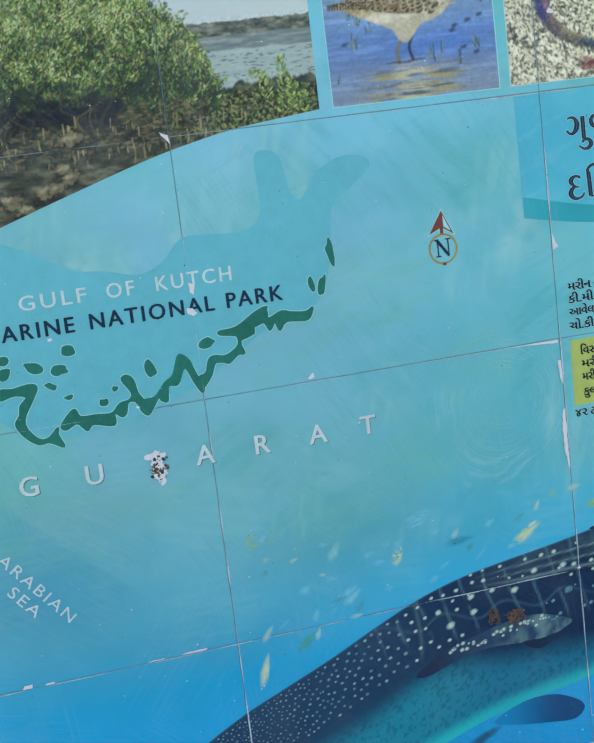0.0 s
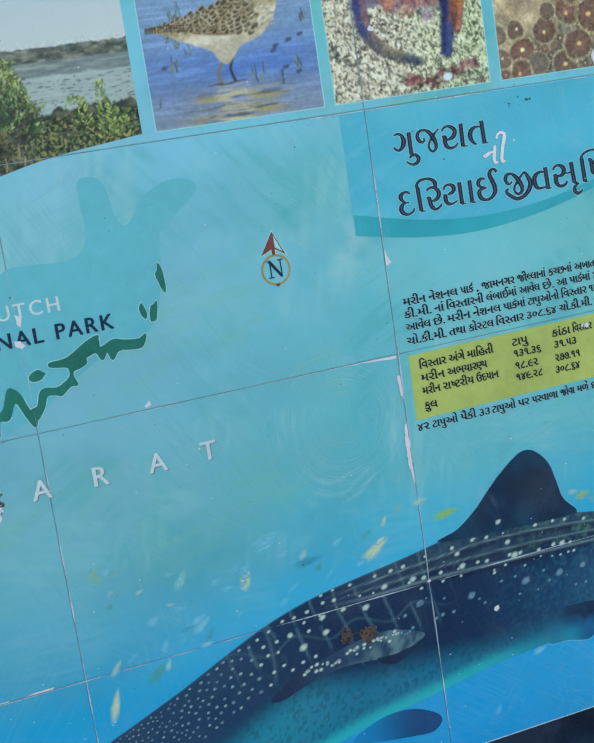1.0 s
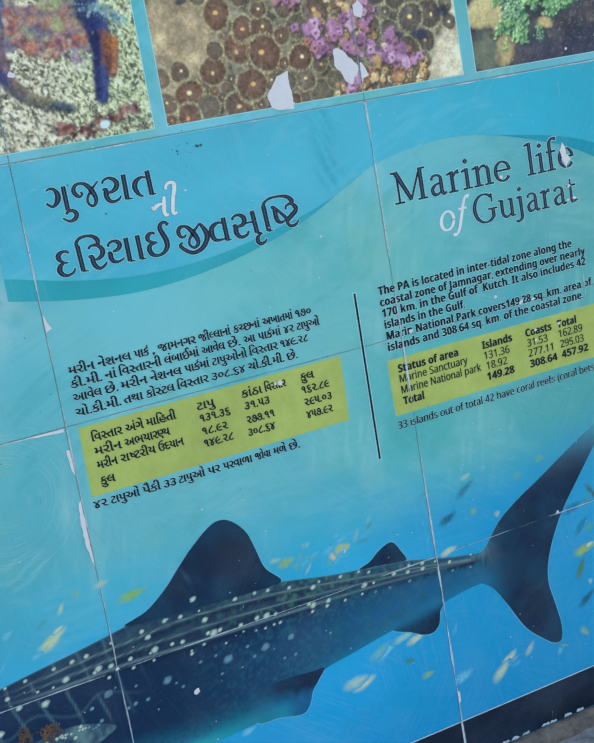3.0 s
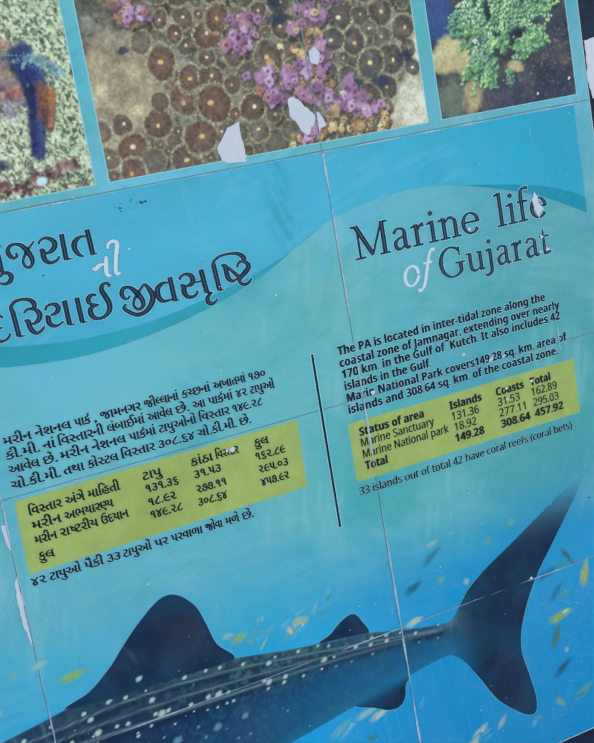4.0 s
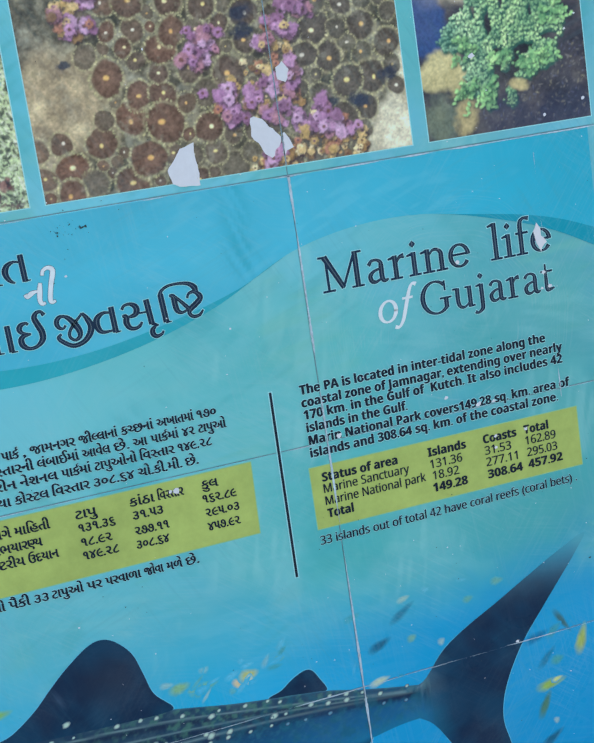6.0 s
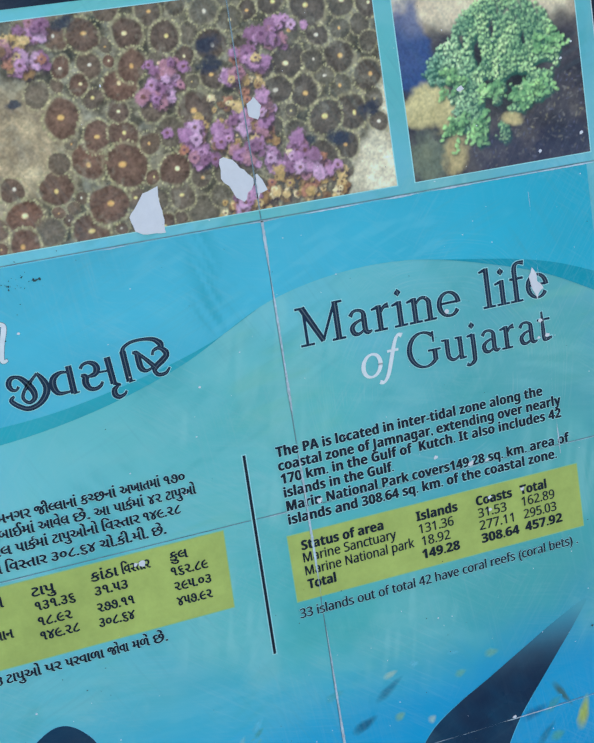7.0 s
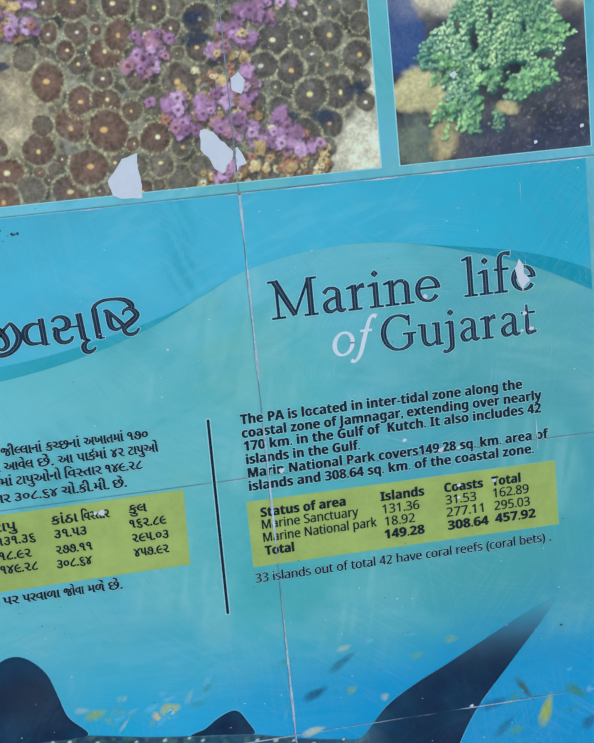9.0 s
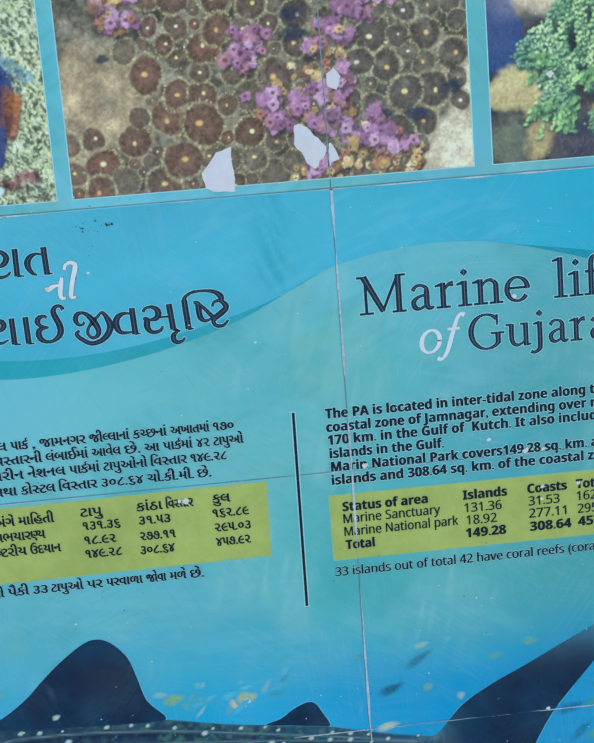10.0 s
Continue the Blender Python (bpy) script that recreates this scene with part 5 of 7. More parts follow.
    for _ in range(240):
        x = r.uniform(-0.80, -0.36)
        z = r.choice((r.gauss(1.386, 0.005), r.gauss(1.410, 0.006)))
        k.stroke([(x, z), (x + r.uniform(-0.001, 0.001), z + r.uniform(0.004, 0.012))], 0.0006, ink(*r.choice([(122, 114, 86), (50, 50, 44), (150, 138, 104), (36, 38, 36)])), 0.55, 0.4)
    for x, z, a in ((-0.567, 1.378, 0.011), (-0.565, 1.368, 0.009), (-0.592, 1.357, 0.012), (-0.580, 1.359, 0.008), (-0.632, 1.352, 0.012), (-0.556, 1.409, 0.012), (-0.615, 1.340, 0.010), (-0.645, 1.366, 0.006), (-0.66, 1.33, 0.012), (-0.69, 1.35, 0.014)):
        k.dab(x, z - 0.004, a * 1.1, a * 0.6, ink(36, 34, 30), 0, 0.4, 0.8, 0.5, 3)
        k.dab(x, z, a, a * 0.55, ink(112, 106, 86), r.uniform(-0.4, 0.4), 0.25, 0.95, 0.9, int(a * 9000))
        k.dab(x - a * 0.2, z + a * 0.2, a * 0.5, a * 0.2, ink(156, 148, 120), 0.2, 0.5, 0.7, 0.9, 5)
        k.dab(x + a * 0.3, z - a * 0.15, a * 0.4, a * 0.2, ink(88, 82, 66), 0.2, 0.5, 0.7, 0.6, 6)
    k.grain(0.26, 0.0022, 12, 1 - 0.9 * smooth(0.002, 0.008, Z - np.maximum(top(X), 1.518)) - 0.6 * smooth(-0.42, -0.38, X) * smooth(1.455, 1.462, Z) * smooth(1.512, 1.506, Z))
    foot = curve_at([(-0.85, 1.245), (-0.73, 1.297), (-0.646, 1.3255), (-0.56, 1.353), (-0.45, 1.385), (-0.372, 1.4005), (-0.315, 1.4065), (-0.273, 1.4105)])
    layer("photo", LEFT, -0.273, foot, 1.619, 0.0009, Y1, k.sample, MAT_PHOTO, mural, "printed photo of green mangroves on a muddy shore")


def photo_wader():
    r = random.Random(12)
    k = Canvas(-0.26, -0.045, 1.405, 1.625)
    X, Z = k.X, k.Z
    c = tones(smooth(1.41, 1.53, Z), (118, 134, 156), (96, 122, 164), (94, 126, 176), (114, 142, 174))
    k.fill(c * (0.78 + 0.44 * fbm(X * 0.22, Z * 1.6, 0.006, 4, 61) + 0.25 * smooth(0.55, 0.7, fbm(X * 0.15, Z * 2, 0.006, 3, 66)))[..., None])
    blue = smooth(0.02, 0.0, abs(Z - 1.468)) * smooth(0.09, 0.02, abs(X + 0.13))
    k.fill(ink(56, 106, 190), 0.45 * blue)
    spread = smooth(0.085, 0.03, abs(X + 0.155)) * smooth(1.456, 1.435, Z)
    streaks = smooth(0.42, 0.62, fbm(X * 0.16, Z * 1.7, 0.006, 4, 63))
    k.fill(ink(150, 142, 104), spread * streaks * 0.95)
    k.fill(ink(70, 78, 84), spread * smooth(0.50, 0.66, fbm(X * 0.16, Z * 1.7, 0.006, 4, 64)) * 0.8)
    k.fill(ink(206, 200, 172), smooth(0.03, 0.01, abs(X + 0.158)) * smooth(1.46, 1.44, Z) * streaks * 0.5)
    for _ in range(46):
        x, z = r.uniform(-0.25, -0.055), r.uniform(1.435, 1.60)
        if abs(x + 0.15) < 0.045 and z > 1.46:
            continue
        for _ in range(r.randint(2, 6)):
            a = x + r.uniform(-0.004, 0.004)
            k.stroke([(a, z), (a + r.uniform(-0.004, 0.004), z + r.uniform(0.004, 0.02))], 0.0007, ink(*r.choice([(84, 104, 92), (116, 130, 108), (60, 74, 80)])), 0.45)
    for x, z in ((-0.083, 1.492), (-0.068, 1.497), (-0.103, 1.482), (-0.10, 1.487), (-0.235, 1.478), (-0.09, 1.462), (-0.075, 1.455)):
        k.dab(x, z, 0.004, 0.0022, ink(52, 64, 78), 0.3, 0.5, 0.85, 0.4, 3)
    # a plain pale-and-brown rounded form on two thin stilts
    k.stroke([(-0.164, 1.480), (-0.1725, 1.466), (-0.1715, 1.453)], 0.0021, ink(112, 108, 88), 0.85)
    k.stroke([(-0.152, 1.482), (-0.1575, 1.468), (-0.1540, 1.454)], 0.0017, ink(44, 46, 50), 0.95)
    for x, z in ((-0.150, 1.4535), (-0.164, 1.4515), (-0.178, 1.4525)):
        k.dab(x, z, 0.011, 0.0010, ink(56, 62, 66), 0.05, 0.4, 0.8)
    k.poly([(-0.251, 1.521), (-0.234, 1.525), (-0.213, 1.525), (-0.195, 1.530), (-0.165, 1.541), (-0.142, 1.548), (-0.117, 1.560), (-0.089, 1.556), (-0.092, 1.532), (-0.098, 1.519), (-0.109, 1.506),
            (-0.122, 1.498), (-0.140, 1.493), (-0.147, 1.486), (-0.155, 1.477), (-0.162, 1.474), (-0.169, 1.478), (-0.176, 1.489), (-0.190, 1.496), (-0.211, 1.505), (-0.226, 1.512), (-0.240, 1.517)],
           tones(smooth(1.492, 1.545, Z - 0.25 * (X + 0.15)) + 0.5 * (fbm(X, Z, 0.006, 3, 67) - 0.5), (172, 166, 144), (206, 200, 184), (176, 164, 134), (136, 122, 96)))
    k.poly([(-0.249, 1.522), (-0.229, 1.525), (-0.213, 1.525), (-0.190, 1.530), (-0.163, 1.541), (-0.136, 1.549), (-0.117, 1.557), (-0.120, 1.535), (-0.129, 1.520), (-0.142, 1.507), (-0.161, 1.506), (-0.188, 1.510), (-0.209, 1.515), (-0.231, 1.520)], ink(92, 80, 64))
    # rows of dark scales with pale rims
    for row in range(9):
        for col in range(15):
            u, v = col / 14, (row + 0.5 * (col % 2)) / 9
            x = -0.232 + 0.108 * u + 0.004 * r.uniform(-1, 1)
            lo, hi = 1.518 - 0.012 * u, 1.524 + 0.030 * u
            z = lo + (hi - lo) * v
            n = 0.0020 + 0.0028 * u
            k.dab(x, z, n * 1.45, n * 0.85, ink(*r.choice([(176, 164, 134), (196, 186, 160), (160, 146, 116)])), 0.55, 0.25, 0.85)
            k.dab(x + 0.0005, z + 0.0003, n * 1.20, n * 0.66, ink(*r.choice([(48, 40, 34), (62, 52, 42), (74, 62, 50)])), 0.55, 0.3, 0.92)
    for q in range(3):
        k.stroke([(-0.250, 1.5225 - 0.0022 * q), (-0.225, 1.5235 - 0.003 * q), (-0.205, 1.522 - 0.003 * q)], 0.0011, ink(52, 46, 42), 0.9)
    for _ in range(260):
        x, z = r.uniform(-0.128, -0.096), r.uniform(1.508, 1.550)
        if z > 1.506 + 0.5 * max(0, x + 0.11):
            k.dab(x, z, 0.0028, 0.0009, ink(*r.choice([(150, 138, 112), (206, 200, 182), (124, 112, 90)])), r.uniform(0.1, 0.7), 0.4, 0.35)
    k.grain(0.22, 0.0022, 62)
    layer("photo", -0.256, -0.050, 1.4105, 1.619, 0.0010, Y1, k.sample, MAT_PHOTO, mural, "printed photo of blue rippled water with a pale form")


def photo_pebbles():
    r = random.Random(13)
    k = Canvas(-0.04, 0.178, 1.405, 1.625, 0.0008)
    X, Z = k.X, k.Z
    warm = fbm(X, Z, 0.05, 3, 71)
    base = mix(tones(warm, (188, 182, 160), (202, 196, 172)), tones(warm, (170, 188, 150), (196, 204, 160)), smooth(0.04, 0.14, X))
    k.fill(base)
    wx = X + 0.006 * (fbm(X, Z, 0.011, 3, 75) - 0.5)
    wz = Z + 0.006 * (fbm(X, Z, 0.011, 3, 76) - 0.5)
    n = fbm(wx * 1.3 + wz * 0.5, wz, 0.0031, 2, 72)
    k.fill(ink(84, 88, 80), smooth(0.45, 0.34, n) * 0.85)
    k.fill(ink(226, 226, 204), smooth(0.60, 0.72, n) * 0.7)
    k.fill(ink(44, 52, 52), smooth(0.34, 0.24, fbm(wx, wz, 0.005, 2, 77)) * 0.7)

    def tangle(pts, width, colours, steps=70):
        line = spline(pts, 10, False)
        for _ in range(steps):
            p = r.choice(line)
            k.dab(p[0] + r.gauss(0, width * 0.45), p[1] + r.gauss(0, width * 0.45), width * r.uniform(0.25, 0.6), width * r.uniform(0.15, 0.45), ink(*r.choice(colours)), r.uniform(0, 3), 0.45, 0.75, 0.5, r.randint(0, 99))

    def bent(pts, w0, w1, shades, steps=46):
        """A smooth bent band, dark on one side and lit on the other, with mottled skin."""
        line = spline(pts, steps // (len(pts) - 1), False)
        for q, p in enumerate(line):
            t = q / (len(line) - 1)
            w = w0 + (w1 - w0) * t
            i = min(int(t * len(shades)), len(shades) - 1)
            k.dab(p[0] - w * 0.10, p[1] - w * 0.25, w * 1.1, w * 1.1, ink(36, 42, 58), 0, 0.3, 0.3, 0.5, q)
            k.dab(p[0], p[1], w, w, ink(*shades[i][0]), 0, 0.4, 0.5, 0.6, q)
            k.dab(p[0] + w * 0.45, p[1] + w * 0.35, w * 0.5, w * 0.55, ink(*shades[i][1]), 0, 0.5, 0.5, 0.7, q + 9)
            if r.random() < 0.6:
                k.dab(p[0] + r.gauss(0, w * 0.4), p[1] + r.gauss(0, w * 0.4), w * 0.22, w * 0.16, ink(*r.choice([(24, 30, 66), (150, 140, 120), (96, 130, 150)])), r.uniform(0, 3), 0.4, 0.6)

    # plain bent bands in blue, brown and rust among the pebbles
    tangle([(0.030, 1.535), (0.060, 1.530), (0.090, 1.526), (0.118, 1.520)], 0.016, [(128, 104, 132), (112, 96, 132), (160, 112, 104), (150, 150, 120), (120, 120, 140)], 260)
    tangle([(0.060, 1.552), (0.092, 1.548), (0.120, 1.550)], 0.012, [(172, 176, 112), (150, 164, 110), (164, 140, 110)], 90)
    tangle([(0.040, 1.540), (0.075, 1.545), (0.110, 1.540)], 0.018, [(150, 128, 118), (120, 110, 128), (150, 160, 120), (164, 120, 104), (104, 90, 116)], 240)
    bent([(0.020, 1.572), (0.012, 1.530), (0.014, 1.495), (0.030, 1.470), (0.056, 1.456), (0.082, 1.447)], 0.0105, 0.0045, [((44, 58, 118), (96, 130, 150)), ((40, 54, 116), (140, 106, 96)), ((58, 66, 116), (150, 112, 92)), ((92, 88, 96), (160, 140, 110)), ((112, 108, 96), (176, 162, 128)), ((54, 66, 84), (150, 166, 160))])
    tangle([(0.034, 1.555), (0.036, 1.530), (0.055, 1.515), (0.078, 1.513), (0.108, 1.520)], 0.008, [(150, 92, 80), (176, 120, 100), (150, 104, 110), (110, 84, 96), (180, 160, 140)], 170)
    bent([(0.120, 1.556), (0.129, 1.528), (0.128, 1.500), (0.122, 1.475), (0.119, 1.452)], 0.0125, 0.0060, [((34, 46, 104), (60, 76, 130)), ((30, 40, 92), (150, 100, 70)), ((34, 46, 104), (70, 84, 130))])
    bent([(0.142, 1.512), (0.1395, 1.496), (0.136, 1.478)], 0.0070, 0.0050, [((150, 92, 58), (190, 130, 84)), ((120, 76, 64), (176, 120, 90))], 24)
    for q in range(5):
        k.stroke([(0.100, 1.562 - 0.004 * q), (0.128, 1.556 - 0.004 * q), (0.150, 1.536 - 0.005 * q)], 0.0012, ink(*r.choice([(120, 150, 160), (96, 124, 140), (60, 80, 96)])), 0.7)
    tangle([(0.118, 1.552), (0.142, 1.545), (0.160, 1.530)], 0.006, [(120, 160, 164), (84, 120, 136), (150, 176, 172)], 70)
    tangle([(0.060, 1.428), (0.090, 1.420), (0.120, 1.428), (0.155, 1.436)], 0.008, [(128, 76, 76), (110, 62, 66), (160, 120, 110), (70, 46, 58), (190, 180, 160), (40, 40, 44)], 170)
    tangle([(0.135, 1.416), (0.165, 1.4145)], 0.004, [(60, 50, 56), (96, 70, 70)], 30)
    tangle([(-0.030, 1.480), (-0.024, 1.462)], 0.005, [(34, 44, 64), (60, 70, 70)], 24)
    k.grain(0.50, 0.0038, 74)
    k.grain(0.40, 0.0020, 73)
    k.dab(0.116, 1.424, 0.006, 0.0045, ink(196, 222, 222), 0.2, 0.3)
    layer("photo", -0.035, 0.1725, 1.4105, 1.619, 0.0009, Y1, k.sample, MAT_PHOTO, mural, "printed photo of pale pebbles with blue and rust patches")


POLYPS = [(0.273, 1.527, 11), (0.327, 1.474, 12), (0.303, 1.441, 11), (0.333, 1.549, 9), (0.403, 1.515, 11), (0.348, 1.566, 9), (0.348, 1.595, 9), (0.306, 1.599, 9),
          (0.384, 1.587, 9), (0.428, 1.575, 9), (0.502, 1.549, 11), (0.533, 1.490, 10), (0.487, 1.523, 9), (0.515, 1.518, 9), (0.557, 1.546, 9), (0.584, 1.525, 9),
          (0.561, 1.491, 10), (0.531, 1.598, 11), (0.495, 1.609, 9), (0.303, 1.505, 9), (0.329, 1.502, 9), (0.292, 1.483, 10), (0.257, 1.463, 9), (0.222, 1.441, 10),
          (0.282, 1.417, 10), (0.218, 1.414, 10)]


def photo_corals():
    r = random.Random(14)
    k = Canvas(0.185, 0.604, 1.405, 1.625, 0.0008)
    X, Z = k.X, k.Z
    k.fill(tones(fbm(X, Z, 0.010, 6, 81) * 1.9 - 0.45, (46, 46, 42), (80, 75, 64), (126, 119, 102)))
    k.fill(ink(142, 140, 126), 0.40 * smooth(0.55, 0.72, fbm(X, Z, 0.022, 4, 82)))

    def sand(cx, cz, rx, rz, *cs):
        d = np.hypot((X - cx) / rx, (Z - cz) / rz) + 0.7 * (fbm(X, Z, 0.03, 4, 85) - 0.5)
        k.fill(tones(fbm(X, Z, 0.02, 6, 84) * 1.7 - 0.35, *cs), smooth(1.25, 0.55, d))

    sand(0.222, 1.508, 0.060, 0.052, (108, 96, 82), (146, 130, 106), (190, 174, 142))
    sand(0.196, 1.440, 0.03, 0.035, (98, 88, 78), (128, 114, 96), (150, 138, 116))
    sand(0.606, 1.470, 0.030, 0.05, (150, 138, 118), (188, 180, 158), (208, 202, 182))
    sand(0.592, 1.430, 0.046, 0.040, (150, 138, 118), (190, 182, 160), (212, 206, 186))
    heads = [(x, z, q * 0.00188) for x, z, q in POLYPS]
    for _ in range(6000):
        x, z, q = r.uniform(0.19, 0.594), r.uniform(1.412, 1.62), r.choice((0.0165, 0.0150, 0.0135, 0.0115))
        if math.hypot((x - 0.222) / 0.05, (z - 1.512) / 0.045) < 1 or math.hypot((x - 0.592) / 0.046, (z - 1.432) / 0.040) < 1 or (x < 0.25 and z > 1.51):
            continue
        if all(math.hypot(x - a, z - b) > (q + c) * 0.80 for a, b, c in heads):
            heads.append((x, z, q))
    for _ in range(5000):
        x, z, q = r.uniform(0.19, 0.590), r.uniform(1.412, 1.62), r.choice((0.0100, 0.0085, 0.0070))
        if math.hypot((x - 0.222) / 0.055, (z - 1.508) / 0.050) < 1 or math.hypot((x - 0.592) / 0.048, (z - 1.432) / 0.042) < 1 or (x < 0.25 and z > 1.51):
            continue
        if all(math.hypot(x - a, z - b) > (q + c) * 0.86 for a, b, c in heads):
            heads.append((x, z, q))
    marked = set(range(len(POLYPS)))
    order = list(range(len(heads)))
    r.shuffle(order)
    for i in order:
        x, z, q = heads[i]
        red = float(smooth(0.50, 0.26, x)) * r.uniform(0.35, 1.0)
        dull = 0.0 if i in marked else r.choice((0.0, 0.2, 0.4))
        body = mix(ink(78, 70, 64), ink(104, 76, 64), np.array(red))
        body = mix(body, ink(104, 102, 88), np.array(dull))
        w = k.window(x, z, q * 1.8)
        turn, squash = r.uniform(0, 3), r.uniform(0.80, 1.0)
        u, v = k.X[w] - x, k.Z[w] - z
        dx, dz = u * math.cos(turn) + v * math.sin(turn), (v * math.cos(turn) - u * math.sin(turn)) / squash
        d, a = np.hypot(dx, dz) / q, np.arctan2(dz, dx)
        d = d + 0.42 * (fbm(k.X[w], k.Z[w], q * 0.9, 3, 6) - 0.5)
        inner = (smooth(1.02, 0.84, d) * (0.95 - 0.25 * dull))[..., None]
        radial = 0.84 + 0.11 * np.cos(a * r.randint(10, 16) + r.uniform(0, 6)) * smooth(0.25, 0.7, d) * smooth(1.0, 0.8, d) + 0.30 * smooth(0.75, 0.2, d) + 0.7 * (fbm(k.X[w], k.Z[w], 0.004, 3, 8) - 0.5)
        k.c[w] = k.c[w] * (1 - inner) + body * radial[..., None] * inner
        ring = (np.exp(-((d - 1.00) / 0.10) ** 2) * smooth(0.25, 0.6, fbm(k.X[w], k.Z[w], 0.006, 2, 11)) * (0.55 - 0.5 * dull))[..., None]
        k.c[w] = k.c[w] * (1 - ring) + ink(144, 134, 108) * ring
        # short pale bumps round the rim, thin and uneven
        n = int(q * 2600)
        for t in range(n):
            if r.random() < 0.25:
                continue
            b = 2 * math.pi * (t + r.uniform(-0.3, 0.3)) / n
            e = q * r.uniform(0.97, 1.09)
            px, pz = e * math.cos(b), e * math.sin(b) * squash
            px, pz = px * math.cos(turn) - pz * math.sin(turn), px * math.sin(turn) + pz * math.cos(turn)
            k.dab(x + px, z + pz, q * r.uniform(0.06, 0.10), q * 0.05, ink(*r.choice([(168, 160, 120), (150, 146, 112), (180, 172, 134), (128, 124, 96)])), b + turn + r.uniform(-1, 1), 0.4, r.uniform(0.4, 0.8) * (1 - 0.6 * dull))
        if r.random() < 1 - dull:
            k.dab(x + r.gauss(0, q * 0.08), z + r.gauss(0, q * 0.08), q * r.uniform(0.10, 0.17), q * r.uniform(0.10, 0.14), ink(*r.choice([(204, 178, 122), (214, 190, 148), (190, 150, 98), (196, 186, 170)])), 0, 0.4)
    k.c *= (0.78 + 0.50 * fbm(X, Z, 0.008, 5, 87))[..., None]
    k.fill(ink(146, 142, 126), 0.22 * smooth(0.60, 0.74, fbm(X, Z, 0.010, 4, 88)))
    for x, z, a in ((0.405, 1.463, 1), (0.424, 1.556, 1.2), (0.510, 1.470, 1), (0.290, 1.612, 1), (0.548, 1.466, 1), (0.424, 1.575, 1.3), (0.540, 1.470, 1.1), (0.232, 1.545, 0.7), (0.582, 1.492, 1.2)):
        k.dab(x, z, 0.010 * a, 0.006 * a, ink(34, 42, 60), 0.2, 0.4, 0.85, 0.5, 7)
    pinks = [(0.386, 1.549), (0.362, 1.538), (0.378, 1.556), (0.266, 1.609), (0.254, 1.580), (0.236, 1.588), (0.501, 1.580), (0.482, 1.574), (0.444, 1.548), (0.463, 1.553), (0.440, 1.503), (0.458, 1.493),
             (0.478, 1.454), (0.494, 1.459), (0.526, 1.443), (0.394, 1.492), (0.399, 1.477), (0.470, 1.505), (0.51, 1.45), (0.424, 1.480), (0.452, 1.470), (0.440, 1.425)]
    ochres = [(0.416, 1.489), (0.436, 1.473), (0.475, 1.484), (0.464, 1.532), (0.473, 1.426), (0.496, 1.422), (0.528, 1.424), (0.542, 1.415), (0.430, 1.414), (0.440, 1.521), (0.455, 1.415), (0.512, 1.432), (0.240, 1.600), (0.492, 1.440), (0.398, 1.490)]
    PINK, TAN = [(146, 106, 138), (162, 122, 152), (124, 88, 114), (172, 138, 164), (150, 108, 120)], [(160, 132, 88), (134, 104, 72), (182, 156, 112), (150, 104, 86), (196, 176, 140), (110, 84, 64)]
    for pts, cs, q in ((ochres, TAN, 0.0056), (pinks, PINK, 0.0080)):
        for x, z in pts:
            for _ in range(11):
                a, b, s = x + r.gauss(0, 0.0085), z + r.gauss(0, 0.0065), q * r.uniform(0.45, 1.0)
                k.dab(a + s * 0.2, b - s * 0.5, s * 1.0, s * 0.9, ink(52, 40, 48), 0, 0.5, 0.75, 0.5, 2)
                c = r.choice(cs) if r.random() < 0.85 else r.choice(TAN)
                k.dab(a, b, s, s * 0.9, ink(*c), r.uniform(0, 3), 0.25, 0.95, 0.6, r.randint(0, 99))
                k.dab(a - s * 0.3, b + s * 0.35, s * 0.45, s * 0.3, ink(*(min(255, v + 20) for v in c)), 0.4, 0.5, 0.5, 0.5, r.randint(0, 99))
                if r.random() < 0.55:
                    k.dab(a, b, s * 0.32, s * 0.28, ink(*r.choice([(84, 54, 78), (92, 62, 54)])), 0, 0.4, 0.9, 0.4, 3)
    k.c *= 1.34
    k.grain(0.42, 0.0022, 88)
    layer("photo", 0.1895, 0.5990, 1.4105, 1.619, 0.0009, Y1, k.sample, MAT_PHOTO, mural, "printed photo of brown and pink reef corals")


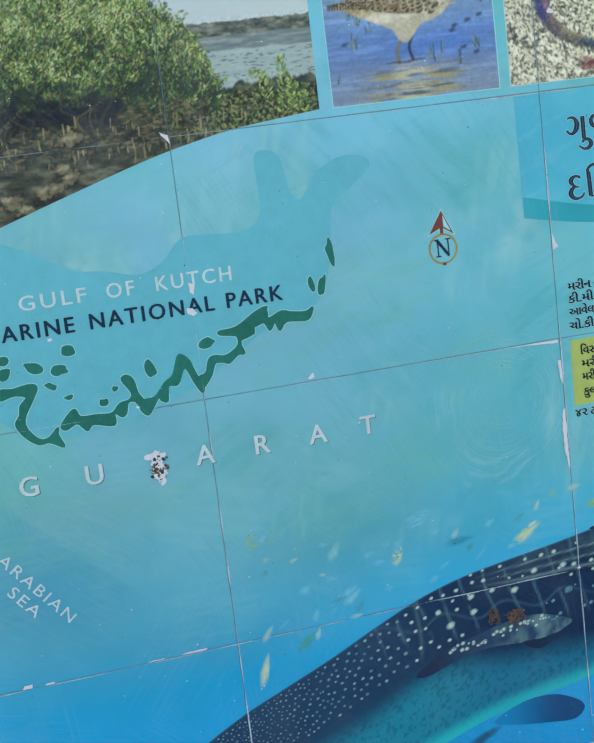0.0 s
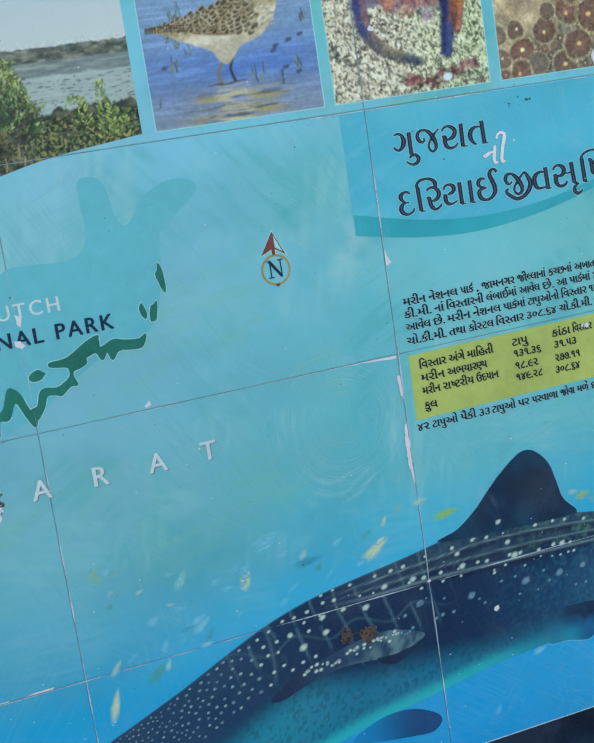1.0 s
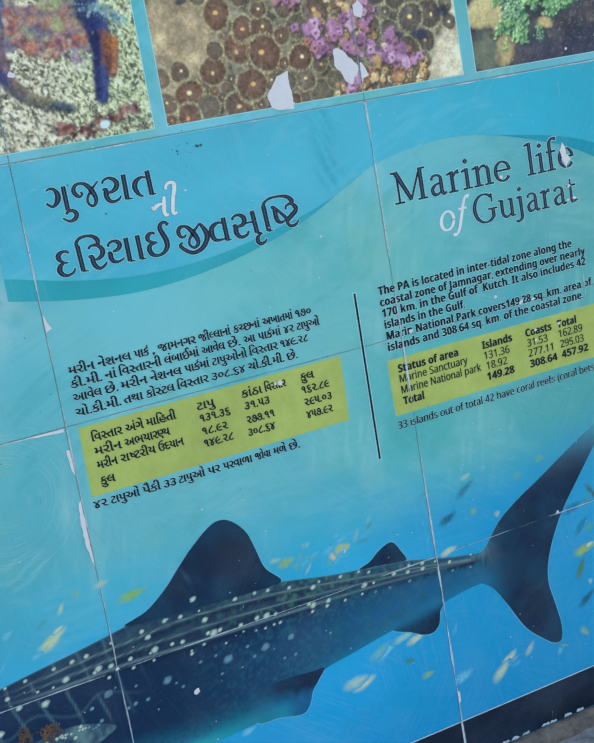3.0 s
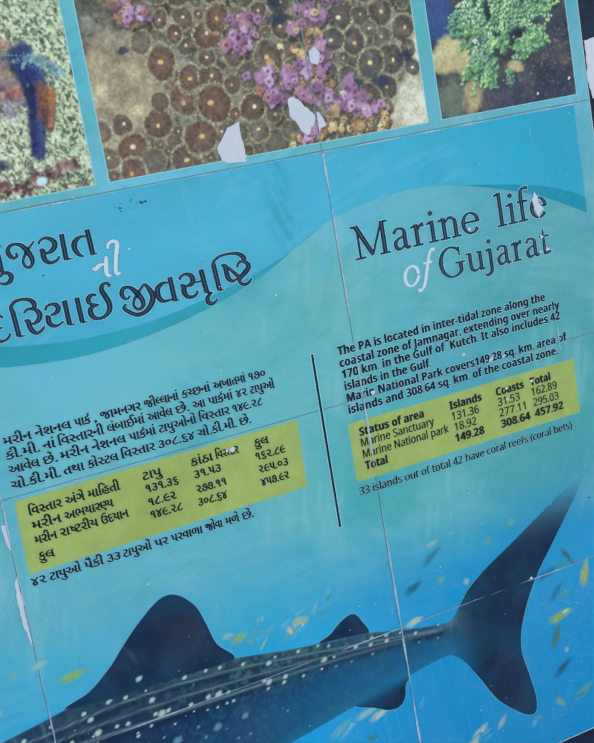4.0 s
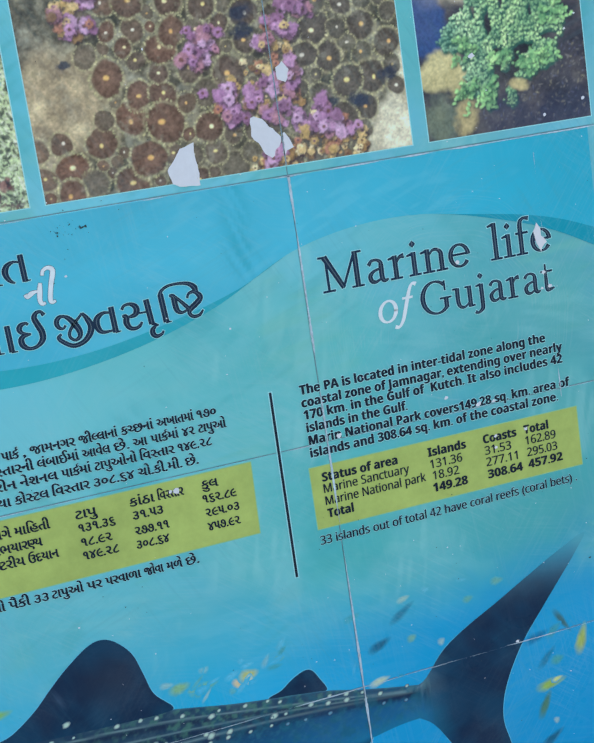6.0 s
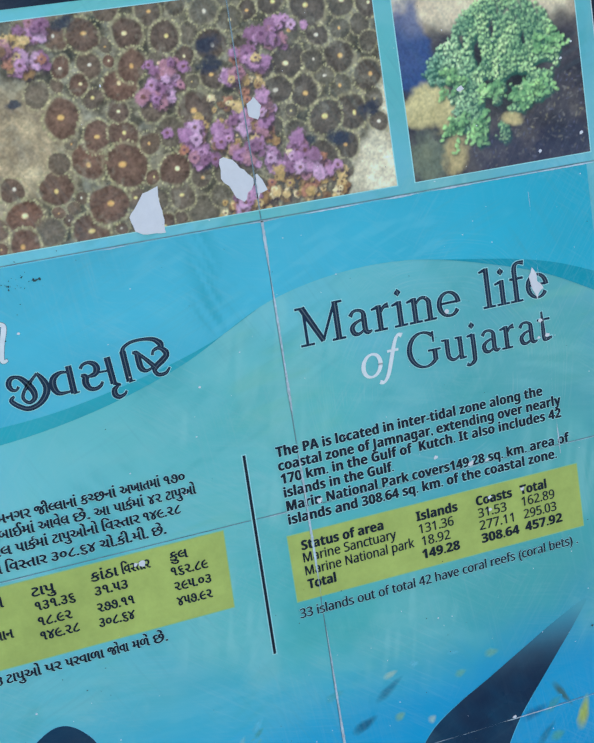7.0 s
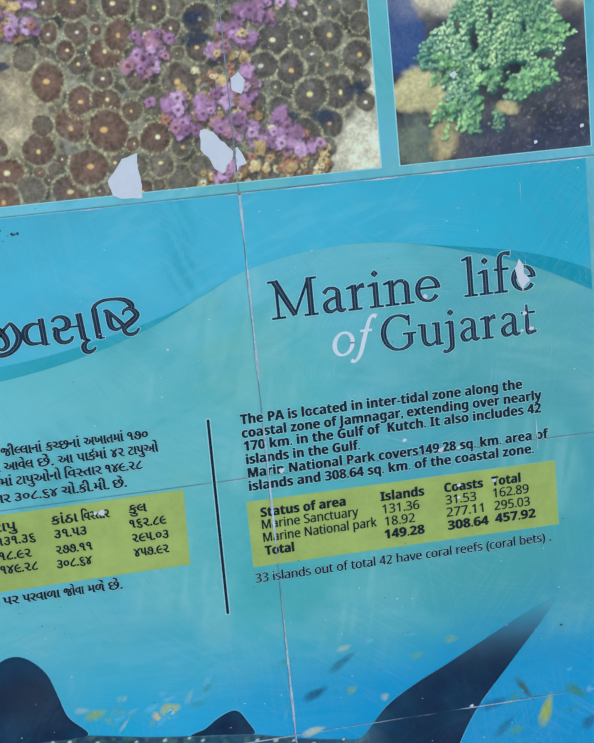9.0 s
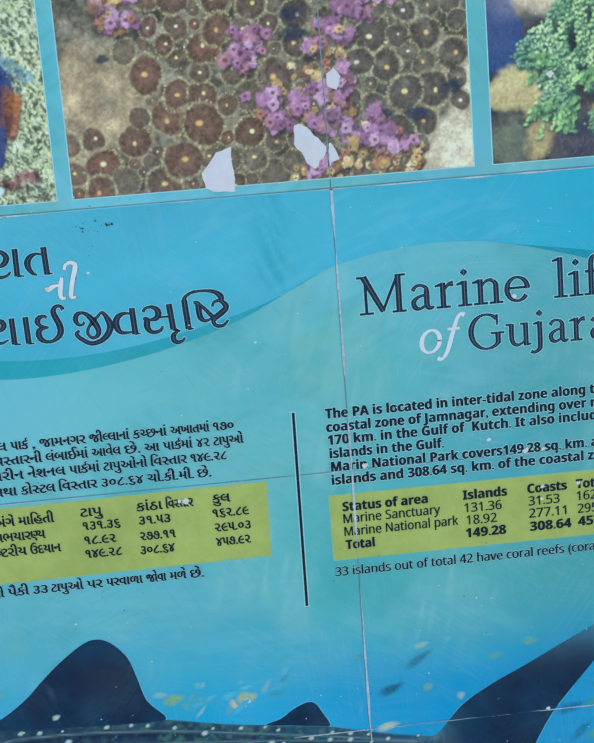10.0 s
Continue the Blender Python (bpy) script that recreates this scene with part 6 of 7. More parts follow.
def photo_green_coral():
    r = random.Random(15)
    k = Canvas(0.614, 0.830, 1.405, 1.625)
    X, Z = k.X, k.Z
    k.fill(tones(fbm(X, Z, 0.03, 5, 91) * 1.6 - 0.3, (36, 38, 50), (60, 58, 66), (92, 86, 84)))
    top = smooth(1.545, 1.575, Z + 0.03 * (fbm(X, Z, 0.03, 3, 92) - 0.5) + 0.10 * np.clip(X - 0.76, 0, 1) - 0.25 * np.clip(0.66 - X, 0, 1))
    k.fill(tones(fbm(X, Z, 0.025, 5, 93) * 1.5 - 0.2, (142, 126, 110), (182, 166, 144), (206, 194, 168)), top)
    k.fill(ink(44, 72, 122), 0.75 * smooth(1.1, 0.6, np.hypot((X - 0.632) / 0.026, (Z - 1.545) / 0.05) + 1.2 * (fbm(X, Z, 0.02, 4, 94) - 0.5)))
    k.fill(tones(fbm(X, Z, 0.012, 5, 95), (150, 138, 100), (194, 182, 138)), smooth(1.3, 0.6, np.hypot((X - 0.643) / 0.03, (Z - 1.482) / 0.024) + 1.6 * (fbm(X, Z, 0.02, 4, 96) - 0.5)))
    k.fill(tones(fbm(X, Z, 0.012, 5, 97), (74, 84, 80), (116, 120, 100)), smooth(1.3, 0.6, np.hypot((X - 0.633) / 0.03, (Z - 1.432) / 0.026) + 1.6 * (fbm(X, Z, 0.02, 4, 98) - 0.5)))
    k.fill(tones(fbm(X, Z, 0.012, 5, 99), (130, 116, 88), (176, 160, 120)), smooth(1.3, 0.6, np.hypot((X - 0.669) / 0.013, (Z - 1.432) / 0.026) + 1.4 * (fbm(X, Z, 0.015, 4, 90) - 0.5)))
    for _ in range(420):
        x, z = r.uniform(0.69, 0.826), r.uniform(1.412, 1.50)
        k.dab(x, z, r.uniform(0.0008, 0.003), r.uniform(0.0005, 0.0012), ink(*r.choice([(116, 112, 108), (92, 96, 120), (140, 132, 110), (28, 32, 52), (120, 116, 112)])), r.uniform(0, 3), 0.5, r.uniform(0.2, 0.6))
    k.fill(ink(26, 30, 36), 0.8 * smooth(1.1, 0.7, np.hypot((X - 0.735) / 0.050, (Z - 1.500) / 0.045) + 0.5 * (fbm(X, Z, 0.02, 3, 89) - 0.5)))
    # crowded knobs in lobes, lit from above, with dark hollows left between them
    lobes = ((0.738, 1.540, 0.058, 0.044), (0.765, 1.525, 0.036, 0.030), (0.705, 1.548, 0.024, 0.026), (0.684, 1.522, 0.030, 0.026), (0.660, 1.516, 0.014, 0.014), (0.690, 1.496, 0.022, 0.024), (0.764, 1.497, 0.026, 0.012),
             (0.774, 1.484, 0.012, 0.010), (0.747, 1.475, 0.015, 0.010), (0.699, 1.462, 0.009, 0.026), (0.722, 1.492, 0.010, 0.016), (0.682, 1.468, 0.010, 0.016), (0.727, 1.446, 0.006, 0.010))
    hollows = ((0.780, 1.508, 0.014, 0.006), (0.668, 1.500, 0.008, 0.008), (0.712, 1.478, 0.006, 0.016), (0.760, 1.540, 0.004, 0.010), (0.690, 1.545, 0.004, 0.012), (0.706, 1.530, 0.007, 0.016), (0.717, 1.494, 0.010, 0.013), (0.748, 1.499, 0.016, 0.008), (0.725, 1.553, 0.004, 0.014), (0.735, 1.480, 0.010, 0.010))
    knobs = []
    for cx, cz, rx, rz in lobes:
        for _ in range(int(rx * rz * 0.85e6)):
            a, d = r.uniform(0, 6.283), r.random() ** 0.5
            x, z = cx + rx * d * math.cos(a) + r.gauss(0, 0.0015), cz + rz * d * math.sin(a) + r.gauss(0, 0.0015)
            if any(math.hypot((x - hx) / hr, (z - hz) / hs) < r.uniform(0.7, 1.1) for hx, hz, hr, hs in hollows):
                continue
            knobs.append((z + r.gauss(0, 0.010), x, z))
    for _, x, z in sorted(knobs, reverse=True):
        lift = 0.62 + 2.6 * (z - 1.52) + 0.95 * (float(value_noise(np.array([x]), np.array([z]), 0.011, 5)[0]) - 0.5) + r.uniform(-0.20, 0.20)
        lift = min(max(lift, 0.0), 1.0)
        teal = 12 * smooth(0.72, 0.66, x)
        k.dab(x + 0.0010, z - 0.0020, 0.0027, 0.0024, ink(40, 78, 70), 0, 0.35, 0.50)
        k.dab(x, z, r.uniform(0.0012, 0.0020), r.uniform(0.0010, 0.0015), ink(int(84 + 104 * lift), int(124 + 92 * lift), int(96 + 60 * lift + teal)), r.uniform(0, 3), 0.3, 0.95)
    arms = [((0.690, 1.500), (0.668, 1.512)), ((0.752, 1.486), (0.780, 1.478)), ((0.740, 1.484), (0.756, 1.470)), ((0.705, 1.470), (0.700, 1.440)), ((0.690, 1.470), (0.664, 1.452)), ((0.724, 1.500), (0.716, 1.484)), ((0.782, 1.540), (0.800, 1.530))]
    for a, b in arms:
        for twig in range(7):
            u = r.uniform(0.0, 0.45)
            sx, sz = a[0] + (b[0] - a[0]) * u + r.gauss(0, 0.006), a[1] + (b[1] - a[1]) * u + r.gauss(0, 0.006)
            ex, ez = b[0] + r.gauss(0, 0.008), b[1] + r.gauss(0, 0.008)
            bend = r.gauss(0, 0.006)
            for q in range(20):
                t = (q + r.random()) / 20
                x = sx + (ex - sx) * t + bend * math.sin(3.1 * t) + r.gauss(0, 0.0016)
                z = sz + (ez - sz) * t + 0.6 * bend * math.sin(3.1 * t) + r.gauss(0, 0.0016)
                lift = 0.30 + 0.45 * t + 0.5 * (float(value_noise(np.array([x]), np.array([z]), 0.010, 5)[0]) - 0.5) + r.uniform(-0.22, 0.22)
                c = (int(66 + 104 * lift), int(112 + 96 * lift), int(80 + 62 * lift))
                k.dab(x + 0.0008, z - 0.0016, 0.0026, 0.0022, ink(30, 58, 54), 0, 0.35, 0.42)
                k.dab(x, z, r.uniform(0.0015, 0.0030), r.uniform(0.0011, 0.0019), ink(*c), r.uniform(0, 3), 0.3, 0.92)
    k.dab(0.738, 1.458, 0.012, 0.006, ink(176, 160, 118), -0.2, 0.4, 0.9, 0.4, 3)
    k.c *= 1.22
    k.grain(0.34, 0.0022, 63)
    k.fill(ink(44, 54, 84), 0.45 * smooth(1.46, 1.42, Z + 0.04 * (fbm(X, Z, 0.03, 3, 69) - 0.5)) * smooth(0.68, 0.70, X))
    layer("photo", 0.6195, 0.8250, 1.4105, 1.619, 0.0009, Y1, k.sample, MAT_PHOTO, mural, "printed photo of a green bushy coral over dark blue")


photo_mangrove()
photo_wader()
photo_pebbles()
photo_corals()
photo_green_coral()
for x0, x1 in ((-0.256, -0.05), (-0.035, 0.1725), (0.1895, 0.599), (0.6195, 0.825)):
    flat("photo_rim", [[(x0 - 0.0012, 1.4095), (x1 + 0.0012, 1.4095), (x1 + 0.0012, 1.6200), (x0 - 0.0012, 1.6200)]], Y1 / 2, MAT_HALO, mural, "pale edge line")
for x in (0.0, 0.45):
    flat("joint_line", [[(x - 0.0007, 1.411), (x + 0.0006, 1.411), (x + 0.0005, 1.6185), (x - 0.0006, 1.6185)]], Y5, MAT_GROUT, mural, "thin grey joint line")


# ---- the large printed dark-blue streamlined shape ----
def ink_mesh(name, outline, y, paint, parent, label="", material=None):
    """A filled outline whose ink follows paint(X, Z)."""
    bm = bmesh.new()
    vs = [bm.verts.new((float(p[0]), y, float(p[1]))) for p in outline]
    bmesh.ops.triangle_fill(bm, edges=[bm.edges.new((vs[i], vs[(i + 1) % len(vs)])) for i in range(len(vs))], use_beauty=True, normal=(0, -1, 0))
    bmesh.ops.subdivide_edges(bm, edges=[e for e in bm.edges if e.calc_length() > 0.012], cuts=3, use_grid_fill=True)
    bmesh.ops.triangulate(bm, faces=bm.faces[:])
    ob = part(name, bm, material or MAT_SHAPE, parent, label)
    me = ob.data
    co = np.zeros(len(me.vertices) * 3, np.float32)
    me.vertices.foreach_get("co", co)
    co = co.reshape(-1, 3)
    a = me.color_attributes.new("ink", "FLOAT_COLOR", "POINT")
    c = np.asarray(paint(co[:, 0].astype(float), co[:, 2].astype(float)))
    a.data.foreach_set("color", np.c_[c, np.ones(len(c))].astype(np.float32).ravel())
    return ob


BACK = curve_at([(-0.60, 0.618), (-0.55, 0.655), (-0.502, 0.684), (-0.451, 0.710), (-0.401, 0.730), (-0.338, 0.755), (-0.273, 0.784), (-0.221, 0.805), (-0.169, 0.820), (-0.104, 0.831),
                 (-0.044, 0.839), (0.025, 0.850), (0.060, 0.857), (0.130, 0.852), (0.230, 0.837), (0.296, 0.824), (0.345, 0.817), (0.402, 0.809), (0.450, 0.797), (0.508, 0.785), (0.560, 0.776), (0.600, 0.768)])
KEEL = curve_at([(-0.60, 0.560), (-0.40, 0.568), (-0.25, 0.595), (-0.123, 0.632), (-0.055, 0.643), (-0.004, 0.650), (0.036, 0.657), (0.071, 0.663), (0.132, 0.668), (0.167, 0.671), (0.211, 0.684), (0.266, 0.706),
                 (0.304, 0.712), (0.365, 0.722), (0.410, 0.728), (0.452, 0.734), (0.493, 0.740), (0.540, 0.740), (0.600, 0.735)])
SHADE = curve_at([(-0.60, 0.590), (-0.45, 0.615), (-0.365, 0.646), (-0.305, 0.666), (-0.234, 0.700), (-0.200, 0.712), (-0.10, 0.706), (0.0, 0.702), (0.10, 0.696), (0.20, 0.702), (0.266, 0.716), (0.365, 0.731),
                  (0.45, 0.744), (0.60, 0.748)])
RIDGE = curve_at([(-0.30, 0.792), (-0.213, 0.806), (-0.076, 0.803), (0.0, 0.8035), (0.121, 0.799), (0.228, 0.795), (0.339, 0.791), (0.50, 0.777), (0.60, 0.768)])
RIDGE2 = curve_at([(-0.20, 0.812), (-0.001, 0.828), (0.093, 0.833), (0.197, 0.827), (0.345, 0.806), (0.50, 0.7805)])


def body_ink(X, Z):
    top, keel, shade = BACK(X), KEEL(X), SHADE(X)
    c = mix(np.broadcast_to(ink(8, 44, 76), (*X.shape, 3)), np.broadcast_to(ink(24, 86, 126), (*X.shape, 3)), smooth(0.02, 0.40, X) * smooth(0.806, 0.745, Z) + 0.35 * smooth(0.2, 0.45, X))
    back = smooth(0.0, 0.012, Z - RIDGE(X)) * smooth(-0.18, 0.02, X)
    c = mix(c, np.broadcast_to(ink(50, 78, 96), c.shape), 0.95 * back * (0.35 + 0.65 * smooth(0.38, 0.68, fbm(X, Z * 1.6, 0.014, 4, 101))))
    c = mix(c, np.broadcast_to(ink(34, 54, 84), c.shape), 0.6 * smooth(-0.15, -0.30, X) * smooth(0.02, 0.0, top - Z - 0.03))
    c = mix(c, np.broadcast_to(ink(34, 72, 102), c.shape), 0.75 * smooth(-0.10, -0.36, X) * (0.6 + 0.4 * fbm(X, Z, 0.02, 3, 112)))
    # pale curved bars crossing the flank between the spots, joined by faint loops
    sway = 0.012 * (fbm(X, Z, 0.05, 3, 7) - 0.5) + 0.25 * (Z - 0.79)
    phase = (X + sway) / 0.031
    line = abs(phase - np.round(phase)) * 0.031
    span = smooth(0.05, -0.02, X) * smooth(-0.33, -0.24, X) * smooth(0.735, 0.755, Z)
    c = mix(c, np.broadcast_to(ink(86, 124, 138), c.shape), 0.60 * np.exp(-(line / 0.0016) ** 2) * span * smooth(0.30, 0.55, fbm(X, Z, 0.022, 3, 109)))
    loops = abs(np.sin((X * 0.8 + 0.3 * Z) * 95) * 0.008 - (Z - 0.778) - 0.006)
    c = mix(c, np.broadcast_to(ink(80, 118, 132), c.shape), 0.40 * np.exp(-(loops / 0.0014) ** 2) * span)
    collar = np.exp(-((X + 0.222 + 0.10 * (Z - 0.78) + 2.5 * (Z - 0.775) ** 2) / 0.0022) ** 2) * smooth(0.72, 0.74, Z)
    c = mix(c, np.broadcast_to(ink(78, 108, 122), c.shape), 0.6 * collar)
    for f, w, s in ((RIDGE, 0.0016, 0.75), (RIDGE2, 0.0010, 0.75), (lambda x: 0.5 * RIDGE(x) + 0.5 * RIDGE2(x), 0.0010, 0.6)):
        c = mix(c, np.broadcast_to(ink(124, 152, 156), c.shape), s * np.exp(-((Z - f(X)) / w) ** 2) * smooth(-0.16, -0.05, X))
        c = mix(c, np.broadcast_to(ink(8, 20, 48), c.shape), 0.5 * np.exp(-((Z - f(X) + 0.005) / 0.0035) ** 2) * smooth(-0.10, 0.02, X))
    c = mix(c, np.broadcast_to(ink(28, 92, 112), c.shape), 0.6 * smooth(0.45, 0.68, fbm(X, Z, 0.010, 4, 107)) * smooth(0.16, 0.34, X))
    c = mix(c, np.broadcast_to(ink(74, 120, 108), c.shape), 0.65 * smooth(0.5, 0.7, fbm(X, Z, 0.006, 3, 108)) * back * smooth(0.05, 0.25, X))
    speckle = smooth(0.50, 0.72, fbm(X, Z, 0.004, 3, 115)) * smooth(0.03, 0.2, X) * smooth(0.0, -0.01, Z - RIDGE(X))
    c = mix(c, np.broadcast_to(ink(40, 104, 128), c.shape), 0.45 * speckle)
    under = smooth(0.018, -0.030, Z - shade + 0.006 * smooth(0.15, 0.3, X))
    pale = mix(np.broadcast_to(ink(28, 112, 142), c.shape), np.broadcast_to(ink(40, 170, 180), c.shape), smooth(0.024, 0.004, Z - keel) * smooth(0.22, 0.02, X) + 0.25 * smooth(-0.10, -0.25, X))
    pale = mix(pale, np.broadcast_to(ink(22, 132, 166), c.shape), smooth(0.18, 0.32, X))
    speck = smooth(0.62, 0.74, value_noise(X, Z, 0.0035, 105)) * smooth(0.0, 0.03, Z - keel)
    c = mix(c, pale * (1 - 0.30 * speck)[..., None], under)
    rim = np.exp(-((top - Z) / 0.0012) ** 2)
    return mix(c, np.broadcast_to(ink(90, 150, 176), c.shape), 0.35 * rim)


layer("silhouette", -0.60, 0.585, KEEL, BACK, 0.0022, Y1, body_ink, MAT_SHAPE, mural, "long dark-blue spotted streamlined printed shape")


MAT_RIM = plain_material("pale_blue_rim_ink", tuple(ink(96, 178, 210)), 0.4, 0.15, 200, 0.0)


def fin(name, pts, paint, y=Y2, label="", steps=6):
    line = np.array(spline(pts, steps))
    fade = 0.0010 * (smooth(0.535, 0.560, line[:, :1]) if name == "tail_fin" else 1.0) * smooth(0.71, 0.66, line[:, :1]) * smooth(0.86, 0.80, line[:, 1:] - 0.1 * (line[:, :1] < 0.45))
    if name in ("tall_fin", "small_fin", "tail_fin", "rear_fin", "hind_fin"):
        flat(name + "_rim", [grown(line, fade)], Y1 / 2, MAT_RIM, mural, "thin pale-blue rim")
    return ink_mesh(name, spline(pts, steps), y, paint, mural, label)


def navy(X, Z):
    return mix(np.broadcast_to(ink(4, 40, 68), (*X.shape, 3)), np.broadcast_to(ink(16, 58, 86), (*X.shape, 3)), smooth(0.3, 0.75, fbm(X, Z, 0.03, 4, 111)))


def tall_ink(X, Z):
    c = navy(X, Z)
    # warm reflection in the glaze, painted as a brownish tint mid-fin
    c = mix(c, np.broadcast_to(ink(44, 46, 60), c.shape), 0.55 * np.exp(-((X - 0.165) / 0.035) ** 2 - ((Z - 0.890) / 0.030) ** 2))
    for x, z in ((0.105, 0.885), (0.139, 0.862), (0.168, 0.898), (0.186, 0.872), (0.130, 0.912), (0.196, 0.855)):
        c = mix(c, np.broadcast_to(ink(70, 96, 122), c.shape), 0.5 * np.exp(-((X - x) ** 2 + (Z - z) ** 2) / 0.0028 ** 2))
    return c


def tail_ink(X, Z):
    c = navy(X, Z)
    c = mix(c, np.broadcast_to(ink(70, 98, 116), c.shape), 0.75 * smooth(0.835, 0.905, Z))
    c = mix(body_ink(X, np.clip(Z, KEEL(X) + 0.001, BACK(X) - 0.001)), c, smooth(0.508, 0.560, X))
    return mix(c, sea_ground(X, Z), 0.98 * smooth(0.862, 0.932, Z + 0.10 * (X - 0.70)))


def tip_ink(X, Z):
    c = mix(navy(X, Z), np.broadcast_to(ink(16, 92, 136), (*X.shape, 3)), smooth(0.004, -0.006, Z - 0.690 + 0.06 * (X - 0.20)))
    c = mix(c, np.broadcast_to(ink(30, 140, 164), c.shape), smooth(0.690, 0.672, Z) * smooth(0.222, 0.190, X))
    return mix(body_ink(X, np.maximum(Z, KEEL(X) + 0.001)), c, smooth(0.166, 0.205, X))


def rear_ink(X, Z):
    return mix(navy(X, Z), body_ink(X, np.maximum(Z, KEEL(X) + 0.004)), smooth(0.718, 0.736, Z - 0.14 * (X - 0.42)))


def paddle_ink(X, Z):
    c = mix(np.broadcast_to(ink(34, 62, 92), (*X.shape, 3)), np.broadcast_to(ink(98, 130, 136), (*X.shape, 3)), smooth(-0.16, -0.05, X) * smooth(0.3, 0.7, fbm(X, Z, 0.012, 4, 113)))
    return mix(c, np.broadcast_to(ink(26, 44, 74), c.shape), smooth(-0.16, -0.21, X))


def low_ink(X, Z):
    return mix(np.broadcast_to(ink(18, 72, 118), (*X.shape, 3)), np.broadcast_to(ink(14, 130, 182), (*X.shape, 3)), smooth(-0.04, -0.13, X))


fin("tall_fin", [(0.020, 0.849), (0.049, 0.859), (0.077, 0.878), (0.098, 0.898), (0.118, 0.916), (0.145, 0.935), (0.162, 0.939), (0.177, 0.932), (0.192, 0.914), (0.200, 0.889), (0.208, 0.862), (0.2265, 0.8405),
                 (0.213, 0.8365), (0.170, 0.838), (0.10, 0.842)], tall_ink, Y1 - 0.00004, "tall rounded navy fin shape")
fin("small_fin", [(0.336, 0.8185), (0.352, 0.824), (0.367, 0.834), (0.382, 0.840), (0.391, 0.838), (0.398, 0.827), (0.406, 0.810), (0.393, 0.8105), (0.365, 0.8145)], navy, Y1 - 0.00004, "small navy fin shape")
fin("tail_fin", [(0.500, 0.785), (0.524, 0.785), (0.555, 0.817), (0.589, 0.838), (0.627, 0.856), (0.677, 0.881), (0.716, 0.900), (0.758, 0.917), (0.741, 0.892), (0.718, 0.866), (0.694, 0.839), (0.661, 0.801), (0.639, 0.766), (0.626, 0.735), (0.622, 0.706), (0.628, 0.675), (0.634, 0.640), (0.631, 0.618), (0.618, 0.617), (0.600, 0.630), (0.574, 0.656), (0.550, 0.698), (0.530, 0.729), (0.502, 0.751), (0.515, 0.768)], tail_ink, Y1 - 0.00006, "dark forked tail shape")
fin("rear_fin", [(0.369, 0.723), (0.396, 0.733), (0.421, 0.737), (0.452, 0.7355), (0.444, 0.724), (0.440, 0.708), (0.430, 0.699), (0.415, 0.700), (0.394, 0.711)], rear_ink, Y1 - 0.00004, "small navy fin shape")
fin("hind_fin", [(0.167, 0.704), (0.185, 0.712), (0.216, 0.712), (0.244, 0.709), (0.263, 0.7075), (0.253, 0.695), (0.242, 0.683), (0.236, 0.669), (0.227, 0.659), (0.214, 0.659), (0.191, 0.665), (0.160, 0.670)], tip_ink, Y1 - 0.00004, "dark fin shape with a paler foot")
fin("paddle_fin", [(-0.232, 0.708), (-0.197, 0.729), (-0.154, 0.741), (-0.105, 0.751), (-0.062, 0.752), (-0.017, 0.736), (-0.027, 0.726), (-0.056, 0.718), (-0.088, 0.719), (-0.130, 0.722), (-0.173, 0.716), (-0.216, 0.703)], paddle_ink, Y1 - 0.00008, "grey spotted paddle fin shape")
flat("fin_shadow", [spline([(-0.085, 0.720), (-0.060, 0.719), (-0.035, 0.722), (-0.046, 0.712), (-0.062, 0.706), (-0.078, 0.711)], 5)], Y1 - 0.00010, MAT_INK_DARK, mural, "dark notch")
fin("low_fin", [(-0.135, 0.620), (-0.110, 0.634), (-0.078, 0.641), (-0.045, 0.638), (-0.016, 0.624), (-0.008, 0.611), (-0.023, 0.599), (-0.056, 0.602), (-0.104, 0.610)], low_ink, Y1 - 0.00004, "blue lower fin shape")


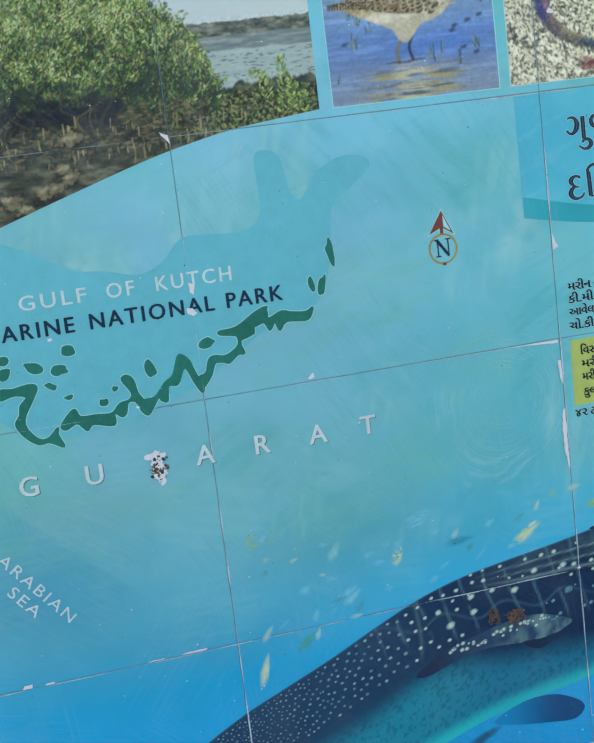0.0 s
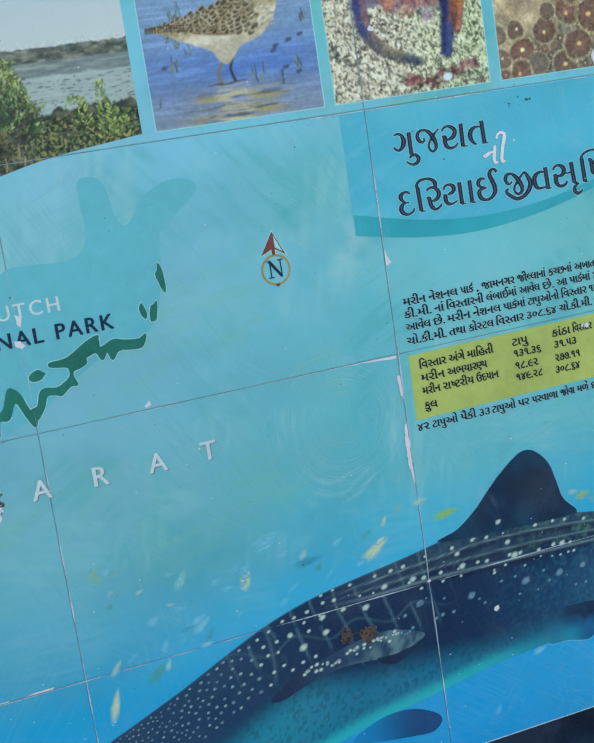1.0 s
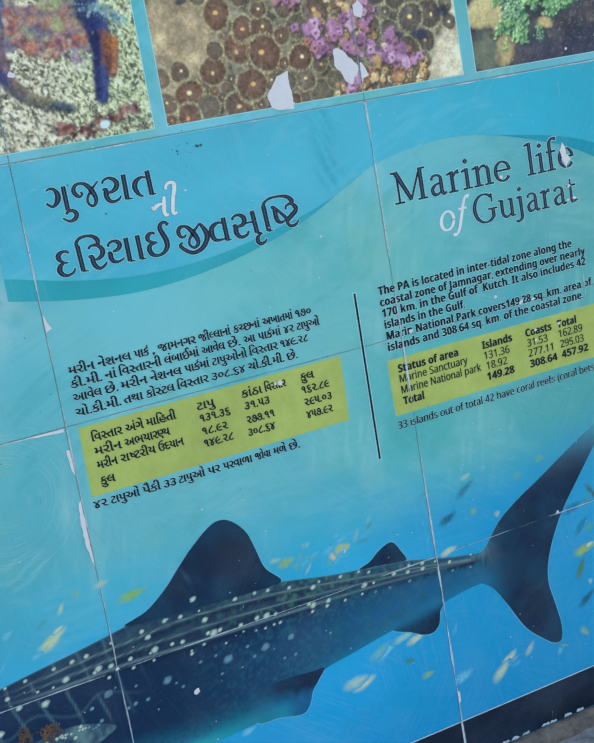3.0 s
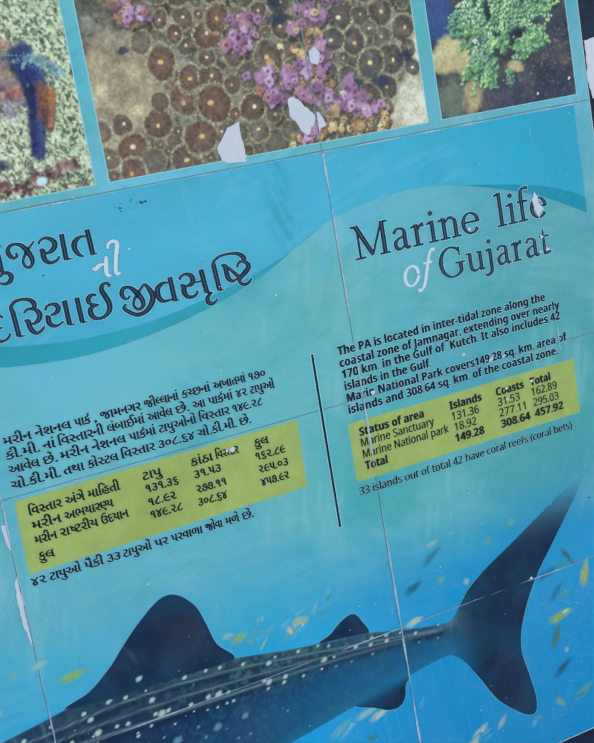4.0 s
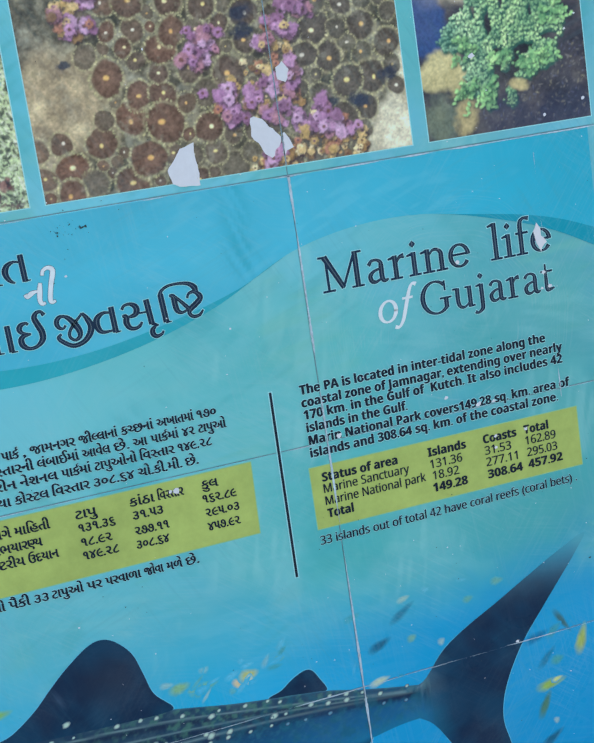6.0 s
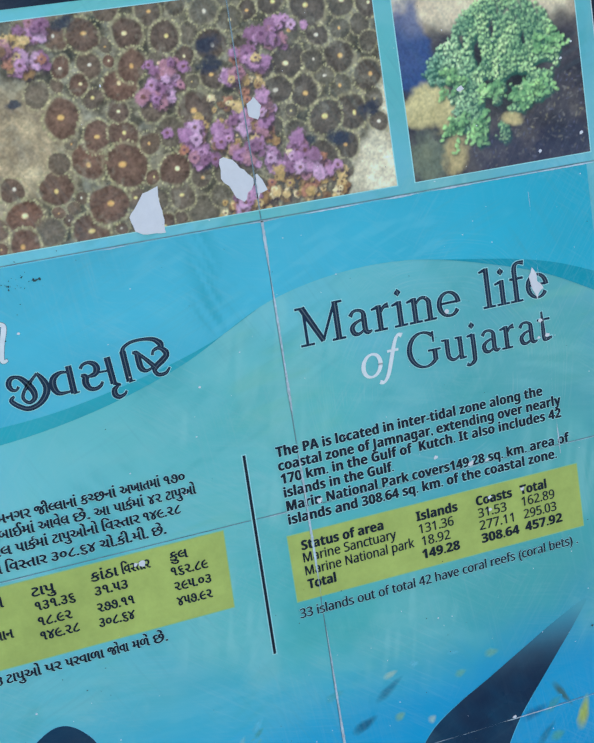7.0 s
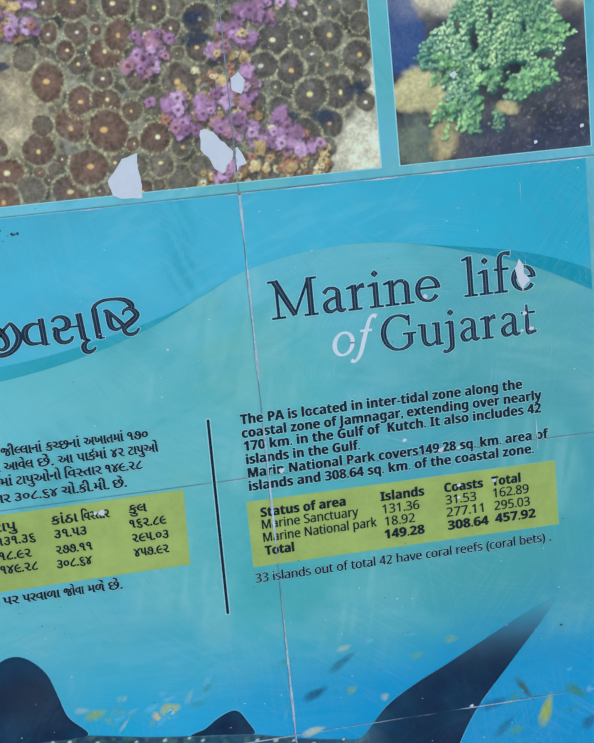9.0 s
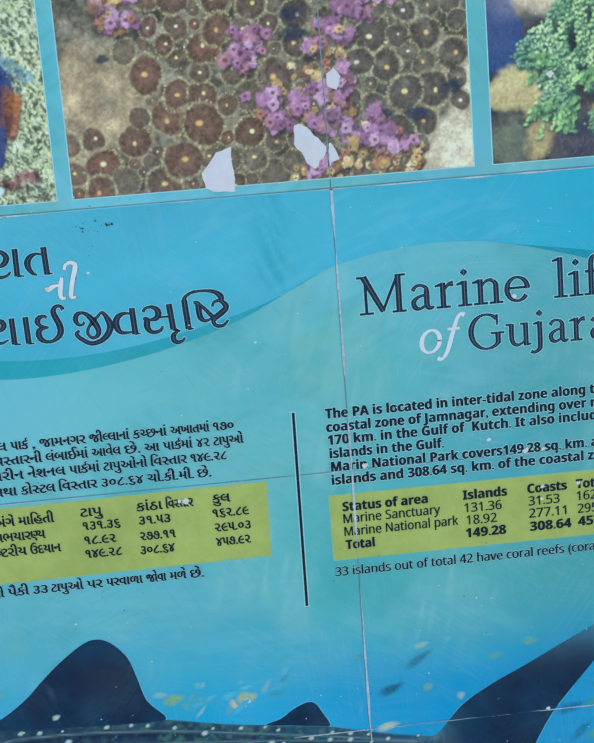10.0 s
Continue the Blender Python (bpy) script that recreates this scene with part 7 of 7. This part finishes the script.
def pale_spots():
    """Soft pale round spots, laid in rows and denser towards the front."""
    r = random.Random(21)
    spots = [(-0.180, 0.763, 5), (-0.148, 0.774, 4.2), (-0.195, 0.783, 3.6), (-0.150, 0.794, 4), (-0.091, 0.791, 4.4), (-0.017, 0.776, 4.8), (-0.022, 0.810, 4), (0.049, 0.809, 4.2), (0.044, 0.827, 3.4),
             (0.057, 0.766, 5), (0.126, 0.804, 4.8), (0.138, 0.765, 5.4), (0.189, 0.763, 5.4), (0.198, 0.802, 4.2), (0.118, 0.824, 3.6), (0.108, 0.854, 3.6), (0.225, 0.764, 4.4), (0.339, 0.796, 4),
             (0.384, 0.797, 3), (0.263, 0.794, 4), (0.267, 0.817, 3.4), (0.428, 0.790, 3), (0.285, 0.793, 3.4), (-0.062, 0.811, 4), (-0.121, 0.797, 3.4), (-0.033, 0.830, 3)]
    x = -0.15
    while x < 0.50:
        for off, s in ((0.014, 3.0), (0.005, 3.2), (-0.007, 2.6)):
            if r.random() < 0.72:
                base = RIDGE(x) + off if off < 0.012 else RIDGE2(x) + 0.006
                spots.append((x + r.uniform(-0.006, 0.006), float(base) + r.uniform(-0.002, 0.002), s * r.uniform(0.5, 1.0)))
        x += 0.024
    for _ in range(5200):
        x = -0.58 + 0.42 * r.random()
        d = r.random() * 0.072
        z = float(BACK(x)) - 0.004 - d
        s = 1.0 + 1.4 * smooth(-0.46, -0.20, x) + r.uniform(-0.3, 0.3)
        if z < float(SHADE(x)) + 0.018 or r.random() < 0.5 * d / 0.07:
            continue
        if all(math.hypot(x - a, (z - b) * 1.1) > (s * 1.45 + c) * (0.00185 + 0.0006 * smooth(-0.34, -0.20, x)) for a, b, c in spots):
            spots.append((x, z, float(s)))
    for _ in range(24):
        x, z = r.uniform(-0.05, 0.28), r.uniform(0.735, 0.79)
        spots.append((x, z, r.uniform(1.2, 2.8)))
    for _ in range(44):
        t = r.random()
        spots.append((-0.19 + 0.16 * t, 0.722 + 0.018 * t + r.uniform(0.002, 0.012), r.uniform(1.4, 2.8)))
    verts, cols, faces, n = [], [], [], 10
    for i, (x, z, s) in enumerate(spots):
        q, far = s * 0.001, x > -0.05 and z < 0.785 or z > 0.857
        core, edge = (ink(96, 142, 164), ink(18, 44, 82)) if far else (ink(*((178, 200, 188) if x > -0.24 else r.choice([(116, 146, 154), (140, 168, 168), (98, 128, 144)]))), ink(44, 70, 96))
        base = len(verts)
        y = Y3 - 0.0000004 * (i % 100)
        verts.append((x, y, z))
        cols.append(core)
        for ratio, c in ((0.50, core), (1.30, edge)):
            for k in range(n):
                a = 2 * math.pi * k / n
                w = 1 + r.uniform(-0.12, 0.12)
                verts.append((x + 1.10 * q * ratio * w * math.cos(a), y, z + 0.86 * q * ratio * w * math.sin(a) + 0.20 * q * ratio * math.cos(a)))
                cols.append(c)
        for k in range(n):
            b, d = base + 1 + k, base + 1 + (k + 1) % n
            faces += [(base, b, d), (b, b + n, d + n, d)]
    tagged(mesh_object("spotting", verts, faces, MAT_PRINT, mural, "scattered pale round spots", np.array(cols)), kind="stuff")


pale_spots()


# ---- drifting fish-like flecks: plain pointed blots of ink ----
fleck_count = [0]


def fleck(x, z, length, width, turn, colour, strength=0.9):
    """A soft leaf-shaped blot that melts into the sea ground."""
    n, faces = 18, []
    fleck_count[0] += 1
    y = Y1 / 2 + 0.00004 - 0.0000012 * fleck_count[0]
    c, s = math.cos(radians(turn)), math.sin(radians(turn))
    r = random.Random(int(x * 1e4) + int(z * 1e4))
    uv, full, tone = [(0.0, 0.0)], [1.0], [1.0]
    for ratio, share in ((0.45, r.uniform(0.85, 1.0)), (0.75, 0.55), (1.15, 0.0)):
        for k in range(n):
            a = 2 * math.pi * k / n
            uv.append((ratio * length * math.cos(a), ratio * width * math.sin(a) * (1 - 0.35 * math.cos(a)) * (1 + r.uniform(-0.15, 0.15))))
            full.append(share)
            tone.append(r.uniform(0.85, 1.12))
    u, v = np.array(uv).T
    X, Z = x + c * u - s * v, z + s * u + c * v
    here = sea_ground(X, Z)
    aim = here[0] + (ink(*colour) - here[0]) * strength
    cols = here + (aim * np.array(tone)[:, None] - here) * np.array(full)[:, None]
    for k in range(n):
        m = (k + 1) % n
        faces.append((0, 1 + k, 1 + m))
        for q in (1, 1 + n):
            faces.append((q + k, q + n + k, q + n + m, q + m))
    mesh_object("fleck", np.stack([X, np.full(len(X), y), Z], -1), faces, MAT_PRINT, mural, "small soft leaf-shaped fleck", cols)


CREAM, LIME, DARK, PALE, OLIVE = (200, 206, 172), (150, 180, 70), (36, 70, 96), (120, 190, 214), (70, 130, 100)
for f in ((-0.210, 0.905, 14, 6, 10, PALE), (-0.159, 0.870, 17, 4.5, 8, OLIVE, 0.6),
          (0.303, 0.846, 8, 5, -50, (220, 190, 140)),
          (0.355, 0.698, 20, 6, 25, PALE, 0.9), (0.403, 0.700, 18, 5, 15, CREAM)):
    fleck(f[0], f[1], f[2] * 1e-3, f[3] * 1e-3, *f[4:])
for f in ((0.315, 0.667, 19, 8, 12, CREAM), (0.387, 0.673, 9, 4.5, -10, OLIVE, 0.8), (0.411, 0.644, 11, 5, 8, LIME, 0.6), (0.465, 0.622, 17, 7, 15, PALE, 0.7), (0.540, 0.620, 17, 7, 35, CREAM, 0.9), (0.590, 0.655, 9, 5, 5, DARK, 0.6),
          (0.147, 0.664, 11, 4.5, 15, PALE, 0.8), (-0.304, 0.834, 11, 6, 30, PALE, 0.7)):
    fleck(f[0], f[1], f[2] * 1e-3, f[3] * 1e-3, *f[4:])
for f in ((-0.206, 0.911, 18, 7, 15, PALE, 0.6), (-0.359, 0.849, 9, 5, 30, PALE, 0.6), (-0.350, 0.814, 9, 4, 70, PALE, 0.6),
          (-0.218, 0.618, 32, 7, 22, DARK), (-0.150, 0.604, 28, 7, 22, DARK), (-0.186, 0.634, 10, 2.5, 55, DARK), (0.635, 0.885, 9, 5, 0, LIME, 0.35), (0.785, 0.70, 14, 6, 60, LIME, 0.8), (0.80, 0.62, 13, 6, 20, CREAM, 0.7),
          (0.775, 0.80, 15, 6, -35, OLIVE, 0.8), (0.79, 0.76, 13, 7, 40, DARK, 0.6), (-0.05, 0.895, 8, 3, 60, CREAM, 0.6), (-0.115, 0.885, 8, 4, 30, PALE, 0.6), (0.075, 0.60, 9, 5, 60, PALE, 0.4), (0.36, 0.88, 9, 4, 50, PALE, 0.4)):
    fleck(f[0], f[1], f[2] * 1e-3, f[3] * 1e-3, *f[4:])


for f in ((0.715, 0.812, 24, 5, -58, (60, 86, 74), 0.85), (0.739, 0.782, 26, 9, 72, (170, 178, 70), 0.95), (0.691, 0.735, 26, 8, 8, (150, 176, 78), 0.95), (0.700, 0.739, 10, 4, 12, (206, 212, 130), 0.9),
          (0.680, 0.710, 24, 7, 62, (78, 116, 72), 0.9), (0.684, 0.663, 25, 7, 30, (28, 84, 110), 0.85), (0.712, 0.618, 22, 8, 25, (118, 160, 96), 0.8), (0.672, 0.616, 14, 6, -50, (150, 172, 96), 0.6), (0.702, 0.803, 16, 7, 35, (80, 140, 110), 0.5),
          (0.678, 0.800, 22, 8, 15, (20, 96, 140), 0.7), (0.689, 0.770, 22, 6, 45, (30, 110, 140), 0.7), (0.703, 0.764, 12, 7, 10, (90, 160, 110), 0.6), (0.510, 0.877, 24, 6, 32, (44, 112, 140), 0.8), (0.477, 0.845, 20, 7, 22, (30, 92, 124), 0.9),
          (0.471, 0.801, 17, 5.5, 12, CREAM, 0.9), (0.595, 0.872, 9, 5, 10, (120, 170, 110), 0.5), (0.237, 0.860, 16, 8, 10, (150, 178, 84), 0.7), (0.264, 0.853, 22, 7, 12, (134, 176, 96), 0.7), (0.317, 0.853, 15, 9, 10, (196, 190, 96), 0.85)):
    fleck(f[0], f[1], f[2] * 0.8e-3, f[3] * 0.85e-3, *f[4:])
for f in ((0.317, 0.848, 8, 6, 70, (230, 216, 170), 0.9), (0.304, 0.672, 25, 9, 8, (176, 204, 186), 0.9), (0.385, 0.708, 26, 6, 12, (150, 196, 184), 0.85), (0.346, 0.701, 25, 8, 28, (120, 180, 178), 0.7), (0.525, 0.607, 24, 9, 38, (190, 206, 170), 0.9),
          (0.036, 0.884, 24, 7, 8, (140, 182, 84), 0.9), (-0.067, 0.862, 27, 8, 30, (196, 206, 160), 0.9), (-0.058, 0.872, 10, 3, 28, (214, 214, 170), 0.8), (-0.239, 0.870, 19, 8, 74, (206, 210, 160), 0.9), (-0.318, 0.889, 18, 7, 58, (140, 196, 196), 0.6),
          (-0.302, 0.827, 18, 6, 35, (130, 196, 210), 0.7), (-0.364, 0.784, 22, 9, 40, (70, 150, 140), 0.7), (-0.350, 0.790, 10, 4, 70, (170, 206, 190), 0.7), (-0.421, 0.759, 26, 6, 72, (200, 208, 168), 0.9), (-0.157, 0.870, 24, 7, 5, (40, 124, 150), 0.6)):
    fleck(f[0], f[1], f[2] * 0.8e-3, f[3] * 0.85e-3, *f[4:])


# faint drifting smudges near the back and round the tail
drift = random.Random(29)
for n, x0, x1, z0, z1 in ((46, -0.42, 0.02, 0.80, 0.925), (22, 0.22, 0.36, 0.838, 0.875), (30, 0.42, 0.82, 0.60, 0.90)):
    for _ in range(n):
        x, z = drift.uniform(x0, x1), drift.uniform(z0, z1)
        if z < float(BACK(x)) + 0.012 and x < 0.60 and z > float(KEEL(x)) - 0.01:
            continue
        if 0.50 < x < 0.74 and abs(z - 0.75 - 0.65 * (x - 0.58)) < 0.09:
            continue
        fleck(x, z, drift.uniform(4, 13) * 1e-3, drift.uniform(2, 5) * 1e-3, drift.uniform(-20, 70), drift.choice((CREAM, PALE, PALE, OLIVE, LIME)), drift.uniform(0.2, 0.5))


# ---- wear: chips, joint edges, stains, specks ----
def shard(pts, seed, rough=0.0012):
    """A broken outline with a slightly ragged edge."""
    r, out = random.Random(seed), []
    for k, p in enumerate(pts):
        q = pts[(k + 1) % len(pts)]
        n = max(1, int(math.hypot(q[0] - p[0], q[1] - p[1]) / 0.004))
        for s in range(n):
            out.append((p[0] + (q[0] - p[0]) * s / n + r.uniform(-rough, rough), p[1] + (q[1] - p[1]) * s / n + r.uniform(-rough, rough)))
    return out


CHIPS = [([(0.320, 1.425), (0.337, 1.445), (0.3525, 1.4495), (0.3515, 1.435), (0.3535, 1.421), (0.3525, 1.4045), (0.330, 1.4065), (0.323, 1.411)], 0.0005),
         ([(0.418, 1.465), (0.422, 1.467), (0.431, 1.462), (0.438, 1.454), (0.446, 1.444), (0.4495, 1.441), (0.446, 1.431), (0.441, 1.428), (0.435, 1.420), (0.429, 1.425), (0.425, 1.435), (0.417, 1.447)], 0.0012),
         ([(0.4505, 1.445), (0.453, 1.446), (0.458, 1.440), (0.461, 1.429), (0.453, 1.427), (0.4505, 1.428)], 0.0008), ([(0.4505, 1.427), (0.4535, 1.426), (0.450, 1.421), (0.4480, 1.425)], 0.0005),
         ([(0.454, 1.514), (0.462, 1.5195), (0.4685, 1.510), (0.463, 1.498), (0.4535, 1.501)], 0.0007),
         ([(0.7395, 1.300), (0.7345, 1.290), (0.7365, 1.276), (0.742, 1.264), (0.7435, 1.270), (0.750, 1.276), (0.744, 1.284), (0.7435, 1.293)], 0.0006),
         ([(-0.0055, 1.074), (-0.0008, 1.073), (-0.0008, 1.042), (-0.004, 1.050)], 0.0004), ([(-0.0042, 1.010), (-0.0008, 1.012), (-0.0007, 0.930), (-0.0055, 0.958), (-0.0068, 0.985)], 0.0006),
         ([(-0.085, 1.0994), (-0.040, 1.0994), (-0.003, 1.0992), (-0.003, 1.0955), (-0.020, 1.0962), (-0.050, 1.0985)], 0.0003),
         ([(-0.520, 0.8010), (-0.488, 0.8010), (-0.487, 0.8035), (-0.512, 0.8030)], 0.0003), ([(-0.560, 0.8008), (-0.540, 0.8008), (-0.538, 0.8022), (-0.552, 0.8022)], 0.0003),
         ([(-0.705, 0.8010), (-0.694, 0.8010), (-0.693, 0.8055), (-0.702, 0.8050)], 0.0004), ([(-0.680, 0.8008), (-0.668, 0.8008), (-0.669, 0.8028), (-0.676, 0.8030)], 0.0003),
         ([(0.0008, 1.210), (0.0085, 1.214), (0.004, 1.222), (0.0008, 1.232)], 0.0005), ([(0.4508, 0.606), (0.4545, 0.602), (0.4535, 0.590), (0.4508, 0.586)], 0.0003),
         ([(-0.4565, 1.208), (-0.449, 1.207), (-0.4445, 1.201), (-0.449, 1.198), (-0.4555, 1.202)], 0.0005), ([(-0.450, 1.236), (-0.4435, 1.234), (-0.4455, 1.222), (-0.450, 1.225)], 0.0007),
         ([(-0.460, 1.406), (-0.451, 1.402), (-0.449, 1.392), (-0.455, 1.398)], 0.0006), ([(-0.3255, 1.1045), (-0.318, 1.1105), (-0.3165, 1.1045), (-0.322, 1.1025)], 0.0004),
         ([(0.8475, 1.474), (0.870, 1.480), (0.898, 1.470), (0.898, 1.402), (0.850, 1.4015), (0.8455, 1.425)], 0.0010)]
for k, (pts, rough) in enumerate(CHIPS):
    flat("chip", [shard(pts, 300 + k, rough)], Y5, MAT_CHIP, mural, "white chip where the glaze has broken off")
for k, (x, z, a) in enumerate(((0.635, 1.272, 2.6), (0.742, 1.241, 2.4), (0.748, 1.224, 2.6), (0.738, 1.223, 1.6), (0.682, 1.497, 4), (0.091, 0.739, 4), (0.271, 1.084, 4.2), (0.265, 1.0845, 2.2), (0.600, 1.119, 2.4), (0.465, 1.104, 3), (0.640, 1.1035, 3.4),
                               (0.659, 1.103, 2.4), (0.696, 1.061, 2.6), (0.656, 1.061, 2.2), (0.655, 1.047, 2.2), (0.8525, 1.536, 3.2), (0.853, 1.360, 3), (0.846, 1.301, 3), (-0.613, 1.1965, 2.6), (0.652, 0.802, 2.2), (0.0, 0.802, 2.4), (0.765, 1.42, 2),
                               (0.022, 1.492, 4), (0.8165, 1.432, 2.2), (0.801, 1.512, 1.6))):
    flat("chip", [blob(x, z, a * 1e-3, a * 0.8e-3, 400 + k, 9, 0.4, 0.3)], Y5, MAT_CHIP, mural, "small white chip in the glaze")


def wobbly_line(name, x0, z0, x1, z1, w, material, seed, label, y=Y5 + 0.0002, bare=0.75):
    """A thin uneven line along a joint, broken where the edge is intact."""
    r = random.Random(seed)
    n = int(math.hypot(x1 - x0, z1 - z0) / 0.003)
    dx, dz = x1 - x0, z1 - z0
    ln = math.hypot(dx, dz)
    nx, nz = -dz / ln, dx / ln
    verts, faces = [], []
    for k in range(n + 1):
        t = k / n
        a = w * max(0.02, float(value_noise(np.array([t * ln]), np.array([seed * 1.0]), 0.03, seed)[0]) * 2.0 - bare) * r.uniform(0.7, 1.2)
        o = r.uniform(-0.00012, 0.00012)
        for s in (1, -1):
            verts.append((x0 + dx * t + nx * (o + s * a / 2), y, z0 + dz * t + nz * (o + s * a / 2)))
        if k:
            faces.append((2 * k - 2, 2 * k - 1, 2 * k + 1, 2 * k))
    mesh_object(name, verts, faces, material, mural, label)


for k, (x, z0, w, bare) in enumerate(((-0.45, 1.10, 0.0016, 0.55), (0.0, 1.40, 0.0017, 0.60), (0.45, 1.40, 0.0020, 0.20))):
    wobbly_line("joint_edge", x + 0.0006, 0.503, x + 0.0006, z0, w, MAT_GROUT_PALE, 31 + k, "pale worn tile edge", bare=bare)
wobbly_line("joint_edge", -0.4494, 1.10, -0.4494, 1.40, 0.0010, MAT_GROUT_PALE, 37, "pale worn tile edge")
for k, (z, x0, x1, w) in enumerate(((0.80, -0.84, 0.84, 0.0012), (1.10, -0.84, 0.84, 0.0008), (1.3993, -0.30, 0.84, 0.0020))):
    wobbly_line("joint_edge", x0, z - 0.0006, x1, z - 0.0006, w, MAT_GROUT_PALE, 41 + k, "pale worn tile edge")
wobbly_line("hairline", 0.7455, 1.38, 0.7475, 1.09, 0.0010, MAT_GROUT_PALE, 51, "faint hairline crack")
wobbly_line("joint_line", -0.25, 0.8, 0.70, 0.8, 0.0009, MAT_GROUT_PALE, 52, "pale joint line")
wobbly_line("joint_line", -0.84, 1.4, -0.33, 1.4, 0.0009, MAT_GROUT, 53, "dark joint line")
for k, (x, z0, z1) in enumerate(((0.0, 0.84, 0.60), (0.45, 0.80, 0.70))):
    wobbly_line("joint_line", x, z0, x, z1, 0.0010, MAT_GROUT_PALE, 54 + k, "pale joint line")


def stain(name, x, z, spread, count, size, material, label, seed, stretch=1.0):
    r = random.Random(seed)
    bm = bmesh.new()
    for q in range(count):
        a, d = r.uniform(0, 2 * math.pi), spread * r.random() ** 0.6
        d *= 0.35 + 0.65 * float(value_noise(np.array([3 * math.cos(a)]), np.array([3 * math.sin(a)]), 1.0, seed)[0])
        px, pz, s = x + d * math.cos(a) * stretch, z + d * math.sin(a), size * r.uniform(0.4, 1.2)
        pts = blob(px, pz, s, s * r.uniform(0.5, 1), seed * 50 + q, 7, r.uniform(0, 3), 0.45)
        bm.faces.new([bm.verts.new((float(p[0]), Y5 - 0.000004 * q, float(p[1]))) for p in pts])
    tagged(part(name, bm, material, mural, label), kind="stuff")


stain("rust_stain", -0.122, 0.762, 0.015, 120, 0.0012, MAT_RUST, "crusty brown rust stain", 5)
stain("rust_stain", -0.094, 0.757, 0.018, 190, 0.0013, MAT_RUST, "crusty brown rust stain", 6)
stain("flaked_patch", -0.514, 1.040, 0.018, 38, 0.0034, MAT_CHIP, "patch of flaked white glaze", 7, 0.62)
stain("flaked_patch", -0.513, 1.024, 0.016, 34, 0.0032, MAT_CHIP, "patch of flaked white glaze", 17, 0.62)
stain("flaked_patch", -0.513, 1.034, 0.020, 46, 0.0020, MAT_DIRT, "dark dirt among the flakes", 8, 0.62)
stain("flaked_patch", -0.514, 1.030, 0.020, 46, 0.0019, MAT_RUST, "brown crumbs among the flakes", 9, 0.62)
stain("dirt_scribble", 0.205, 1.385, 0.020, 22, 0.0007, MAT_DIRT, "dark specks of dirt", 10, 1.2)
stain("dirt_scribble", 0.222, 1.382, 0.004, 7, 0.0012, MAT_DIRT, "dark specks of dirt", 11, 1.2)


def specks(name, count, size, material, label, seed):
    r = random.Random(seed)
    bm = bmesh.new()
    for _ in range(count):
        x, z, s = r.uniform(-0.84, 0.84), r.uniform(0.565, 1.60), size * r.uniform(0.4, 1.3) * (2 if r.random() < 0.05 else 1)
        n, a0, e = 6, r.uniform(0, 3), r.uniform(0.6, 1.6)
        bm.faces.new([bm.verts.new((x + s * e * math.cos(a0 + k * math.pi / 3), Y5, z + s * math.sin(a0 + k * math.pi / 3))) for k in range(n)])
    tagged(part(name, bm, material, mural, label), kind="stuff")


specks("dirt_specks", 420, 0.00046, MAT_DIRT, "scattered tiny dark specks", 61)
specks("pale_specks", 320, 0.00060, MAT_CHIP, "scattered tiny white nicks", 62)
r = random.Random(63)
for k in range(16):
    x = 0.46 + 0.36 * k / 15 + r.uniform(-0.008, 0.008)
    flat("chip", [shard([(x - 0.007, 0.5025), (x + 0.006, 0.5025), (x + 0.005, 0.5055), (x - 0.004, 0.5060)], 500 + k, 0.0009)], Y5, MAT_GROUT_PALE, mural, "pale chipped edge of the border")
    if k % 3 == 0:
        wobbly_line("drip", x, 0.505, x + 0.001, 0.520, 0.004, MAT_INK_GREY, 530 + k, "faint grey drip mark")
for k in range(3):
    part("joint_edge", box_bm(JOINT_X[k] - 0.0012, JOINT_X[k] + 0.0008, Y5, 0.004, 0.503, FOOT - 0.001, 0.0003, 1), MAT_CHIP if k == 2 else MAT_GROUT_PALE, mural, "pale worn tile edge")
